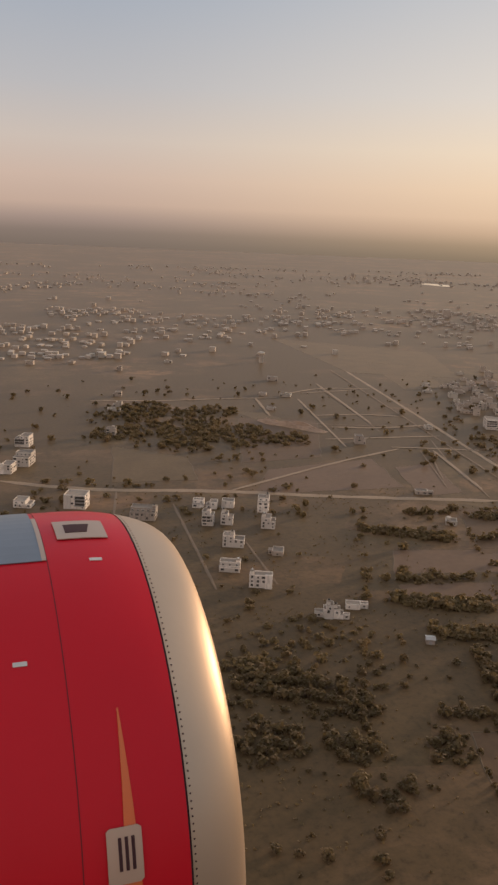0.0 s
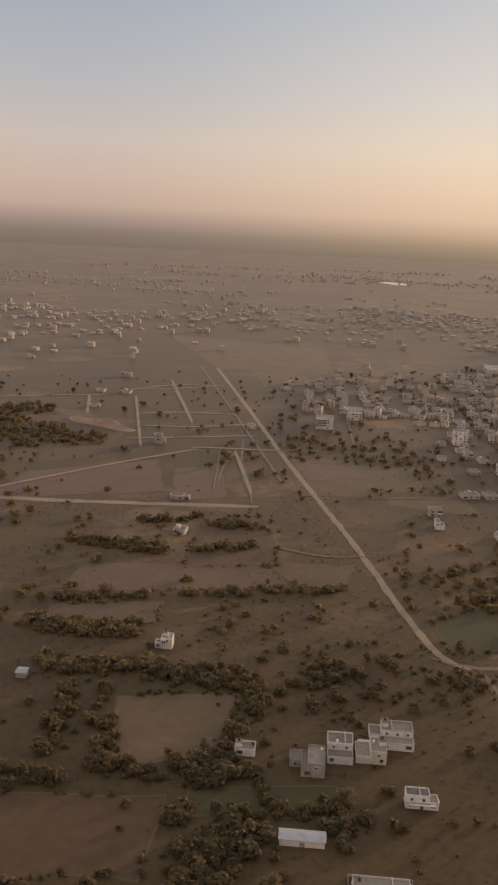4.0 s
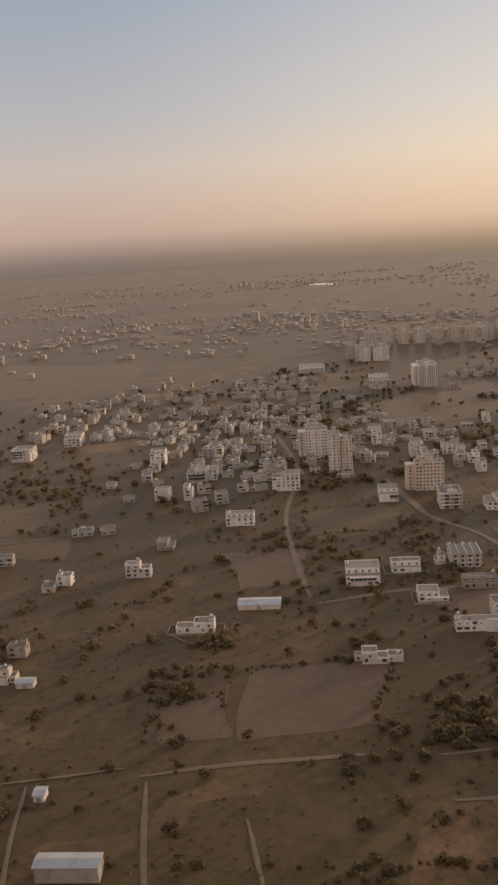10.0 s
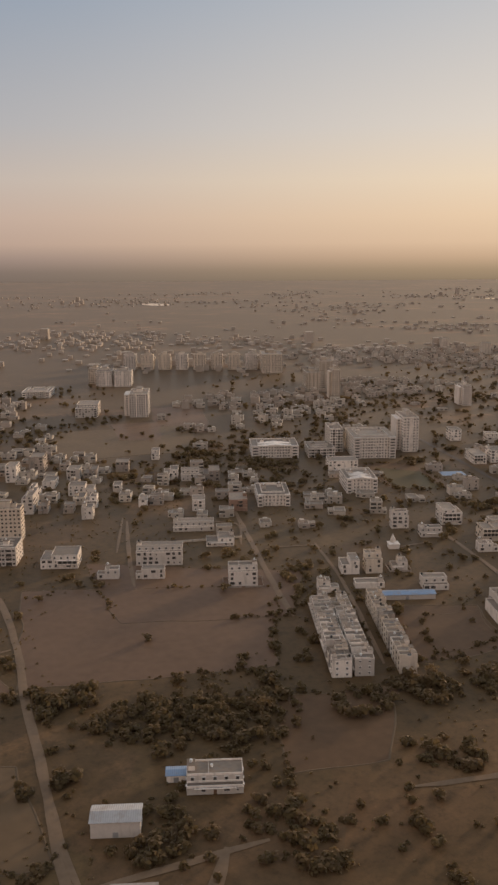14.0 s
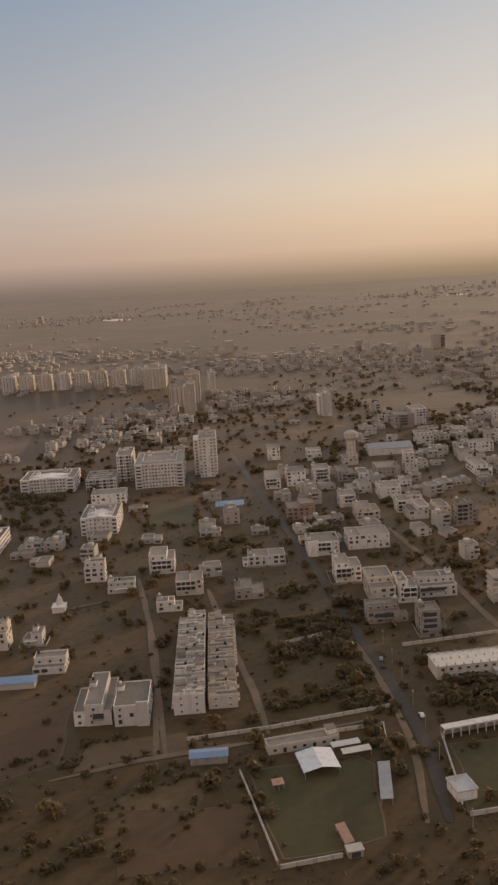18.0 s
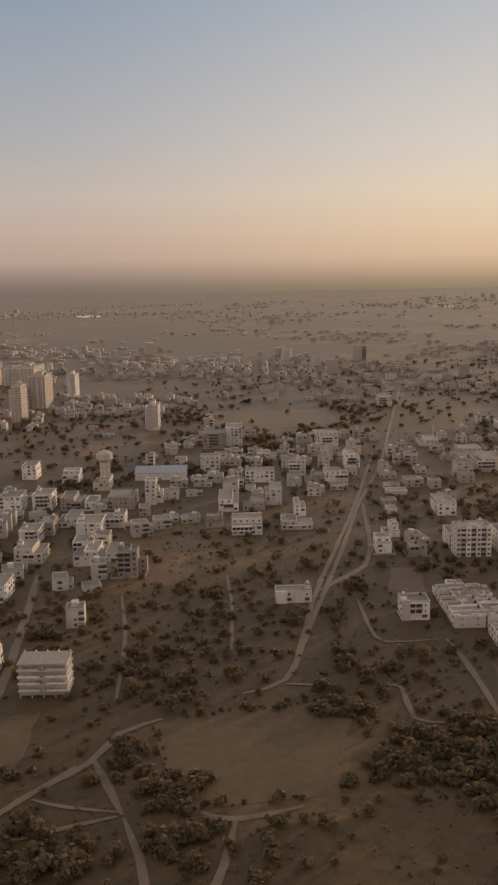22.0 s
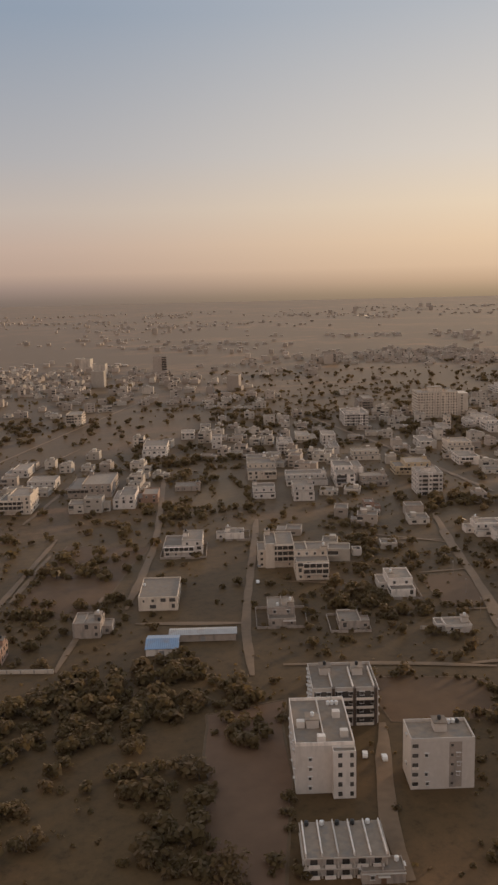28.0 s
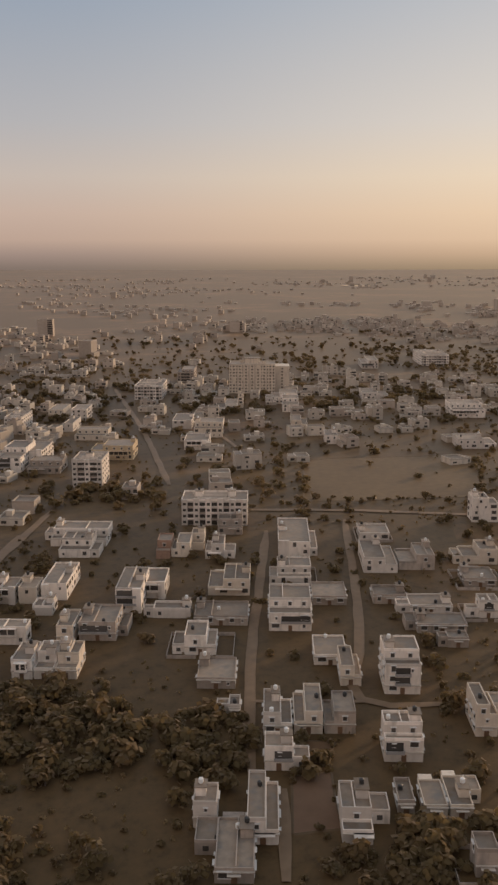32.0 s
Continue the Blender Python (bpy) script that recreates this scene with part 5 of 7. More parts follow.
build("w", 786.7, 302.6, 9.5, 11.2, 4, -24, 210)
build("T", 788.3, 846.9, 11.1, 19.5, 8, -24, 288)
build("T", 791.4, 824.9, 15.6, 27.2, 8, -24, 261)
build("w", 801.5, 416.1, 17.2, 11.6, 3, -24, 209)
build("g", 802.3, 259.2, 10.0, 10.3, 2, -24, 203)
build("T", 807.2, 815.8, 16.7, 26.8, 8, -24, 262)
build("a", 810.3, 455.0, 16.5, 20.7, 3, -24, 208)
build("w", 823.1, 285.9, 14.3, 8.3, 2, -24, 202)
build("g", 827.2, 214.3, 10.4, 6.3, 3, -24, 198)
build("a", 827.5, 465.2, 8.5, 21.8, 8, -24, 205)
build("g", 834.0, 199.9, 6.2, 7.1, 4, -24, 199)
build("c", 838.2, 231.7, 8.2, 16.2, 4, -24, 195)
build("w", 838.9, 253.1, 9.3, 10.2, 4, -24, 194)
build("H", 840.2, 443.5, 26.0, 33.6, 7, -24, 204)
build("w", 844.1, 225.2, 6.3, 9.6, 4, -24, 197)
build("w", 847.4, 284.4, 12.4, 12.2, 3, -24, 200)
build("w", 855.6, 223.8, 12.6, 9.9, 3, -24, 196)
build("b", 865.0, 332.4, 12.4, 11.8, 4, -24, 211)
build("w", 866.2, 280.7, 16.6, 11.9, 3, -24, 201)
build("T", 869.0, 443.2, 9.8, 24.2, 12, -24, 206)
build("U", 870.7, 204.8, 11.9, 7.1, 5, -24, 193)
build("w", 882.8, 393.0, 7.8, 18.1, 3, -24, 214)
build("c", 888.1, 313.5, 10.4, 12.2, 3, -24, 226)
build("w", 892.5, 336.6, 7.6, 10.6, 3, -24, 383)
build("w", 894.0, 388.0, 9.8, 12.4, 4, -24, 215)
build("g", 899.5, 346.0, 9.0, 11.4, 3, -24, 379)
build("w", 906.2, 301.4, 9.1, 12.9, 3, -24, 217)
build("w", 907.5, 385.0, 8.4, 12.4, 4, -24, 216)
build("w", 907.6, 312.2, 7.3, 9.7, 3, -24, 384)
build("w", 911.9, 354.2, 9.3, 13.7, 2, -24, 380)
build("c", 913.4, 295.8, 7.4, 11.9, 3, -24, 218)
build("w", 914.2, 450.5, 7.3, 11.6, 4, -24, 376)
build("g", 915.1, 280.2, 7.0, 6.5, 5, -24, 219)
build("c", 915.2, 314.8, 6.3, 7.6, 3, -24, 385)
build("w", 916.5, 336.7, 10.0, 13.2, 3, -24, 227)
build("g", 919.6, 380.2, 9.2, 13.8, 3, -24, 373)
build("w", 928.5, 342.6, 8.5, 9.0, 3, -24, 382)
build("w", 928.6, 374.6, 8.7, 12.5, 2, -24, 374)
build("w", 931.2, 432.1, 8.5, 10.8, 3, -24, 377)
build("g", 940.4, 372.2, 11.9, 15.2, 3, -24, 189)
build("c", 941.1, 408.9, 8.1, 12.6, 3, -24, 378)
build("T", 943.3, 644.6, 6.9, 18.8, 14, -24, 222)
build("w", 953.1, 369.8, 5.0, 8.0, 6, -24, 212)
build("w", 954.7, 232.0, 11.4, 5.5, 2, -24, 170)
build("T", 954.9, 702.6, 13.4, 29.1, 9, -24, 263)
build("w", 956.7, 369.9, 4.1, 4.2, 4, -24, 185)
build("g", 965.0, 322.7, 6.8, 8.7, 2, -24, 390)
build("T", 972.0, 708.7, 12.7, 29.5, 14, -24, 292)
build("w", 973.4, 308.7, 12.2, 12.6, 3, -24, 177)
build("s", 974.8, 418.6, 25.9, 17.0, 2, -24, 190)
build("w", 980.9, 203.7, 8.4, 7.0, 3, -24, 167)
build("w", 982.0, 347.3, 8.8, 18.4, 3, -24, 176)
build("T", 985.7, 839.6, 22.3, 45.0, 11, -24, 225)
build("g", 991.0, 340.2, 9.7, 11.9, 2, -24, 394)
build("w", 993.8, 304.5, 12.8, 9.4, 2, -24, 180)
build("w", 1003.0, 345.0, 7.4, 12.8, 4, -24, 395)
build("w", 1003.4, 422.0, 10.2, 10.4, 4, -24, 400)
build("w", 1004.2, 321.8, 4.9, 10.8, 3, -24, 179)
build("w", 1007.3, 261.3, 5.7, 7.9, 3, -24, 171)
build("T", 1007.4, 748.3, 7.1, 19.1, 11, -24, 223)
build("w", 1015.6, 386.3, 14.6, 9.9, 3, -24, 181)
build("g", 1016.7, 252.5, 6.6, 4.4, 2, -24, 173)
build("T", 1018.5, 561.0, 7.0, 19.0, 9, -24, 224)
build("w", 1023.5, 278.1, 3.1, 11.1, 2, -24, 172)
build("g", 1029.7, 479.8, 13.2, 15.4, 5, -24, 406)
build("w", 1032.4, 135.5, 9.6, 6.0, 1, -24, 143)
build("u", 1032.5, 119.8, 10.0, 7.9, 3, -24, 142)
build("a", 1033.9, 243.4, 12.8, 7.3, 6, -24, 168)
build("b", 1034.6, 145.0, 10.5, 4.3, 2, -24, 144)
build("g", 1039.0, 372.0, 9.5, 8.7, 2, -24, 405)
build("a", 1039.3, 254.0, 14.4, 10.0, 3, -24, 159)
build("w", 1039.9, 392.2, 8.8, 8.0, 4, -24, 182)
build("w", 1040.3, 305.4, 4.5, 6.9, 1, -24, 192)
build("w", 1042.0, 433.3, 10.7, 11.2, 2, -24, 401)
build("w", 1043.7, 482.3, 10.0, 16.3, 6, -24, 407)
build("w", 1048.9, 367.7, 11.8, 8.5, 3, -24, 183)
build("a", 1052.4, 240.2, 16.2, 13.7, 4, -24, 158)
build("a", 1052.8, 207.2, 10.9, 4.2, 4, -24, 157)
build("w", 1059.0, 163.9, 8.0, 3.5, 2, -24, 148)
build("w", 1059.9, 330.7, 9.7, 6.2, 1, -24, 191)
build("w", 1060.5, 295.5, 8.0, 15.1, 3, -24, 166)
build("g", 1066.7, 199.9, 8.5, 13.1, 1, -24, 147)
build("c", 1069.9, 222.8, 6.1, 11.2, 3, -24, 160)
build("w", 1071.0, 415.7, 6.1, 9.5, 3, -24, 402)
build("w", 1073.0, 392.8, 8.4, 10.1, 4, -24, 184)
build("b", 1075.0, 217.7, 5.6, 7.1, 3, -24, 161)
build("a", 1088.1, 211.4, 11.5, 7.2, 3, -24, 162)
build("w", 1092.1, 453.5, 13.1, 15.4, 4, -24, 408)
build("b", 1095.3, 205.3, 5.8, 6.9, 2, -24, 163)
build("g", 1102.4, 297.4, 8.4, 10.8, 3, -24, 165)
build("g", 1120.7, 211.3, 7.1, 7.9, 2, -24, 164)
build("c", 1129.8, 352.2, 12.4, 15.6, 4, -24, 120)
build("u", 1131.6, 103.0, 12.4, 8.4, 2, -24, 105)
build("S", 1134.1, 192.1, 7.6, 8.1, 1, -24, 111)
build("g", 1134.8, 97.1, 6.5, 3.5, 1, -24, 119)
build("A", 1141.7, 127.6, 10.3, 16.9, 5, -24, 102)
build("w", 1143.3, 422.0, 10.8, 14.2, 2, -24, 125)
build("c", 1145.2, 225.1, 10.8, 16.7, 2, -24, 108)
build("s", 1145.5, 193.8, 16.6, 4.0, 1, -24, 110)
build("w", 1146.8, 387.3, 12.5, 16.0, 2, -24, 124)
build("D", 1156.7, 144.8, 13.3, 12.0, 4, -24, 103)
build("A", 1158.6, 114.9, 11.2, 7.1, 5, -24, 104)
build("g", 1165.2, 368.8, 18.7, 23.8, 3, -24, 123)
build("w", 1167.9, 265.2, 12.8, 12.1, 3, -24, 115)
build("g", 1169.0, 196.3, 7.1, 11.8, 2, -24, 114)
build("w", 1170.8, 339.0, 9.0, 16.5, 3, -24, 121)
build("b", 1180.9, 340.9, 9.0, 11.5, 2, -24, 122)
build("g", 1182.7, 184.5, 5.6, 7.9, 1, -24, 118)
build("w", 1190.2, 273.4, 6.8, 6.6, 1, -24, 116)
build("c", 1191.4, 241.3, 9.0, 14.6, 4, -24, 112)
build("c", 1194.6, 225.9, 9.9, 14.7, 4, -24, 95)
build("w", 1199.0, 108.8, 2.6, 9.3, 2, -24, 72)
build("g", 1203.2, 352.1, 10.9, 9.1, 1, -24, 137)
build("w", 1204.5, 100.9, 6.5, 4.2, 1, -24, 73)
build("w", 1204.9, 168.3, 6.6, 5.2, 1, -24, 77)
build("w", 1205.6, 111.0, 6.3, 8.0, 1, -24, 71)
build("c", 1207.7, 567.3, 10.1, 16.4, 4, -24, 141)
build("A", 1209.1, 121.6, 12.3, 5.9, 4, -24, 70)
build("w", 1209.7, 200.5, 7.0, 13.9, 2, -24, 76)
build("w", 1216.8, 234.7, 2.9, 3.7, 1, -24, 78)
build("w", 1218.0, 437.1, 12.6, 22.4, 3, -24, 136)
build("w", 1219.2, 106.7, 7.6, 5.9, 2, -24, 74)
build("g", 1221.0, 120.7, 2.5, 8.1, 1, -24, 75)
build("w", 1226.7, 323.9, 9.4, 12.5, 2, -24, 99)
build("w", 1237.1, 160.0, 4.5, 7.1, 2, -24, 87)
build("w", 1239.5, 312.9, 8.6, 14.0, 3, -24, 98)
build("c", 1243.9, 361.5, 13.2, 21.8, 3, -24, 100)
build("w", 1245.3, 173.3, 7.1, 3.9, 2, -24, 85)
build("w", 1246.2, 158.9, 3.8, 7.9, 2, -24, 90)
build("w", 1247.9, 196.8, 5.0, 6.6, 2, -24, 81)
build("w", 1248.6, 376.6, 9.7, 9.1, 3, -24, 430)
build("w", 1250.0, 157.4, 3.7, 7.9, 2, -24, 91)
build("b", 1251.3, 281.0, 3.8, 6.3, 2, -24, 101)
build("w", 1251.6, 475.8, 7.5, 11.7, 2, -24, 442)
build("c", 1252.7, 194.8, 4.1, 6.6, 2, -24, 82)
build("c", 1253.8, 155.8, 4.1, 7.9, 2, -24, 92)
build("w", 1254.3, 186.0, 4.4, 4.8, 1, -24, 86)
build("w", 1254.5, 337.4, 18.2, 16.1, 2, -24, 97)
build("w", 1255.3, 441.3, 5.5, 14.9, 3, -24, 135)
build("c", 1256.7, 171.1, 3.4, 8.5, 2, -24, 88)
build("w", 1260.3, 198.2, 5.8, 14.3, 2, -24, 83)
build("w", 1262.2, 103.2, 3.3, 4.5, 2, -24, 7)
build("g", 1263.0, 94.1, 5.0, 10.2, 1, -24, 8)
build("g", 1263.4, 170.7, 7.6, 9.4, 2, -24, 89)
build("w", 1269.2, 329.8, 8.4, 21.5, 4, -24, 130)
build("w", 1269.5, 99.9, 4.3, 11.1, 2, -24, 2)
build("w", 1269.6, 223.4, 8.1, 10.3, 2, -24, 80)
build("w", 1272.6, 232.2, 15.2, 10.4, 2, -24, 46)
build("w", 1274.0, 184.3, 5.7, 13.4, 3, -24, 93)
build("w", 1276.8, 128.9, 1.9, 3.5, 1, -24, 39)
build("w", 1277.3, 111.7, 4.4, 4.3, 2, -24, 11)
build("w", 1278.2, 335.8, 7.0, 17.9, 3, -24, 50)
build("g", 1278.4, 141.7, 7.0, 8.4, 1, -24, 20)
build("g", 1278.5, 319.2, 11.9, 12.9, 2, -24, 131)
build("w", 1279.9, 173.3, 8.1, 4.2, 1, -24, 24)
build("w", 1280.2, 155.4, 6.2, 7.4, 2, -24, 19)
build("w", 1280.4, 188.2, 5.7, 9.4, 2, -24, 23)
build("w", 1280.7, 93.8, 4.1, 8.6, 2, -24, 3)
build("a", 1281.4, 409.8, 8.0, 18.4, 3, -24, 57)
build("w", 1282.1, 122.7, 4.7, 8.0, 2, -24, 10)
build("c", 1287.3, 121.9, 4.7, 9.7, 2, -24, 12)
build("g", 1289.2, 167.4, 11.5, 8.2, 1, -24, 25)
build("a", 1289.3, 294.5, 10.3, 13.2, 5, -24, 48)
build("g", 1289.6, 95.4, 2.3, 5.5, 1, -24, 4)
build("b", 1290.6, 213.1, 3.7, 9.4, 2, -24, 40)
build("g", 1291.6, 118.7, 5.1, 7.1, 2, -24, 13)
build("g", 1291.6, 79.6, 2.8, 3.5, 2, -24, 9)
build("c", 1293.1, 93.4, 3.3, 6.2, 1, -24, 5)
build("c", 1295.1, 212.3, 4.9, 8.6, 2, -24, 41)
build("w", 1296.4, 106.7, 6.0, 5.2, 3, -24, 17)
build("c", 1296.6, 92.4, 3.2, 7.2, 1, -24, 6)
build("c", 1297.4, 183.5, 9.7, 10.6, 2, -24, 22)
build("c", 1300.7, 215.1, 3.5, 7.5, 2, -24, 42)
build("c", 1301.6, 133.1, 3.8, 8.5, 2, -24, 15)
build("w", 1302.2, 142.2, 6.3, 9.0, 1, -24, 14)
build("w", 1302.4, 160.8, 8.9, 12.1, 3, -24, 21)
build("w", 1302.5, 395.9, 6.2, 17.4, 2, -24, 58)
build("w", 1302.7, 207.3, 4.9, 8.0, 2, -24, 43)
build("c", 1306.6, 432.2, 11.5, 16.9, 2, -24, 59)
build("y", 1306.8, 331.0, 16.4, 12.9, 3, -24, 49)
build("c", 1307.2, 370.4, 13.7, 12.3, 2, -24, 138)
build("w", 1308.6, 126.7, 6.4, 8.4, 4, -24, 16)
build("w", 1312.5, 417.3, 7.5, 13.8, 3, -24, 440)
build("a", 1313.4, 235.7, 19.3, 10.0, 4, -24, 44)
build("c", 1313.4, 108.8, 3.6, 7.6, 3, -24, 18)
build("g", 1313.7, 224.2, 7.0, 7.2, 2, -24, 45)
build("w", 1313.9, 182.7, 8.1, 9.2, 2, -24, 27)
build("g", 1315.9, 168.5, 7.7, 8.8, 1, -24, 28)
build("w", 1325.5, 207.3, 8.4, 21.5, 2, -24, 26)
build("g", 1328.2, 162.5, 7.4, 6.0, 1, -24, 33)
build("g", 1328.4, 136.5, 4.1, 3.5, 1, -24, 38)
build("g", 1329.9, 144.6, 10.3, 6.0, 1, -24, 32)
build("w", 1333.7, 154.3, 9.3, 6.7, 1, -24, 31)
build("w", 1338.4, 184.3, 8.4, 14.4, 2, -24, 29)
build("w", 1343.3, 336.3, 10.0, 14.9, 2, -24, 55)
build("w", 1343.4, 146.4, 4.1, 4.0, 2, -24, 37)
build("g", 1346.8, 180.4, 8.9, 9.7, 2, -24, 34)
build("w", 1348.8, 204.3, 8.3, 9.0, 1, -24, 30)
build("w", 1352.8, 382.4, 8.8, 18.9, 2, -24, 53)
build("g", 1354.0, 163.9, 7.6, 8.0, 1, -24, 36)
build("c", 1356.9, 359.1, 12.4, 17.5, 3, -24, 54)
build("a", 1363.6, 472.0, 15.1, 24.9, 4, -24, 51)
build("c", 1363.6, 176.7, 9.0, 7.8, 2, -24, 35)
build("w", 1387.0, 415.3, 11.1, 17.7, 2, -24, 60)
build("w", 1387.3, 205.4, 7.6, 6.5, 4, -24, 47)
build("c", 1396.2, 418.7, 2.8, 7.7, 4, -24, 61)
build("w", 1399.7, 322.6, 8.0, 12.2, 2, -24, 56)
build("g", 1399.8, 516.2, 10.5, 20.2, 5, -24, 448)
build("c", 1401.3, 360.0, 7.5, 16.0, 2, -24, 64)
build("w", 1415.1, 422.2, 5.8, 11.4, 2, -24, 62)
build("w", 1417.9, 404.1, 8.3, 21.4, 3, -24, 63)
build("T", 1423.4, 467.2, 26.1, 18.9, 9, -24, 52)
build("w", 1424.0, 425.3, 13.8, 14.8, 3, -24, 449)
build("w", 1449.0, 291.9, 15.6, 11.9, 2, -24, 69)
build("w", 1476.5, 419.0, 15.0, 16.9, 2, -24, 67)
build("w", 1490.3, 354.5, 16.0, 19.0, 3, -24, 68)
build("w", 1545.0, 542.8, 11.5, 27.3, 3, -24, 65)
build("a", 1598.2, 543.5, 19.6, 38.8, 4, -24, 66)
# near end, width, height, length, units, turn
row(1017.3, 177.8, 8.4, 4.1, 22.8, 7, -24, "w", 901)
row(1010.9, 161.6, 7.6, 4.7, 9.0, 3, -24, "w", 902)
row(998.7, 129.7, 5.2, 5.3, 19.8, 6, -24, "w", 903)
row(1028.1, 170.0, 7.9, 3.9, 34.2, 8, -24, "w", 904)
row(1017.6, 142.4, 7.3, 3.2, 22.2, 8, -24, "w", 905)
row(1023.1, 136.7, 7.4, 4.0, 31.8, 9, -24, "g", 906)
row(1010.0, 124.8, 7.3, 5.3, 9.4, 4, -24, "w", 907)
row(1055.9, 178.5, 8.9, 4.6, 8.8, 2, -24, "w", 908)
row(1059.9, 165.6, 9.8, 3.7, 23.0, 5, -24, "w", 909)
row(1049.9, 163.9, 8.6, 4.3, 4.0, 1, -24, "w", 910)
row(1048.8, 142.3, 7.8, 2.7, 18.0, 6, -24, "c", 911)
row(1042.4, 126.5, 7.6, 3.2, 6.2, 3, -24, "w", 912)
row(1078.4, 171.5, 8.5, 2.2, 6.6, 2, -24, "w", 913)
row(1074.6, 162.9, 7.9, 2.5, 5.4, 1, -24, "w", 914)
row(1067.6, 150.6, 7.5, 4.3, 5.4, 1, -24, "w", 915)
row(1058.8, 129.1, 6.9, 3.5, 19.7, 7, -24, "w", 916)
row(1049.4, 111.4, 6.5, 5.0, 11.6, 4, -24, "w", 917)
row(1041.3, 178.7, 7.5, 5.3, 7.2, 1, -24, "c", 918)
row(1004.8, 167.6, 8.4, 5.2, 4.3, 1, -24, "w", 920)
row(993.1, 139.7, 6.9, 4.3, 13.2, 5, -24, "w", 922)
row(990.5, 169.7, 7.7, 4.1, 13.1, 5, -24, "w", 924)
row(990.0, 188.4, 9.2, 3.8, 29.9, 8, -24, "w", 925)
row(997.2, 184.8, 6.0, 3.8, 26.6, 8, -24, "w", 926)
row(751.5, 191.9, 8.1, 4.9, 56.4, 24, -24, "w", 927)
row(760.2, 189.9, 7.7, 4.1, 56.2, 24, -24, "c", 928)
row(656.9, 194.6, 5.9, 5.6, 53.5, 16, -24, "w", 929)
row(663.3, 192.3, 5.7, 6.0, 52.6, 16, -24, "w", 930)
row(675.6, 187.5, 5.2, 5.2, 54.2, 16, -24, "c", 931)
raise_buildings()


# ---- single things of the place ----
CAR_W, CAR_D = mat("white_car_paint", (0.75, 0.74, 0.72), rough=0.3, vary=0.05, bump=0), mat("grey_car_paint", (0.25, 0.26, 0.27), rough=0.3, vary=0.05, bump=0)
TYRE = mat("black_rubber", (0.02, 0.02, 0.02), vary=0.1, bump=0)


def car(x, y, rot, white=True):
    th = thing("car", pose(x, y, 0.12, 0, 0, rot), "%s hatchback car parked on the lane" % ("white" if white else "grey"), "car", "cars on the lanes")
    body = Shape()
    prof = [(-1.15, 0.15), (1.15, 0.15), (1.15, 0.42), (0.65, 0.50), (0.3, 0.82), (-0.75, 0.84), (-1.1, 0.5)]
    n = len(prof)
    body.add([(a, s, b) for s in (-0.48, 0.48) for a, b in prof], [tuple(range(n)), tuple(range(2 * n - 1, n - 1, -1))] + [(i, i + n, (i + 1) % n + n, (i + 1) % n) for i in range(n)])
    part("body", body, CAR_W if white else CAR_D, th)
    part("windscreen", Shape().add([(0.62, -0.42, 0.53), (0.62, 0.42, 0.53), (0.33, 0.38, 0.81), (0.33, -0.38, 0.81)], [(0, 1, 2, 3)]), GLASS, th)
    for sy in (-1, 1):
        part("side_window", Shape().box(-0.7, 0.3, sy * 0.485 - 0.006, sy * 0.485 + 0.006, 0.55, 0.76), GLASS, th)
        for sx in (-0.7, 0.7):
            w = Shape().drum(0, 0, -0.08, 0.08, 0.19, 0.19, 10)
            w.v = [(sx + a, sy * 0.45 + c, 0.07 + b) for a, b, c in w.v]
            part("wheel", w, TYRE, th)


car(1151, 127, 60), car(1153.6, 124.4, 66), car(800.2, 158.9, 70), car(810.1, 190.5, 62, False), car(1041.3, 157.5, 64), car(1038.3, 150.1, 66)
car(1035.4, 142.6, 64, False), car(1030.2, 139.2, -20), car(1046.8, 178.3, -22, False), car(1056.8, 148.2, 66), car(1048.3, 126.6, 66), car(1045.9, 120.7, 62)
car(1055.0, 134.6, 10, False), car(1076.6, 179.5, -24), car(989.4, 147.5, 60, False), car(992.5, 214.8, 64), car(1175.8, 224.6, 66), car(1182.9, 238.4, 66, False)


def wall(height, *points):
    """A plastered compound wall with posts and coping."""
    th = thing("compound_wall", pose(points[0][0], points[0][1], 0), "weathered pale compound wall round a plot", "wall", "compound walls")
    o = points[0]
    s, cope = Shape(), Shape()
    for p, q in zip(points, points[1:]):
        l = math.dist(p, q)
        ux, uy = (q[0] - p[0]) / l, (q[1] - p[1]) / l
        for sh, hw, z0, z1 in ((s, 0.10, 0, height), (cope, 0.15, height, height + 0.08)):
            a, b = (p[0] - o[0], p[1] - o[1]), (q[0] - o[0], q[1] - o[1])
            sh.add([(a[0] - uy * hw, a[1] + ux * hw, z0), (b[0] - uy * hw, b[1] + ux * hw, z0), (b[0] + uy * hw, b[1] - ux * hw, z0), (a[0] + uy * hw, a[1] - ux * hw, z0),
                    (a[0] - uy * hw, a[1] + ux * hw, z1), (b[0] - uy * hw, b[1] + ux * hw, z1), (b[0] + uy * hw, b[1] - ux * hw, z1), (a[0] + uy * hw, a[1] - ux * hw, z1)],
                   [(0, 1, 2, 3), (7, 6, 5, 4), (4, 5, 1, 0), (5, 6, 2, 1), (6, 7, 3, 2), (7, 4, 0, 3)])
        for k in range(int(l / 3.2) + 1):
            x, y = p[0] - o[0] + ux * k * 3.2, p[1] - o[1] + uy * k * 3.2
            part("post", Shape().box(x - 0.16, x + 0.16, y - 0.16, y + 0.16, 0, height + 0.12), PLASTER["g"], th)
        for k in range(int(l / 3)):
            ROADS.append((p[0] + ux * k * 3, p[1] + uy * k * 3, 0.3))
    part("masonry", s, PLASTER["c"], th)
    part("coping", cope, CONCRETE, th)


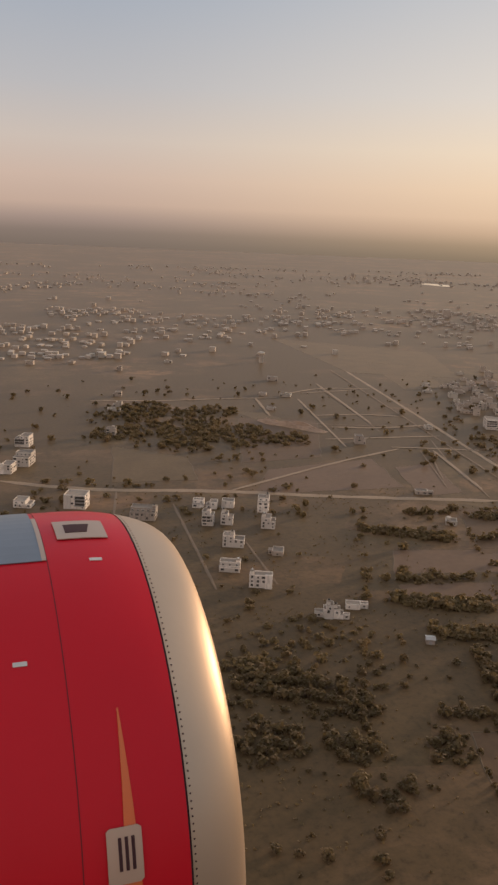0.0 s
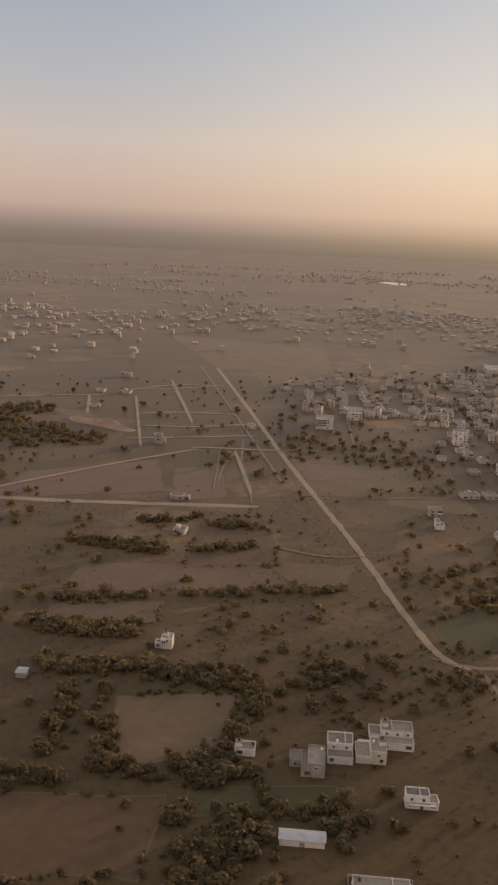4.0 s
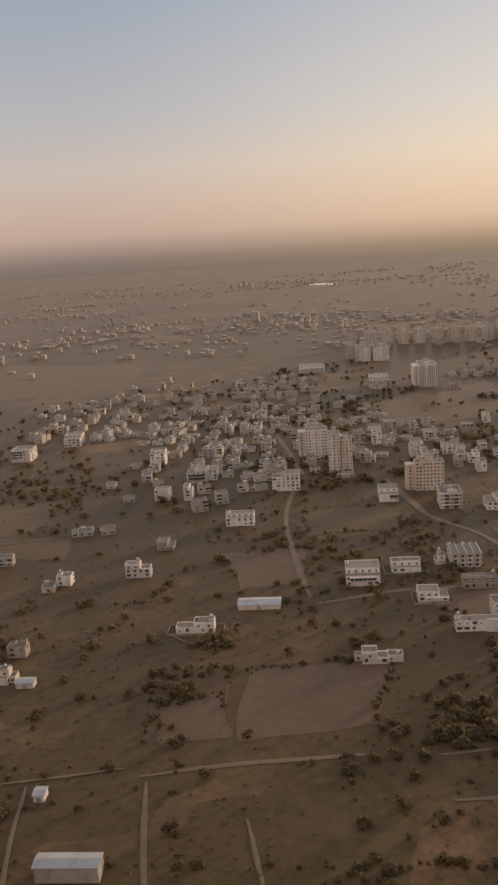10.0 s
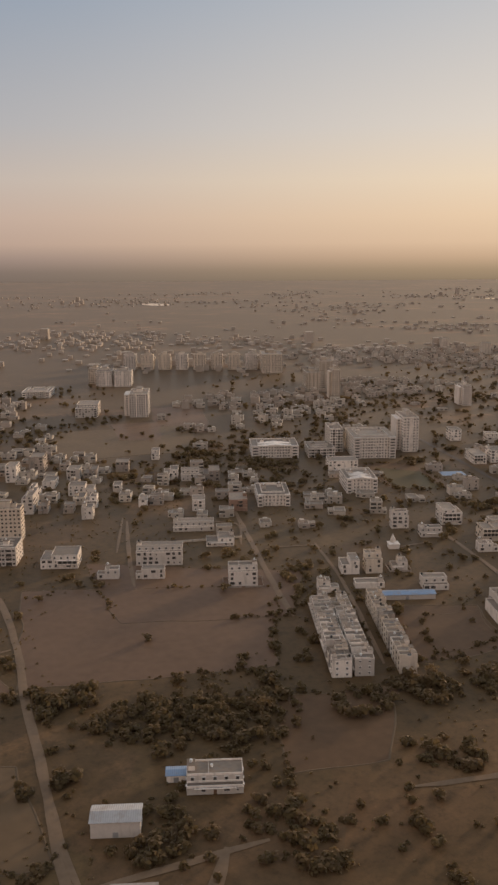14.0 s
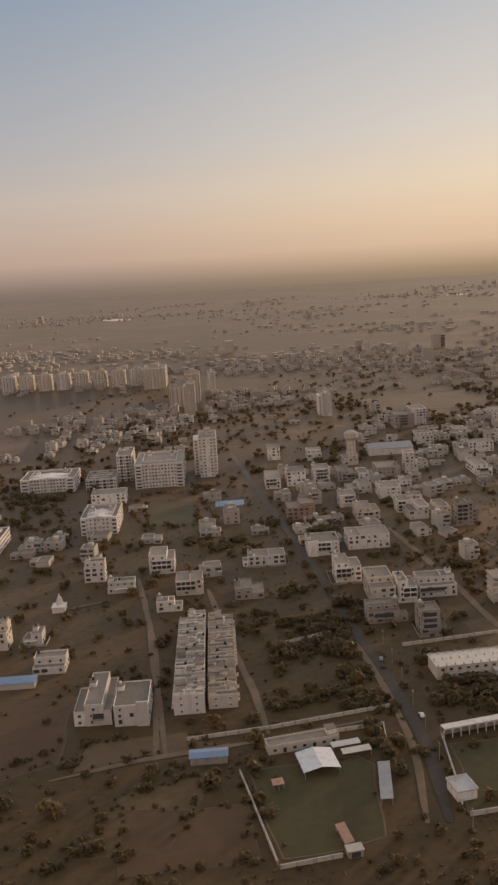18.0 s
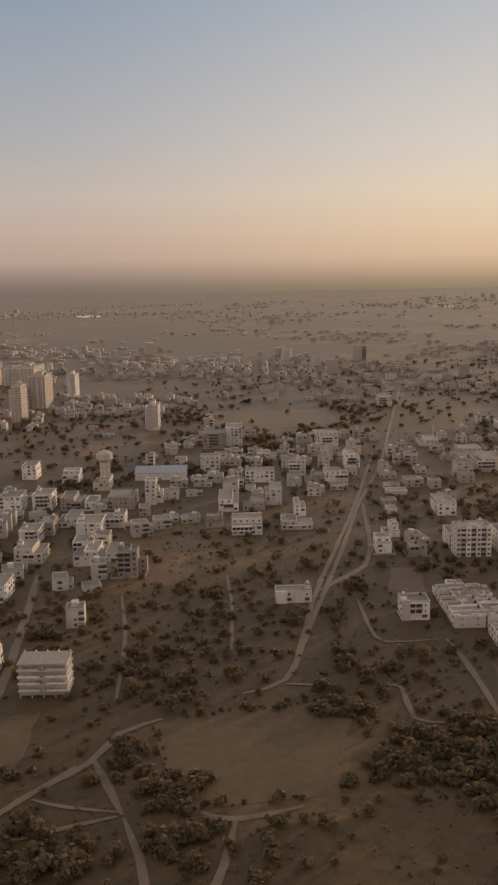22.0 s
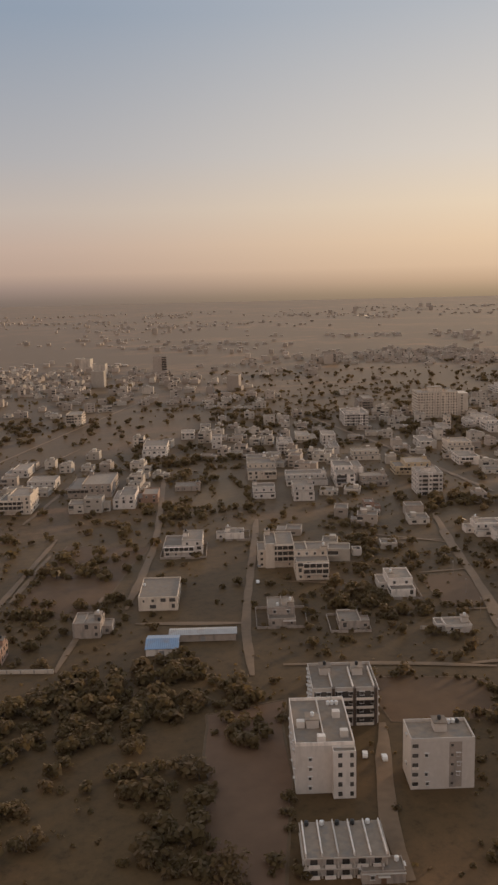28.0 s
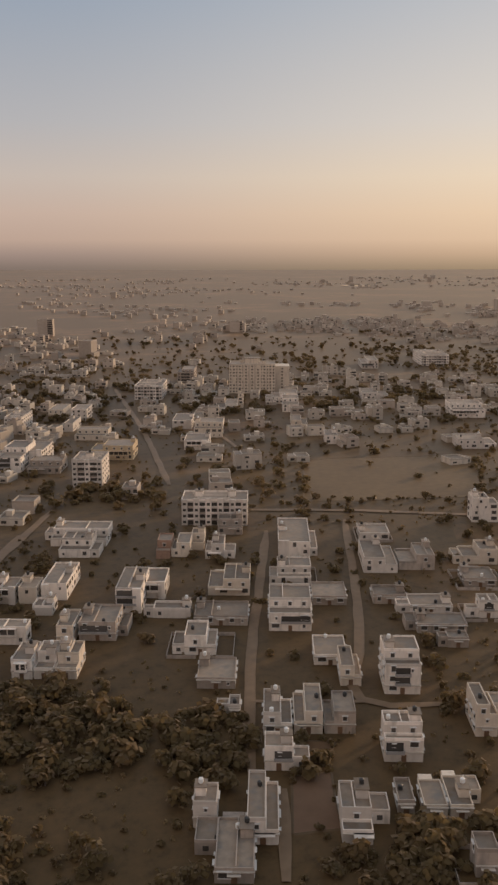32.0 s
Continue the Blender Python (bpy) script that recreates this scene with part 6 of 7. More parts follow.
wall(1.0, (798.5, 149), (790, 133.8), (784.3, 124.5))
wall(1.0, (784, 121.5), (802.3, 115.9), (811.2, 115.6))
wall(0.9, (745.7, 180.1), (765.5, 174), (796.4, 167.1))
wall(0.9, (1088.4, 200.3), (1106.8, 191.1))
wall(0.9, (304.7, 156.2), (331.3, 152.4))
wall(0.9, (750.7, 160.6), (747.7, 147.6), (743.3, 128.9))
wall(0.9, (743.2, 127.5), (749.9, 125.7), (755.0, 124.3))
wall(0.9, (777.6, 164.2), (784.2, 162.2), (789.9, 160.6), (785.0, 152.0))
wall(1.0, (820.5, 194.5), (849.3, 186.2))
wall(0.9, (792.9, 215.6), (808.2, 214.7))
wall(0.9, (662.8, 333), (690.3, 326.3))
wall(0.9, (567, 141), (563.1, 131.2), (577.6, 126.4), (581.4, 134.4))
wall(0.8, (1197, 172.4), (1201.4, 170))


def garden_hall():
    """The walled party lawn: an arcade along its back and a columned hall at its corner."""
    rot = -13.4
    th = thing("arcade", pose(798, 147.3, 0, 0, 0, rot), "long white scalloped arcade along the back of a lawn", "arcade")
    l, bays = 26.0, 12
    part("arcade_roof", Shape().box(0, l, 0.0, 2.2, 2.55, 2.72), PLASTER["w"], th)
    for i in range(bays + 1):
        u = i * l / bays
        part("arcade_column", Shape().drum(u, 0.2, 0, 1.9, 0.14, 0.12, 8).box(u - 0.2, u + 0.2, 0.02, 0.4, 1.9, 2.0), PLASTER["w"], th)
    for i in range(bays):
        a, b = i * l / bays, (i + 1) * l / bays
        s = Shape()
        n = 8
        for k in range(n + 1):
            t = k / n
            z = 1.75 + 0.6 * math.sin(math.pi * t) ** 0.7
            x = a + (b - a) * t
            s.v += [(x, 0.1, z), (x, 0.1, 2.55), (x, 0.25, z), (x, 0.25, 2.55)]
        for k in range(n):
            o = k * 4
            s.f += [(o, o + 4, o + 5, o + 1), (o + 2, o + 3, o + 7, o + 6), (o, o + 2, o + 6, o + 4)]
        s.m = [0] * len(s.f)
        part("arch", s, PLASTER["w"], th)
    part("back_wall", Shape().box(0, l, 2.0, 2.2, 0, 2.55), PLASTER["g"], th)
    h = thing("party_hall", pose(823.5, 132.5, 0, 0, 0, rot - 4), "white open-fronted hall with columns and flat pale roof", "hall")
    part("roof", Shape().box(-2.2, 9.0, -2.0, 8.5, 3.0, 3.3), TIN_G, h)
    part("wall", Shape().box(1.5, 8.6, -2.0, 9.2, 0, 3.0), PLASTER["w"], h)
    for k in range(6):
        y = -2.2 + k * 2.2
        part("column", Shape().drum(-1.9, y, 0, 3.0, 0.3, 0.26, 8).box(-2.25, -1.55, y - 0.35, y + 0.35, 2.75, 3.0), PLASTER["w"], h)
    g = thing("garden_stage", pose(787.5, 128.5, 0, 0, 0, rot), "small pale stage building on the lawn", "building")
    part("wall", Shape().box(-2.2, 2.2, -2.6, 2.6, 0, 2.2), PLASTER["w"], g)
    part("roof", Shape().box(-2.4, 2.4, -2.8, 2.8, 2.2, 2.35), TIN_G, g)
    part("parapet", Shape().ring(-2.4, 2.4, -2.8, 2.8, 2.35, 2.6, 0.12), PLASTER["w"], g)
    c = thing("ground_sheet", pose(809.8, 132.1, 0.05, 0, 0, rot), "square orange cloth spread on the lawn", "cloth")
    part("cloth", Shape().box(-1.5, 1.5, -1.4, 1.4, 0, 0.03), mat("faded_orange_cloth", (0.42, 0.20, 0.10), bump=0.2), c)
    for a in ((798, 147, 2), (804, 147, 2), (810, 145, 2), (816, 144, 2), (822, 142, 2), (826, 134, 6), (788, 128, 3)):
        FOOT.append(a)


def school():
    """A long low building under construction, with column stubs on its roof."""
    rot = -20.5
    th = thing("school_building", pose(829.5, 171.0, 0, 0, 0, rot), "long two-storey unfinished building with column stubs on the roof", "building")
    w, d, h = 27.0, 8.0, 3.6
    part("wall", Shape().box(-w / 2, w / 2, -d / 2, d / 2, 0, h), PLASTER["c"], th)
    part("roof", Shape().box(-w / 2 - 0.3, w / 2 + 0.3, -d / 2 - 0.3, d / 2 + 0.3, h, h + 0.15), PLASTER["c"], th, "pale unfinished roof slab")
    for i in range(12):
        u = -w / 2 + 0.4 + i * (w - 0.8) / 11
        for v in (-d / 2 + 0.3, 0, d / 2 - 0.3):
            part("column_stub", Shape().box(u - 0.13, u + 0.13, v - 0.13, v + 0.13, h + 0.15, h + 0.85), CONCRETE, th)
        for k in range(2):
            if i < 11:
                part("window", window_mesh(1.0, 0.8), None, th, m=pose(u + 1.2, -d / 2, k * STOREY + 0.6))
    part("portico", Shape().box(2.0, 6.0, -d / 2 - 2.2, -d / 2, 0, 2.2).box(1.8, 6.2, -d / 2 - 2.4, -d / 2, 2.2, 2.35), PLASTER["w"], th)
    part("parapet", Shape().ring(-w / 2 - 0.3, w / 2 + 0.3, -d / 2 - 0.3, d / 2 + 0.3, h + 0.15, h + 0.35, 0.15), PLASTER["w"], th)
    for a in (-10, -5, 0, 5, 10):
        FOOT.append((829.5 + a * 0.94, 171 - a * 0.35, 4.5))


def water_tower(x, y, h):
    th = thing("water_tower", pose(x, y, 0), "tall round tan concrete water tower with a wide domed tank", "water tower")
    n = 24
    part("shaft", Shape().drum(0, 0, 0, h * 0.7, 2.5, 2.4, n), PLASTER["c"], th)
    for k in range(1, 5):
        part("shaft_band", Shape().drum(0, 0, h * 0.14 * k, h * 0.14 * k + 0.3, 2.62, 2.62, n), CONCRETE, th)
    for k in range(8):
        a = k * math.pi / 4
        part("shaft_rib", Shape().box(2.45 * math.cos(a) - 0.16, 2.45 * math.cos(a) + 0.16, 2.45 * math.sin(a) - 0.16, 2.45 * math.sin(a) + 0.16, 0, h * 0.7), CONCRETE, th)
    part("tank", Shape().drum(0, 0, h * 0.7, h * 0.78, 2.5, 3.9, n).drum(0, 0, h * 0.78, h * 0.9, 3.9, 3.9, n), PLASTER["c"], th)
    part("tank_roof", Shape().drum(0, 0, h * 0.9, h * 0.95, 4.1, 3.2, n).drum(0, 0, h * 0.95, h * 0.99, 3.2, 1.6, n).drum(0, 0, h * 0.99, h, 1.6, 0.3, n), CONCRETE, th)
    FOOT.append((x, y, 3.5))


def temple(x, y):
    th = thing("temple", pose(x, y, 0, 0, 0, -24), "small white temple with a tapering spire", "temple")
    part("hall", Shape().box(-2.2, 2.2, -3.5, 1.0, 0, 2.0).box(-2.4, 2.4, -3.7, 1.2, 2.0, 2.15), PLASTER["w"], th)
    sp = Shape()
    for k in range(7):
        a, b = 1.3 * (1 - (k / 7) ** 1.6), 1.3 * (1 - ((k + 1) / 7) ** 1.6) + 0.05
        sp.drum(0, 0, 2.15 + k * 0.5, 2.15 + (k + 1) * 0.5, a, b, 8)
    part("spire", sp, PLASTER["w"], th)
    part("finial", Shape().drum(0, 0, 5.65, 6.1, 0.12, 0.02, 6), TANK_W, th)
    FOOT.append((x, y, 3))


garden_hall()


def canopy(x, y, w, d, h, rot, material, label):
    """A light flat roof on thin posts, tilted a little to shed rain."""
    th = thing("canopy", pose(x, y, 0, 0, 0, rot), label, "canopy", "canopies on the party lawn")
    s, n = Shape(), max(4, int(max(w, d) / 0.6)) * 2
    for i in range(n + 1):
        t, q = i / n, 0.05 * (i % 2)
        a, b = ((-w / 2 + w * t, -d / 2), (-w / 2 + w * t, d / 2)) if w > d else ((-w / 2, -d / 2 + d * t), (w / 2, -d / 2 + d * t))
        s.v += [(*a, h + q), (*b, h + 0.22 + q), (*a, h - 0.06), (*b, h + 0.16)]
    for i in range(n):
        k = i * 4
        s.f += [(k, k + 1, k + 5, k + 4), (k + 2, k + 6, k + 7, k + 3), (k, k + 4, k + 6, k + 2), (k + 1, k + 3, k + 7, k + 5)]
    s.f += [(0, 2, 3, 1), (n * 4, n * 4 + 1, n * 4 + 3, n * 4 + 2)]
    s.m = [0] * len(s.f)
    part("canopy_roof", s, material, th)
    for a in (-1, 0, 1):
        for b in (-1, 1):
            u, v = (a * (w / 2 - 0.2), b * (d / 2 - 0.2)) if w > d else (b * (w / 2 - 0.2), a * (d / 2 - 0.2))
            part("post", Shape().drum(u, v, 0, h - 0.02, 0.06, 0.06, 6), RAIL, th)
    FOOT.append((x, y, min(w, d) / 2 + 0.4))


def party_lawn():
    """The second walled lawn: a white marquee, a low range behind it, canopies and a stage."""
    rot = -15.7
    cloth = mat("white_marquee_cloth", (0.72, 0.68, 0.66), vary=0.08, grain=0.8, bump=0.2, stain=(0.56, 0.52, 0.48))
    m = thing("marquee", pose(767.0, 153.6, 0, 0, 0, rot), "white cloth marquee with a low ridge on the lawn", "marquee")
    w, d, h = 8.0, 8.6, 1.7
    for e in (-1, 1):
        o = e * (w / 2 + 0.25)
        s = Shape().add([(0, -d / 2, h + 0.8), (0, d / 2, h + 0.8), (o, d / 2, h), (o, -d / 2, h), (0, -d / 2, h + 0.76), (0, d / 2, h + 0.76), (o, d / 2, h - 0.04), (o, -d / 2, h - 0.04)],
                        [(0, 3, 2, 1), (4, 5, 6, 7), (3, 7, 6, 2), (0, 4, 7, 3), (1, 2, 6, 5)])
        part("roof_cloth", s, cloth, m)
        part("valance", Shape().box(min(o, o - e * 0.05), max(o, o - e * 0.05), -d / 2, d / 2, h - 0.35, h - 0.04), cloth, m)
        for k in range(5):
            v = -d / 2 + 0.1 + k * (d - 0.2) / 4
            part("pole", Shape().drum(e * w / 2, v, 0, h - 0.02, 0.06, 0.06, 6), RAIL, m)
    part("back_cloth", Shape().box(-w / 2, w / 2, d / 2 - 0.05, d / 2, 0, h), cloth, m)
    FOOT.append((767, 153.6, 4.6))
    # the low range behind, with a row of openings towards the lawn
    g = thing("garden_range", pose(759.6, 163.6, 0, 0, 0, -14.2), "long low pale range with dark openings behind the lawn", "building")
    l, dd, hh = 17.4, 3.8, 1.9
    wl = Shape().box(0, l, 0, dd, 0, hh)
    for k in range(7):
        u = 1.2 + k * 2.4
        wl.box(u, u + 0.8, -0.03, 0.05, 0.1 if k % 3 == 1 else 0.7, 1.35, 1)
    part("wall", wl, [PLASTER["c"], GLASS], g)
    part("roof", Shape().box(0.12, l - 0.12, 0.12, dd - 0.12, hh, hh + 0.05), ROOF, g)
    part("parapet", Shape().ring(0, l, 0, dd, hh, hh + 0.45, 0.12), PLASTER["c"], g)
    rm = part("roof_room", Shape().box(l - 2.6, l - 0.5, 1.2, dd - 0.3, hh + 0.05, hh + 1.4), PLASTER["w"], g)
    part("room_roof", Shape().box(l - 2.8, l - 0.3, 1.0, dd - 0.1, hh + 1.4, hh + 1.52), ROOF, rm)
    for k in range(7):
        FOOT.append((761 + k * 2.4, 165 - k * 0.6, 2.2))
    canopy(776.3, 156.5, 7.0, 2.0, 1.5, -14, PLASTER["w"], "narrow white canopy beside the marquee")
    canopy(776.9, 152.8, 7.0, 2.1, 1.5, -14, PLASTER["c"], "pale canopy along the edge of the lawn")
    canopy(775.4, 139.2, 2.7, 14.2, 1.6, -32, TIN_G, "long grey metal canopy along the lawn's edge")
    rust = mat("faded_terracotta_sheet", (0.46, 0.25, 0.16), vary=0.15, grain=0.8, stain=(0.33, 0.20, 0.14))
    canopy(758.1, 128.4, 2.0, 6.4, 1.6, -14, rust, "faded terracotta canopy over a path to the stage")
    canopy(755.3, 151.0, 2.6, 2.2, 1.5, -15, rust, "small faded terracotta canopy at the lawn's corner")
    st = thing("garden_stage", pose(757.4, 123.8, 0, 0, 0, -15), "small pale stage building at the lawn's front wall", "building")
    part("wall", Shape().box(-1.5, 1.5, -1.0, 1.0, 0, 1.5), PLASTER["g"], st)
    part("roof", Shape().box(-1.7, 1.7, -1.2, 1.2, 1.5, 1.62), CONCRETE, st)
    part("opening", Shape().box(-0.9, 0.9, -1.03, -0.96, 0.1, 1.2), GLASS, st)
    FOOT.append((757.4, 123.8, 1.6))


party_lawn()
school()
water_tower(942.2, 408.3, 19.0)
water_tower(345.5, 909, 12.5)
temple(741.7, 285.0)

# the long slab of towers on the far side of the town, one behind another along a road
for k in range(9):
    block("T", 856 + k * 17.0, 932 - k * 9.5, 13.0, 13.0, 9, -29, 700 + k)


def pole(x, y, rot):
    th = thing("utility_pole", pose(x, y, 0, 0, 0, rot), "slim grey concrete utility pole with cross arm", "pole", "utility poles along the lanes")
    part("shaft", Shape().drum(0, 0, 0, 4.6, 0.07, 0.045, 6), PLASTER["g"], th)
    part("cross_arm", Shape().box(-0.55, 0.55, -0.05, 0.05, 4.2, 4.3), RAIL, th)
    part("insulator", Shape().drum(-0.45, 0, 4.3, 4.45, 0.05, 0.04, 6).drum(0.45, 0, 4.3, 4.45, 0.05, 0.04, 6), TANK_W, th)


for k in range(9):
    pole(781.5 + k * 5.0, 118 + k * 11.5, 66)
for k in range(7):
    pole(1192 + k * 6.4, 118 + k * 14.0, 66)
for k in range(6):
    pole(1033 + k * 4.6, 128 + k * 9.6, 66)

court = thing("sports_court", pose(848.8, 373.7, 0, 0, 0, -24), "flat blue-painted sports court beside an open field", "court")
part("slab", Shape().box(-7, 7, -5, 5, 0, 0.25), CONCRETE, court)
part("surface", Shape().box(-6.7, 6.7, -4.7, 4.7, 0.25, 0.28), TIN_B, court, "faded blue court paint")
FOOT.append((848.8, 373.7, 7))


# ---- heaps of earth and far water ----
SPOIL = mat("pale_red_spoil_earth", (0.34, 0.235, 0.165), vary=0.25, grain=0.35, coarse=0.08, bump=0.6, rough=0.95, spec=0.1)


def heap(x, y, rot, l, w, h, seed, label):
    """A ragged bank of tipped earth."""
    s, n, m = Shape(), 26, 12
    for i in range(n + 1):
        u = i / n
        for j in range(m + 1):
            v = j / m * 2 - 1
            edge = math.sin(math.pi * u) ** 0.5
            ridge = max(0.0, 1 - abs(v) ** 1.5) * edge
            z = h * ridge * (0.75 + 0.6 * noise.noise((u * 6, v * 2.2, seed)) + 0.25 * noise.noise((u * 15, v * 6, seed + 5)))
            s.v.append(((u - 0.5) * l, v * w / 2 * (0.55 + 0.45 * edge) + noise.noise((u * 4, seed, 2)) * w * 0.3, max(-0.05, z - 0.02)))
    for i in range(n):
        for j in range(m):
            a = i * (m + 1) + j
            s.f.append((a, a + m + 1, a + m + 2, a + 1))
            s.m.append(0)
    th = thing("earth_heap", pose(x, y, 0, 0, 0, rot), label, "earth heap")
    part("bank", s, SPOIL, th)
    FOOT.append((x, y, max(l, w) * 0.4))


heap(257, 604, -52, 62, 13, 4.6, 1.5, "long bank of pale reddish earth at the edge of a wood")
heap(1222.5, 149.5, 20, 8.5, 5.0, 1.7, 4.2, "pale heap of building rubble and earth beside the lane")
heap(1226.5, 144.0, -15, 6.0, 4.0, 1.1, 7.9, "low pale heap of sand beside the lane")
heap(352.5, 199.0, -20, 5.5, 6.5, 0.9, 2.6, "scattered heap of pale rubble on a dirt plot")

WATER = mat("still_pond_water", (0.10, 0.10, 0.09), rough=0.04, vary=0.05, bump=0, haze_sheen=0, spec=0.8)
for px, py, ra, rb in ((1412, 2280, 38, 70), (2390, 2055, 30, 55)):
    s = Shape()
    s.v = [(px + ra * math.cos(a * 0.2618) * (1 + 0.25 * noise.noise((a, px, 1))), py + rb * math.sin(a * 0.2618), 0.3) for a in range(24)]
    s.f, s.m = [tuple(range(24))], [0]
    sheet("water", s.mesh("water", [WATER]), "far pond shining with the evening sky", "water")


# ---- trees ----
def crown(rng, s, x, y, z, r, leaves, size, mi=0):
    """Many small tilted leaf clumps in a lumpy, gappy mass of lobes."""
    lobes = [(rng.uniform(-0.6, 0.6) * r, rng.uniform(-0.6, 0.6) * r, rng.uniform(-0.45, 0.35) * r, rng.uniform(0.4, 0.68) * r) for _ in range(7)]
    for _ in range(leaves):
        lx, ly, lz, lr = rng.choice(lobes)
        a, b = rng.uniform(0, 2 * math.pi), math.asin(rng.uniform(-0.6, 1))
        q = lr * rng.uniform(0.45, 1.08)
        px, py, pz = x + lx + q * math.cos(a) * math.cos(b), y + ly + q * math.sin(a) * math.cos(b), z + lz + q * math.sin(b) * 0.8
        e = size * rng.uniform(0.6, 1.3)
        nrm = Vector((math.cos(a) * math.cos(b) + rng.gauss(0, 0.35), math.sin(a) * math.cos(b) + rng.gauss(0, 0.35), math.sin(b) + 0.35 + rng.gauss(0, 0.3))).normalized()
        u = nrm.cross(Vector((rng.gauss(0, 1), rng.gauss(0, 1), rng.gauss(0, 1)))).normalized() * e
        v = nrm.cross(u) * 0.85
        p = Vector((px, py, pz))
        o = len(s.v)
        s.v += [tuple(p + u), tuple(p + v), tuple(p - u * 0.9), tuple(p - v)]
        s.f.append((o, o + 1, o + 2, o + 3))
        s.m.append(mi)


def trunk(s, x, y, z0, z1, r, lean, mi=0):
    n = 6
    vs = []
    for k, (f, rr) in enumerate(((0, 1.25), (0.5, 0.8), (1.0, 0.5))):
        for i in range(n):
            vs.append((x + lean[0] * f + r * rr * math.cos(6.283 * i / n), y + lean[1] * f + r * rr * math.sin(6.283 * i / n), z0 + (z1 - z0) * f))
    s.add(vs, [(k * n + i, k * n + (i + 1) % n, (k + 1) * n + (i + 1) % n, (k + 1) * n + i) for k in range(2) for i in range(n)], mi)


TREES = []
for i in range(7):
    rng = random.Random(100 + i)
    r = rng.uniform(1.5, 2.2)
    th = thing("tree", pose(0, -3000 - 10 * i, 0), "dusty broad-leaved tree with a rounded dark green crown" if i < 5 else "dry scrubby thorn tree with a thin olive crown", "tree", "trees along fields and lanes")
    t = Shape()
    lean = (rng.uniform(-0.3, 0.3), rng.uniform(-0.3, 0.3))
    trunk(t, 0, 0, 0, 1.2, 0.16, lean)
    for k in range(4):
        a = 1.57 * k + rng.random()
        trunk(t, lean[0] * 0.8, lean[1] * 0.8, 0.8, 1.7 + rng.random() * 0.4, 0.08, (math.cos(a) * 0.9, math.sin(a) * 0.9))
    part("trunk", t, BARK, th)
    c = Shape()
    crown(rng, c, lean[0], lean[1], 1.75, r, 420 if i < 5 else 200, 0.29)
    part("crown", c, LEAF if i < 5 else LEAF_DRY, th)
    TREES.append(th)

CELLS = {}
for x, y, r in FOOT + [(x, y, r) for x, y, r in ROADS]:
    R = r + 2.2
    for i in range(int((x - R) // 8), int((x + R) // 8) + 1):
        for j in range(int((y - R) // 8), int((y + R) // 8) + 1):
            CELLS.setdefault((i, j), []).append((x, y, r))


def is_free(x, y, margin):
    return all(max(abs(x - a), abs(y - b)) > r + margin for a, b, r in CELLS.get((int(x // 8), int(y // 8)), ()))


def in_field(x, y):
    return any((x - a) ** 2 + (y - b) ** 2 < r * r for a, b, r in FIELDS)


# centres and radii of the thick groves
GROVES = []
GROVES += [(1125, 163, 9), (1114, 133, 9), (1111, 116, 8), (1131, 179, 8), (1244, 139, 14), (1249, 132, 12), (1240, 146, 8), (1191, 113, 4), (1190, 124, 4), (1272, 123, 9), (1267, 115, 7), (1283, 87, 9), (1290, 85, 7), (867, 316, 14), (849, 329, 12), (833, 231, 10), (794, 174, 8), (817, 163, 9), (491, 174, 14), (511, 166, 14), (527, 157, 10), (493, 147, 9), (483, 125, 9), (654, 178, 9)]
GROVES += [(673, 177, 10), (659, 147, 8), (694, 175, 8), (101, 248, 14), (88, 211, 10), (123, 224, 8), (113, 201, 9), (110, 182, 8), (139, 193, 8), (113, 230, 12), (212, 195, 10), (215, 170, 12), (202, 161, 10), (234, 164, 9), (266, 227, 11), (305, 214, 8), (298, 174, 8), (345, 280, 16), (376, 285, 12), (933, 137, 9), (949, 134, 14), (957, 120, 12), (946, 113, 10), (975, 121, 12)]
GROVES += [(933, 166, 9), (1105, 170, 16), (1077, 136, 12), (1068, 117, 12), (1054, 109, 6), (885, 151, 8), (882, 132, 8), (857, 141, 10), (877, 163, 7), (599, 197, 16), (622, 187, 16), (583, 147, 8), (580, 217, 9), (609, 137, 11), (822, 309, 13), (849, 298, 10), (809, 216, 14), (1183, 316, 16), (1133, 265, 14), (1294, 279, 18), (425, 232, 10)]
GROVES += [(444, 259, 10), (1193, 200, 12), (1209, 370, 14), (648, 442, 14), (728, 461, 18), (1013, 418, 26), (1060, 458, 14), (767, 448, 14)]
GROVES += [(357, 300, 9), (350, 265, 8), (377, 283, 8), (344, 240, 6), (356, 215, 4), (365, 213, 4), (373, 211, 4), (572, 247, 5), (571, 227, 5), (576, 220, 6), (569, 179, 5), (558, 182, 5), (528, 162, 5), (537, 159, 5), (552, 152, 5), (513, 148, 6), (812, 250, 4), (1208, 208, 5)]
GROVES += [(807, 199, 5), (802, 186, 4), (794, 167, 5), (803, 175, 4), (797, 161, 4), (791, 144, 4), (784, 152, 5), (818, 216, 4), (836, 195, 4), (822, 162, 4), (827, 157, 4), (837, 157, 4), (824, 187, 3)]
GROVES += [(786, 231, 6), (797, 234, 6), (791, 208, 7), (807, 221, 6), (804, 203, 6), (801, 187, 6), (784, 183, 5), (774, 183, 5), (823, 227, 5), (807, 329, 6), (824, 331, 5), (809, 354, 5), (786, 332, 5), (766, 338, 5), (1197, 227, 5), (1219, 249, 5), (1195, 184, 5), (1244, 310, 6)]
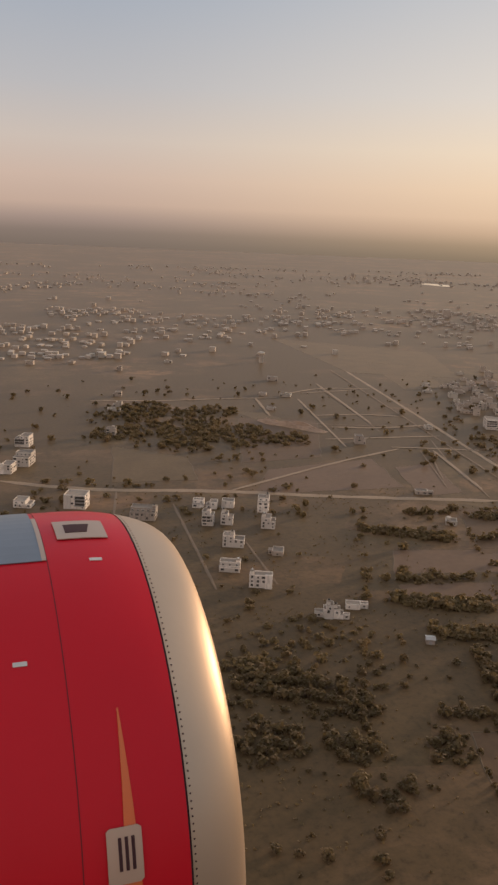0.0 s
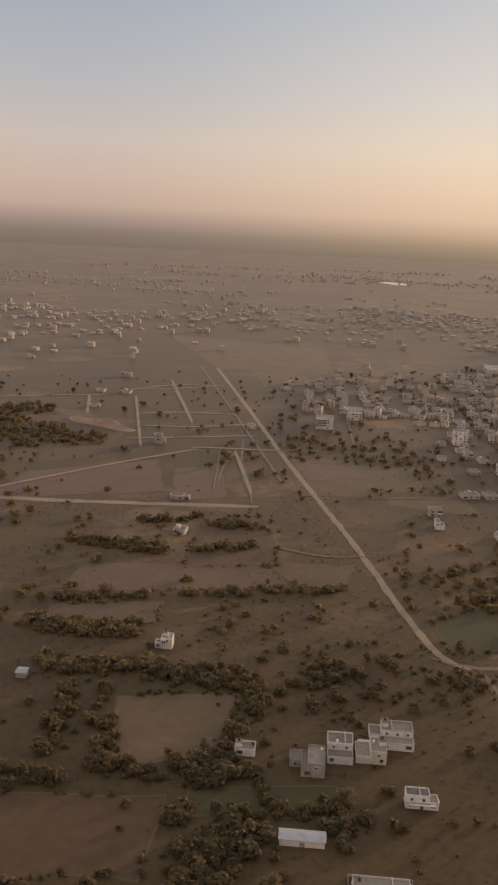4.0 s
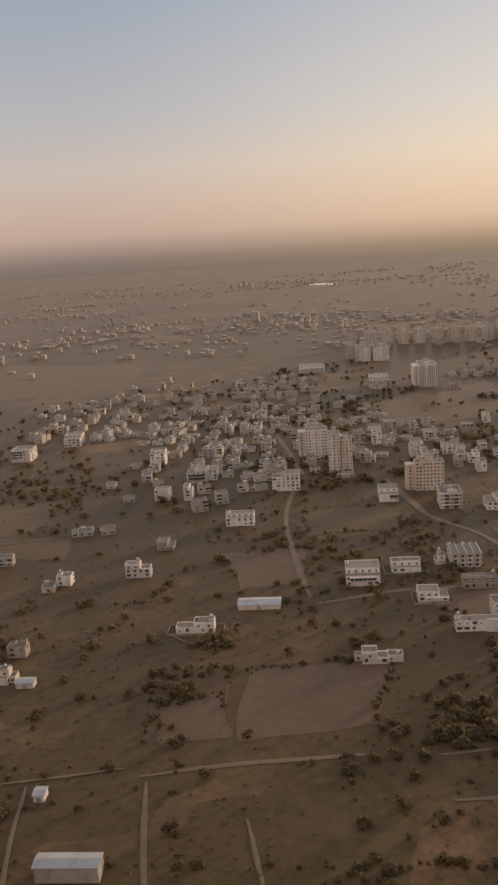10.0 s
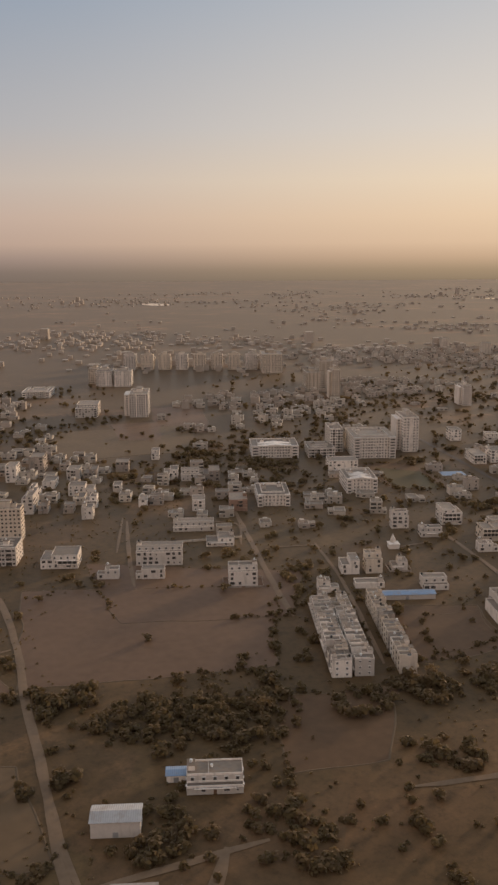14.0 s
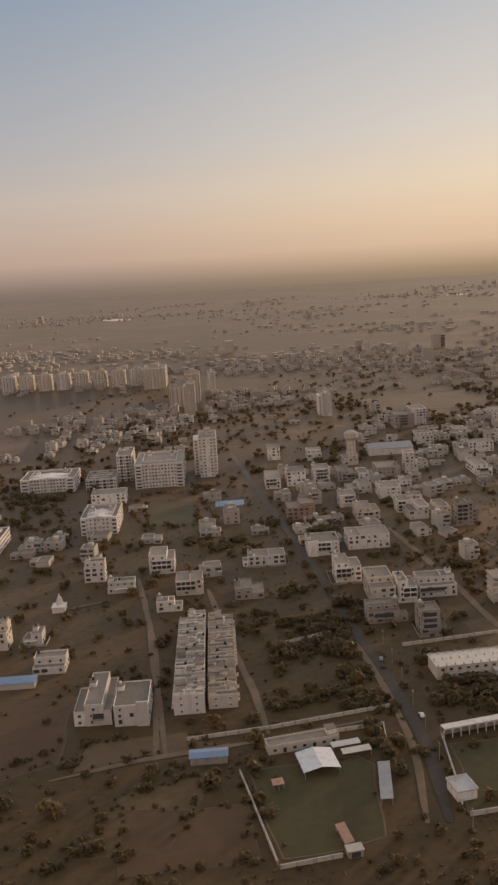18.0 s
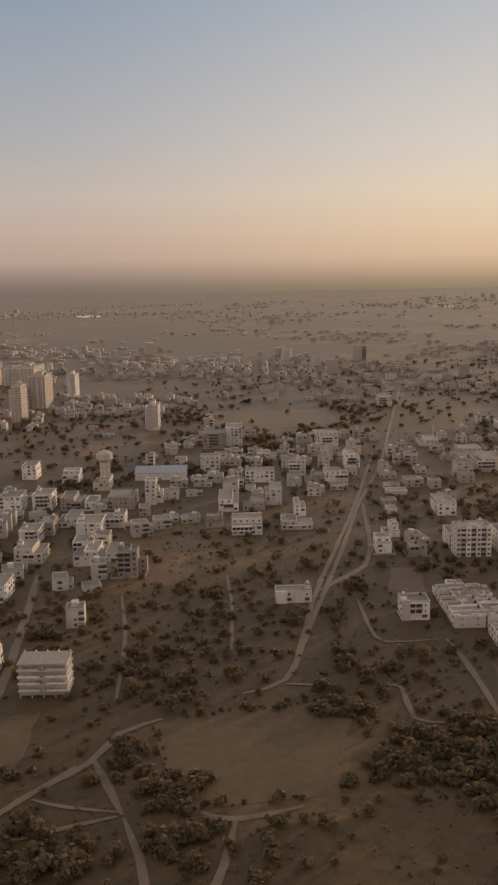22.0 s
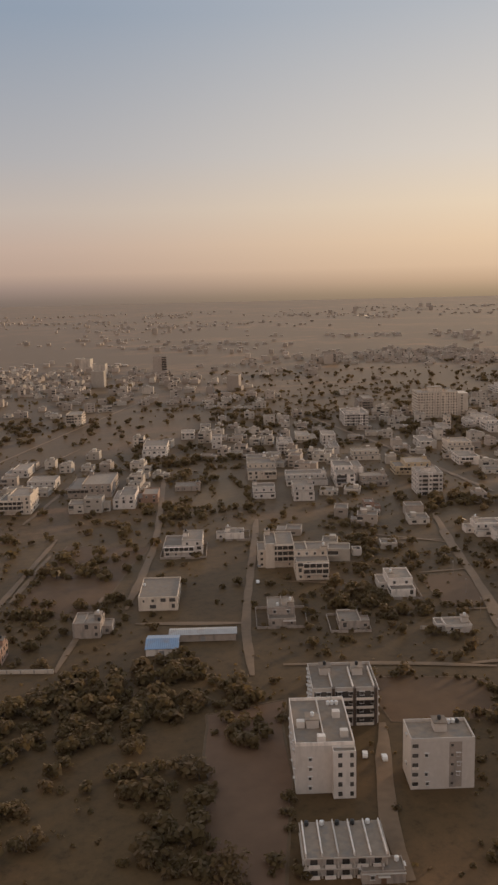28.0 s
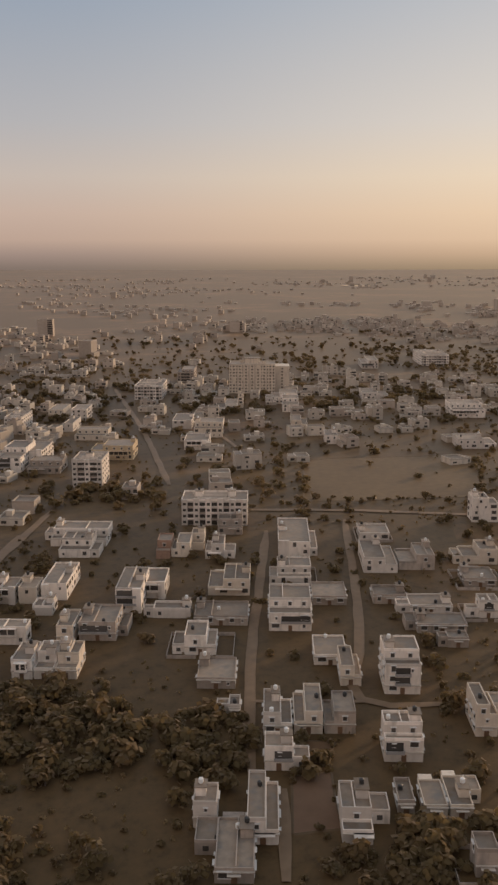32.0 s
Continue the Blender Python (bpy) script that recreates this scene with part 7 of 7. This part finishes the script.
GROVES += [(1266, 309, 6), (1252, 264, 6), (1277, 269, 6), (1247, 218, 5), (1140, 161, 6), (1135, 145, 6), (978, 259, 5), (980, 232, 5), (1010, 256, 5), (947, 217, 5), (945, 187, 5), (950, 173, 6), (1128, 229, 7), (1111, 232, 6), (1119, 265, 5), (1116, 294, 6), (1090, 170, 6), (1085, 286, 5)]


GROVES += [(172, 585, 26), (205, 575, 26), (236, 570, 22), (196, 615, 22), (160, 560, 18), (225, 600, 16), (150, 620, 18), (140, 660, 24), (178, 655, 22), (212, 665, 20), (126, 600, 20), (165, 690, 18)]


def in_grove(x, y):
    return any((x - a) ** 2 + (y - b) ** 2 < (r * (1 + 0.5 * noise.noise((x * 0.12, y * 0.12, 2)))) ** 2 for a, b, r in GROVES)


def scrub(x, y):
    """How thick the trees stand: hedge lines along plot edges, and groves."""
    u, v = (x * 0.914 - y * 0.407), (x * 0.407 + y * 0.914)
    grove = noise.noise((x * 0.011, y * 0.011, 3.3)) + 0.5 * noise.noise((x * 0.035, y * 0.035, 8.1))
    hedge = min(abs((u / 44 + noise.noise((u * 0.004, v * 0.004, 1)) * 1.2) % 1 - 0.5), abs((v / 33 + noise.noise((u * 0.004, v * 0.004, 5)) * 1.2) % 1 - 0.5))
    return max(0.0, grove - (0.10 if x > 400 or y < 300 else 0.25)) * 0.9 + (0.75 if hedge < 0.026 else 0.0) + (0.8 if y < 260 and in_grove(x, y) else 0.0)


rng = random.Random(5)
near_count = 0
tries = 0
while near_count < 130 and tries < 9000:
    tries += 1
    x = rng.uniform(60, 1420)
    y = rng.uniform(85, 240) + max(0, 300 - x) * 0.35
    if rng.random() < scrub(x, y) and is_free(x, y, 1.2) and not in_field(x, y):
        k = rng.uniform(0.7, 1.5)
        ob = copy_thing(TREES[rng.randrange(7)], pose(x, y, 0, 0, 0, rng.uniform(0, 360)))
        ob.scale = (k, k, k * rng.uniform(0.85, 1.1))
        near_count += 1
for th in TREES:
    for o in list(th.children_recursive) + [th]:
        bpy.data.objects.remove(o)

rng = random.Random(6)


def crown_stock(count, leaves, size):
    """Ready crowns of radius 1 about their own middle, as arrays of leaf corners."""
    stock = []
    for _ in range(count):
        c = Shape()
        crown(rng, c, 0, 0, 0, 1.0, leaves, size)
        stock.append(np.array(c.v, dtype=np.float32))
    return stock


# large and small crowns, near, further off and far
STOCK = ((crown_stock(12, 116, 0.255), crown_stock(12, 42, 0.39)), (crown_stock(10, 64, 0.33), crown_stock(10, 26, 0.5)), (crown_stock(8, 22, 0.54), crown_stock(8, 14, 0.62)))
zones = {}


def grow(zones, label):
    for verts, kinds, stems in zones.values():
        v = np.concatenate(verts)
        me = bpy.data.meshes.new("trees_and_shrubs")
        n, o = len(v) // 4, len(stems.v)
        corners = np.concatenate([np.array(stems.f, dtype=np.int32).reshape(-1), np.arange(n * 4, dtype=np.int32) + o])
        quads = len(corners) // 4
        me.vertices.add(o + n * 4)
        me.vertices.foreach_set("co", np.concatenate([np.array(stems.v, dtype=np.float32).reshape(-1), v.reshape(-1)]))
        me.loops.add(quads * 4)
        me.loops.foreach_set("vertex_index", corners)
        me.polygons.add(quads)
        me.polygons.foreach_set("loop_start", np.arange(quads, dtype=np.int32) * 4)
        me.polygons.foreach_set("material_index", np.concatenate([np.full(len(stems.f), 2, dtype=np.int32), np.concatenate(kinds)]))
        for m in (LEAF, LEAF_DRY, BARK):
            me.materials.append(m)
        me.update(calc_edges=True)
        tagged(new("trees_and_shrubs", me), label, "trees", kind="stuff")


def wedge(y):
    return 0.04 * y - 60, 1330 + 0.92 * y


def plant(x, y, r, dry):
    far = 0 if y < 250 else 1 if y < 620 else 2
    zone = zones.setdefault((int(x // 700), far), ([], [], Shape()))
    c = rng.choice(STOCK[far][0 if r > 1.4 else 1])
    a, h = rng.uniform(0, 6.283), r * rng.uniform(0.75, 1.05)
    ca, sa = math.cos(a) * r, math.sin(a) * r
    out = np.empty_like(c)
    out[:, 0], out[:, 1], out[:, 2] = x + c[:, 0] * ca - c[:, 1] * sa, y + c[:, 0] * sa + c[:, 1] * ca, h * 0.72 + c[:, 2] * h
    zone[0].append(out)
    zone[1].append(np.full(len(c) // 4, 1 if dry else 0, dtype=np.int32))
    if far < 2 and r > 0.9:
        trunk(zone[2], x, y, 0, h * 0.7, 0.06 + 0.05 * r, (0, 0))


for _ in range(84000):
    y = 75 + 700 * rng.random() ** 1.4
    lo, hi = wedge(y)
    x = rng.uniform(lo, hi)
    p = (scrub(x, y) + (0.10 if x > 680 and y < 420 else 0.015)) * (1.4 if y < 330 else 0.9 if y < 420 else 0.5 if y < 600 else 0.25)
    if x < 480 and y > 330:
        p *= 0.5
    if in_field(x, y):
        p = 0.012
    if rng.random() > p:
        continue
    r = 0.5 + 1.7 * rng.random() ** 1.8
    if is_free(x, y, 0.25 + 0.55 * r):
        plant(x, y, r, rng.random() < 0.3)
# hedges of bushes and small trees along the edges of the fields
for k, edge in enumerate(EDGES):
    for i, (x, y) in enumerate(edge):
        if y > 420 or noise.noise((x * 0.03, y * 0.03, k * 3.7)) < -0.02:
            continue
        x2, y2 = edge[(i + 1) % len(edge)]
        for t in (0.0, 0.33, 0.66):
            r = 0.4 + 1.3 * rng.random() ** 2
            px, py = x + (x2 - x) * t + rng.uniform(-0.9, 0.9), y + (y2 - y) * t + rng.uniform(-0.9, 0.9)
            if rng.random() < 0.75 and is_free(px, py, 0.2 + 0.5 * r):
                plant(px, py, r, rng.random() < 0.3)
for gx, gy, gr in GROVES:
    for _ in range(int(gr * gr * (0.30 if gy < 260 else 0.16))):
        a, q = rng.uniform(0, 6.283), gr * math.sqrt(rng.random()) * 1.15
        x, y = gx + q * math.cos(a), gy + q * math.sin(a)
        r = rng.uniform(0.8, 2.8)
        if in_grove(x, y) and is_free(x, y, 0.1 + 0.5 * r):
            plant(x, y, r, rng.random() < 0.2)
# belts of trees between the first fields: half width, way
BELTS = [(5, (202, 375), (221, 363), (240, 353)), (1.5, (182, 313), (205, 309), (241, 303), (278, 296), (298, 292)), (6, (176, 294), (185, 288), (195, 283), (209, 277)),
         (5.5, (177, 264), (185, 258), (204, 253), (221, 242), (235, 232)), (2.5, (183, 246), (177, 228), (170, 210)), (1.5, (194, 243), (185, 223)), (3, (190, 223), (189, 215), (183, 201)),
         (3, (238, 233), (234, 221), (229, 211), (222, 206)), (3.5, (149, 212), (159, 206), (172, 199)), (3, (181, 203), (193, 198), (197, 192)), (3.5, (205, 191), (215, 190), (224, 186)),
         (4, (196, 176), (201, 176)), (3, (142, 168), (150, 164), (162, 163)), (2.5, (172, 159), (176, 155)), (3.5, (192, 155), (204, 163)), (2, (235, 396), (243, 392), (259, 388), (269, 396)),
         (4, (268, 383), (292, 372)), (4, (256, 352), (282, 346)), (3, (239, 318), (241, 317)), (2, (190, 311), (195, 323)), (2, (207, 319), (208, 318)), (2, (253, 331), (254, 330)), (2, (208, 347), (209, 346))]
for half, *way in BELTS:
    for (x0, y0), (x1, y1) in zip(way, way[1:]):
        for _ in range(int((math.dist((x0, y0), (x1, y1)) + half) * half * 0.42)):
            t = rng.random()
            x, y = x0 + (x1 - x0) * t + rng.gauss(0, 0.5) * half, y0 + (y1 - y0) * t + rng.gauss(0, 0.5) * half
            r = 0.7 + 2.1 * rng.random() ** 1.5
            if is_free(x, y, 0.2 + 0.5 * r):
                plant(x, y, r, rng.random() < 0.2)
grow(zones, "dusty dark green trees and shrubs scattered over plots and field edges")

# low dry bushes and weeds on the near ground
s = Shape()
for _ in range(26000):
    y = 80 + 380 * rng.random() ** 1.3
    x = rng.uniform(-20, 1560)
    if noise.noise((x * 0.03, y * 0.03, 2.2)) + 0.3 < rng.random() * 0.7 or not is_free(x, y, 0.3) or in_field(x, y):
        continue
    crown(rng, s, x, y, 0.15, rng.uniform(0.3, 0.75), 7, 0.3, 0 if rng.random() < 0.6 else 1)
tagged(new("dry_bushes", s.mesh("dry_bushes", [LEAF, LEAF_DRY])), "low dusty bushes and dry weeds on open plots", "bushes", kind="stuff")

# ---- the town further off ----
# haze is put into these house colours, duller towards the ground's tone
FAR_W = mat("distant_hazed_pale_plaster", (0.50, 0.44, 0.37), island=0.25, vary=0.12, stain=(0.38, 0.33, 0.28))
FAR_G = mat("distant_hazed_grey_plaster", (0.426, 0.358, 0.297), island=0.2, vary=0.15)
FAR_HAZE = mat("distant_haze_tone", (0.43, 0.36, 0.295), island=0.15, vary=0.12)
rng = random.Random(9)
zones = {}
ca, sa = math.cos(radians(-24)), math.sin(radians(-24))


# centres and radii of the crowded quarters
TOWNS = []
TOWNS += [(898, 374, 35), (912, 338, 35), (900, 293, 25), (861, 311, 20), (1037, 470, 40), (1054, 426, 40), (1089, 442, 40), (998, 360, 22), (987, 377, 25), (1069, 460, 40), (1103, 438, 30), (1187, 385, 35), (1227, 344, 35), (1156, 402, 30), (1187, 369, 30), (1243, 349, 30), (1255, 329, 30), (1198, 381, 30), (1259, 355, 25), (1297, 463, 45), (1317, 419, 45), (1323, 189, 14), (1332, 165, 16), (1353, 168, 16), (656, 467, 40)]
TOWNS += [(686, 414, 25), (611, 484, 40), (631, 462, 35), (889, 618, 60), (808, 589, 50), (573, 540, 50), (630, 509, 50), (663, 440, 35), (714, 412, 35), (527, 578, 40), (532, 514, 40), (545, 439, 40), (618, 476, 45), (650, 727, 50), (460, 631, 35), (506, 484, 40), (593, 617, 50), (1373, 491, 50), (1399, 418, 50), (841, 645, 55), (911, 644, 55), (850, 656, 55), (841, 638, 55), (1028, 678, 60)]


def urban(x, y):
    """Share of plots that carry a house."""
    base = noise.noise((x * 0.0042, y * 0.0042, 4.4)) + 0.45 * noise.noise((x * 0.013, y * 0.013, 6.6))
    town = (0.16 if y < 1000 else 0.10) + base * 0.75
    if y < 1000 and any((x - a) ** 2 + (y - b) ** 2 < r * r for a, b, r in TOWNS):
        return 0.64 if x < 1290 else 0.4
    if x < 440 and y < 950:
        town = 0.015
    if y < 330:
        town *= 0.35 if 800 < x < 900 or x > 1200 else 0.0 if 900 < x < 990 else 0.08 if x > 760 else 0.02
    elif x > 620:
        town += 0.12 if x < 1290 else 0.0
    return town


HOMES = {}
for gu in range(-310, 500):
    for gv in range(24, 390):
        step = 9.6
        u, v = gu * step, gv * step * 1.05
        if gu % 9 == 0 or gv % 6 == 0:
            continue
        u, v = u + rng.uniform(-2.2, 2.2), v + rng.uniform(-2.2, 2.2)
        x, y = u * ca - v * sa, u * sa + v * ca
        turn = radians(-24 + 22 * noise.noise((x * 0.006, y * 0.006, 12)) + rng.uniform(-4, 4))
        cb, sb = math.cos(turn), math.sin(turn)
        if y < 230 or y > 3000:
            continue
        lo, hi = wedge(y)
        if not lo < x < hi or rng.random() > urban(x, y) * (1.0 if y < 1000 else 0.55 if y < 1500 else 0.2):
            continue
        w, d = rng.uniform(4.6, 7.6), rng.uniform(5, 8)
        if not is_free(x, y, 3.3) or (in_field(x, y) and rng.random() < 0.95):
            continue
        n = rng.choice([1, 1, 1, 2, 2, 2, 3]) if rng.random() < 0.985 or x < 600 or y < 650 else rng.randint(5, 9)
        if n > 5:
            w, d = rng.uniform(9, 15), rng.uniform(9, 14)
        h = n * STOREY
        for k in ((0, 0), (-1, 0), (1, 0), (0, -1), (0, 1), (-1, -1), (1, -1), (-1, 1), (1, 1)):
            HOMES.setdefault((int(x // 8) + k[0], int(y // 8) + k[1]), []).append((x, y, max(w, d) / 2))
        s = zones.setdefault((int(x // 600), int(y // 800)), Shape())
        # the further off, the more walls take the hazed colours
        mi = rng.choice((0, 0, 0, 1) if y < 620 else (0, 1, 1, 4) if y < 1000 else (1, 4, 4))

        def put(x0, x1, y0, y1, z0, z1, m):
            o = len(s.v)
            s.box(x0, x1, y0, y1, z0, z1, m)
            s.v[o:] = [(x + a * cb - b * sb, y + a * sb + b * cb, c) for a, b, c in s.v[o:]]
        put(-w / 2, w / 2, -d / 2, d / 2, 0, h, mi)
        # past 950 m the roof takes the haze colour too
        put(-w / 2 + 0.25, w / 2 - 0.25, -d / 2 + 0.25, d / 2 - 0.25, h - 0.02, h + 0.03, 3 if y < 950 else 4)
        if y < 950:
            for q in ((-w / 2, w / 2, -d / 2, -d / 2 + 0.25), (-w / 2, w / 2, d / 2 - 0.25, d / 2), (-w / 2, -w / 2 + 0.25, -d / 2, d / 2), (w / 2 - 0.25, w / 2, -d / 2, d / 2)):
                put(*q, h, h + 0.55, mi)
            if rng.random() < 0.55:
                e, an = rng.choice((-1, 1)), rng.randint(1, n)
                x0, x1 = sorted((e * w / 2, e * (w / 2 + rng.uniform(1.5, 3.2))))
                q0, q1 = -d * rng.uniform(0.2, 0.62), d * rng.uniform(0.1, 0.45)
                put(x0, x1, q0, q1, 0, an * STOREY + 0.4, mi)
                put(x0 + 0.2, x1 - 0.2, q0 + 0.2, q1 - 0.2, an * STOREY + 0.38, an * STOREY + 0.43, 3)
                put(x0 + 0.5, x1 - 0.5, q0 - 0.04, q0 + 0.1, 0.5, 1.4, 2)
            if n > 1 and rng.random() < 0.5:
                e = rng.uniform(0.2, 0.5) * w
                q = rng.choice((-w / 2 + e / 2, w / 2 - e / 2))
                for k in range(1, n):
                    put(q - e / 2, q + e / 2, -d / 2 - 0.9, -d / 2, k * STOREY - 0.1, k * STOREY + 0.45, mi)
                    # dark panel drawn as the shade behind the balcony front
                    put(q - e / 2 + 0.1, q + e / 2 - 0.1, -d / 2 - 0.05, -d / 2 + 0.1, k * STOREY + 0.45, k * STOREY + 1.6, 2)
            if rng.random() < 0.6:
                sx = rng.uniform(-w * 0.25, w * 0.25)
                put(sx - 1, sx + 1, 0, 2.4, h, h + 1.5, mi)
            for k in range(n if y < 640 else 0):
                c = max(1, int(w / 2.8))
                for e in range(c):
                    if rng.random() < 0.75:
                        q = -w / 2 + (e + 0.5) * w / c
                        a = rng.choice([0.35, 0.45, 0.8])
                        put(q - a, q + a, -d / 2 - 0.04, -d / 2 + 0.1, k * STOREY + 0.6, k * STOREY + rng.choice([1.2, 1.35, 1.5]), 2)
for key, s in zones.items():
    tagged(new("distant_houses", s.mesh("distant_houses", [FAR_W, FAR_G, GLASS, ROOF, FAR_HAZE])), "crowded flat-roofed pale houses of the town in evening haze", "houses", kind="stuff")

# trees and scrub between the houses of the town and on the land behind it
zones = {}
for _ in range(42000):
    y = 400 + 1250 * rng.random() ** 1.5
    lo, hi = wedge(y)
    x = rng.uniform(lo, hi)
    thick = 0.30 + 0.9 * noise.noise((x * 0.009, y * 0.009, 7.1)) + 0.5 * noise.noise((x * 0.03, y * 0.03, 4.8))
    thick *= (1.0 if y < 640 else 0.4 if y < 820 else 0.0) * (0.35 if x < 440 and y < 900 else 1.0)
    if rng.random() > thick or (in_field(x, y) and rng.random() < 0.96):
        continue
    r = 0.9 + 2.0 * rng.random() ** 1.4
    if is_free(x, y, 0.2 + 0.5 * r) and all(max(abs(x - a), abs(y - b)) > q + 0.5 * r for a, b, q in HOMES.get((int(x // 8), int(y // 8)), ())):
        plant(x, y, r, rng.random() < 0.25)
grow(zones, "dusty dark trees and scrub between houses of the town")


# ---- the aircraft engine beside the window, where the flight begins ----
ENGINE_K = 0.57
RED = mat("glossy_red_cowl_paint", (0.50, 0.006, 0.016), rough=0.38, vary=0.06, grain=3.0, coarse=0.8, bump=0.0, haze_sheen=0.0, spec=0.22)
LIP = mat("bare_metal_inlet_lip", (0.480, 0.360, 0.260), rough=0.45, vary=0.05, grain=4, coarse=1.0, bump=0.02, haze_sheen=0, metal=0.6)
GREY_METAL = mat("grey_cowl_panel", (0.19, 0.21, 0.24), rough=0.45, vary=0.12, grain=6, bump=0.02, haze_sheen=0.1, metal=0.3)
ORANGE = mat("orange_livery_paint", (0.62, 0.13, 0.03), rough=0.35, vary=0.05, bump=0, haze_sheen=0.1)
SEAM = mat("dark_panel_gap", (0.045, 0.012, 0.014), rough=0.8, bump=0, haze_sheen=0)
PLATE = mat("pale_metal_plate", (0.46, 0.33, 0.25), rough=0.4, vary=0.1, bump=0, haze_sheen=0.1, metal=0.4)


def cowl_radius(x):
    if x > -0.5:
        return 1.05 + 0.17 * math.sqrt(max(0.0, 1 - (1 + x / 0.5) ** 2))
    return 1.22 if x > -2.2 else 1.22 - 0.10 * (x + 2.2) ** 2


def on_cowl(x, deg, off=0.0):
    r = cowl_radius(x) + off
    return (ENGINE_K * x, -ENGINE_K * r * math.cos(radians(deg)), ENGINE_K * r * math.sin(radians(deg)))


def lathe(profile, n=96):
    s = Shape()
    for x, r in profile:
        s.v += [(ENGINE_K * x, -ENGINE_K * r * math.cos(2 * math.pi * i / n), ENGINE_K * r * math.sin(2 * math.pi * i / n)) for i in range(n)]
    for k in range(len(profile) - 1):
        s.f += [(k * n + i, k * n + (i + 1) % n, (k + 1) * n + (i + 1) % n, (k + 1) * n + i) for i in range(n)]
    s.m = [0] * len(s.f)
    return s


def patch(xf, d0, d1, off, nx=6, nd=10, thick=0.004):
    """A thin raised panel on the cowl; xf gives its two edges for each angle."""
    s = Shape()
    for layer in (off, off - thick):
        for j in range(nd + 1):
            d = d0 + (d1 - d0) * j / nd
            a, b = xf(j / nd)
            s.v += [on_cowl(a + (b - a) * i / nx, d, layer) for i in range(nx + 1)]
    w, size = nx + 1, (nx + 1) * (nd + 1)
    for j in range(nd):
        for i in range(nx):
            a = j * w + i
            s.f.append((a, a + 1, a + w + 1, a + w))
    rim = [i for i in range(w)] + [j * w + nx for j in range(1, nd + 1)] + [nd * w + i for i in range(nx - 1, -1, -1)] + [j * w for j in range(nd - 1, 0, -1)]
    for q, e in enumerate(rim):
        g = rim[(q + 1) % len(rim)]
        s.f.append((e, e + size, g + size, g))
    s.m = [0] * len(s.f)
    return s


def smooth_shade(ob):
    ob.data.polygons.foreach_set("use_smooth", [True] * len(ob.data.polygons))
    return ob


eng = thing("jet_engine", pose(ENGINE_K * 1.0, ENGINE_K * 3.6, 147.55 - ENGINE_K * 2.5), "glossy red jet engine nacelle with bare metal inlet lip", "jet engine")
xs = [-0.24 - 0.02 * i for i in range(14)] + [-0.6 - 0.2 * i for i in range(16)]
smooth_shade(part("cowl", lathe([(x, cowl_radius(x)) for x in xs] + [(-3.6, 0.7)]), RED, eng, "glossy red painted cowl"))
lipx = [-0.232, -0.2, -0.16, -0.12, -0.085, -0.055, -0.03, -0.012, -0.003, 0.0]
inner = [(-0.003, 1.04), (-0.015, 1.015), (-0.04, 0.985), (-0.09, 0.955), (-0.2, 0.92), (-0.5, 0.9)]
smooth_shade(part("inlet_lip", lathe([(x, cowl_radius(x)) for x in lipx] + inner), LIP, eng, "bare metal ring round the air intake"))
part("inlet_seam", lathe([(-0.24, cowl_radius(-0.24) - 0.004), (-0.232, cowl_radius(-0.232) - 0.004)]), SEAM, eng)
smooth_shade(part("intake_duct", lathe([(-0.5, 0.9), (-1.1, 0.88)]), GREY_METAL, eng))
part("fan", lathe([(-1.1, 0.88), (-1.1, 0.25), (-0.75, 0.12), (-0.62, 0.001)], 36), GREY_METAL, eng, "dark fan disc with spinner")
part("cowl_gap", lathe([(-0.6085, 1.2212), (-0.6115, 1.2212)]), SEAM, eng)
part("grey_panel", patch(lambda t: (-1.6, -0.63), 76, 104, 0.006), GREY_METAL, eng, "grey metal access panel on the crown")
part("panel_strip", patch(lambda t: (-0.63, -0.612), 76, 96, 0.007, 1), PLATE, eng)
inlet = part("scoop_plate", patch(lambda t: (-0.55, -0.34 + 0.0 * t), 83, 92, 0.008), PLATE, eng, "pale scoop inlet plate")
part("scoop_slot", patch(lambda t: (-0.51, -0.42 + 0.02 * t), 85.5, 89.5, 0.010), SEAM, inlet)
part("livery_stripe", patch(lambda t: (-0.482 + 0.032 * t, -0.41 + (-0.445 + 0.41) * t), 10, 44, 0.004, 3, 24), ORANGE, eng, "tapering orange stripe")
for u, d in ((-0.42, 75), (-0.76, 53)):
    part("placard", patch(lambda t: (u - 0.025, u + 0.025), d, d + 0.8, 0.004, 1, 1), FRAME, eng, "small white lettered placard")
vent = part("vent_plate", patch(lambda t: (-0.53 + 0.012 * (abs(t - 0.5) > 0.45), -0.41 - 0.012 * (abs(t - 0.5) > 0.45)), 17.5, 26, 0.010, 6, 20), PLATE, eng, "riveted metal vent plate")
for k in range(3):
    q = -0.492 + 0.0225 * k
    part("vent_slot", patch(lambda t: (q, q + 0.0115), 19.5, 24.5, 0.012, 1, 6), SEAM, vent)
s = Shape()
for i in range(300):
    deg = i * 1.2
    a, b, c = on_cowl(-0.222, deg, 0.001)
    t1 = Vector((1, 0, 0)) * 0.0022
    t2 = Vector((0, math.sin(radians(deg)), math.cos(radians(deg)))) * 0.0022
    p = Vector((a, b, c)) + Vector((0, -math.cos(radians(deg)), math.sin(radians(deg)))) * 0.001
    s.add([tuple(p + t1 * math.cos(k * 1.047) + t2 * math.sin(k * 1.047)) for k in range(6)], [(0, 1, 2, 3, 4, 5)])
part("rivet_row", s, SEAM, eng)
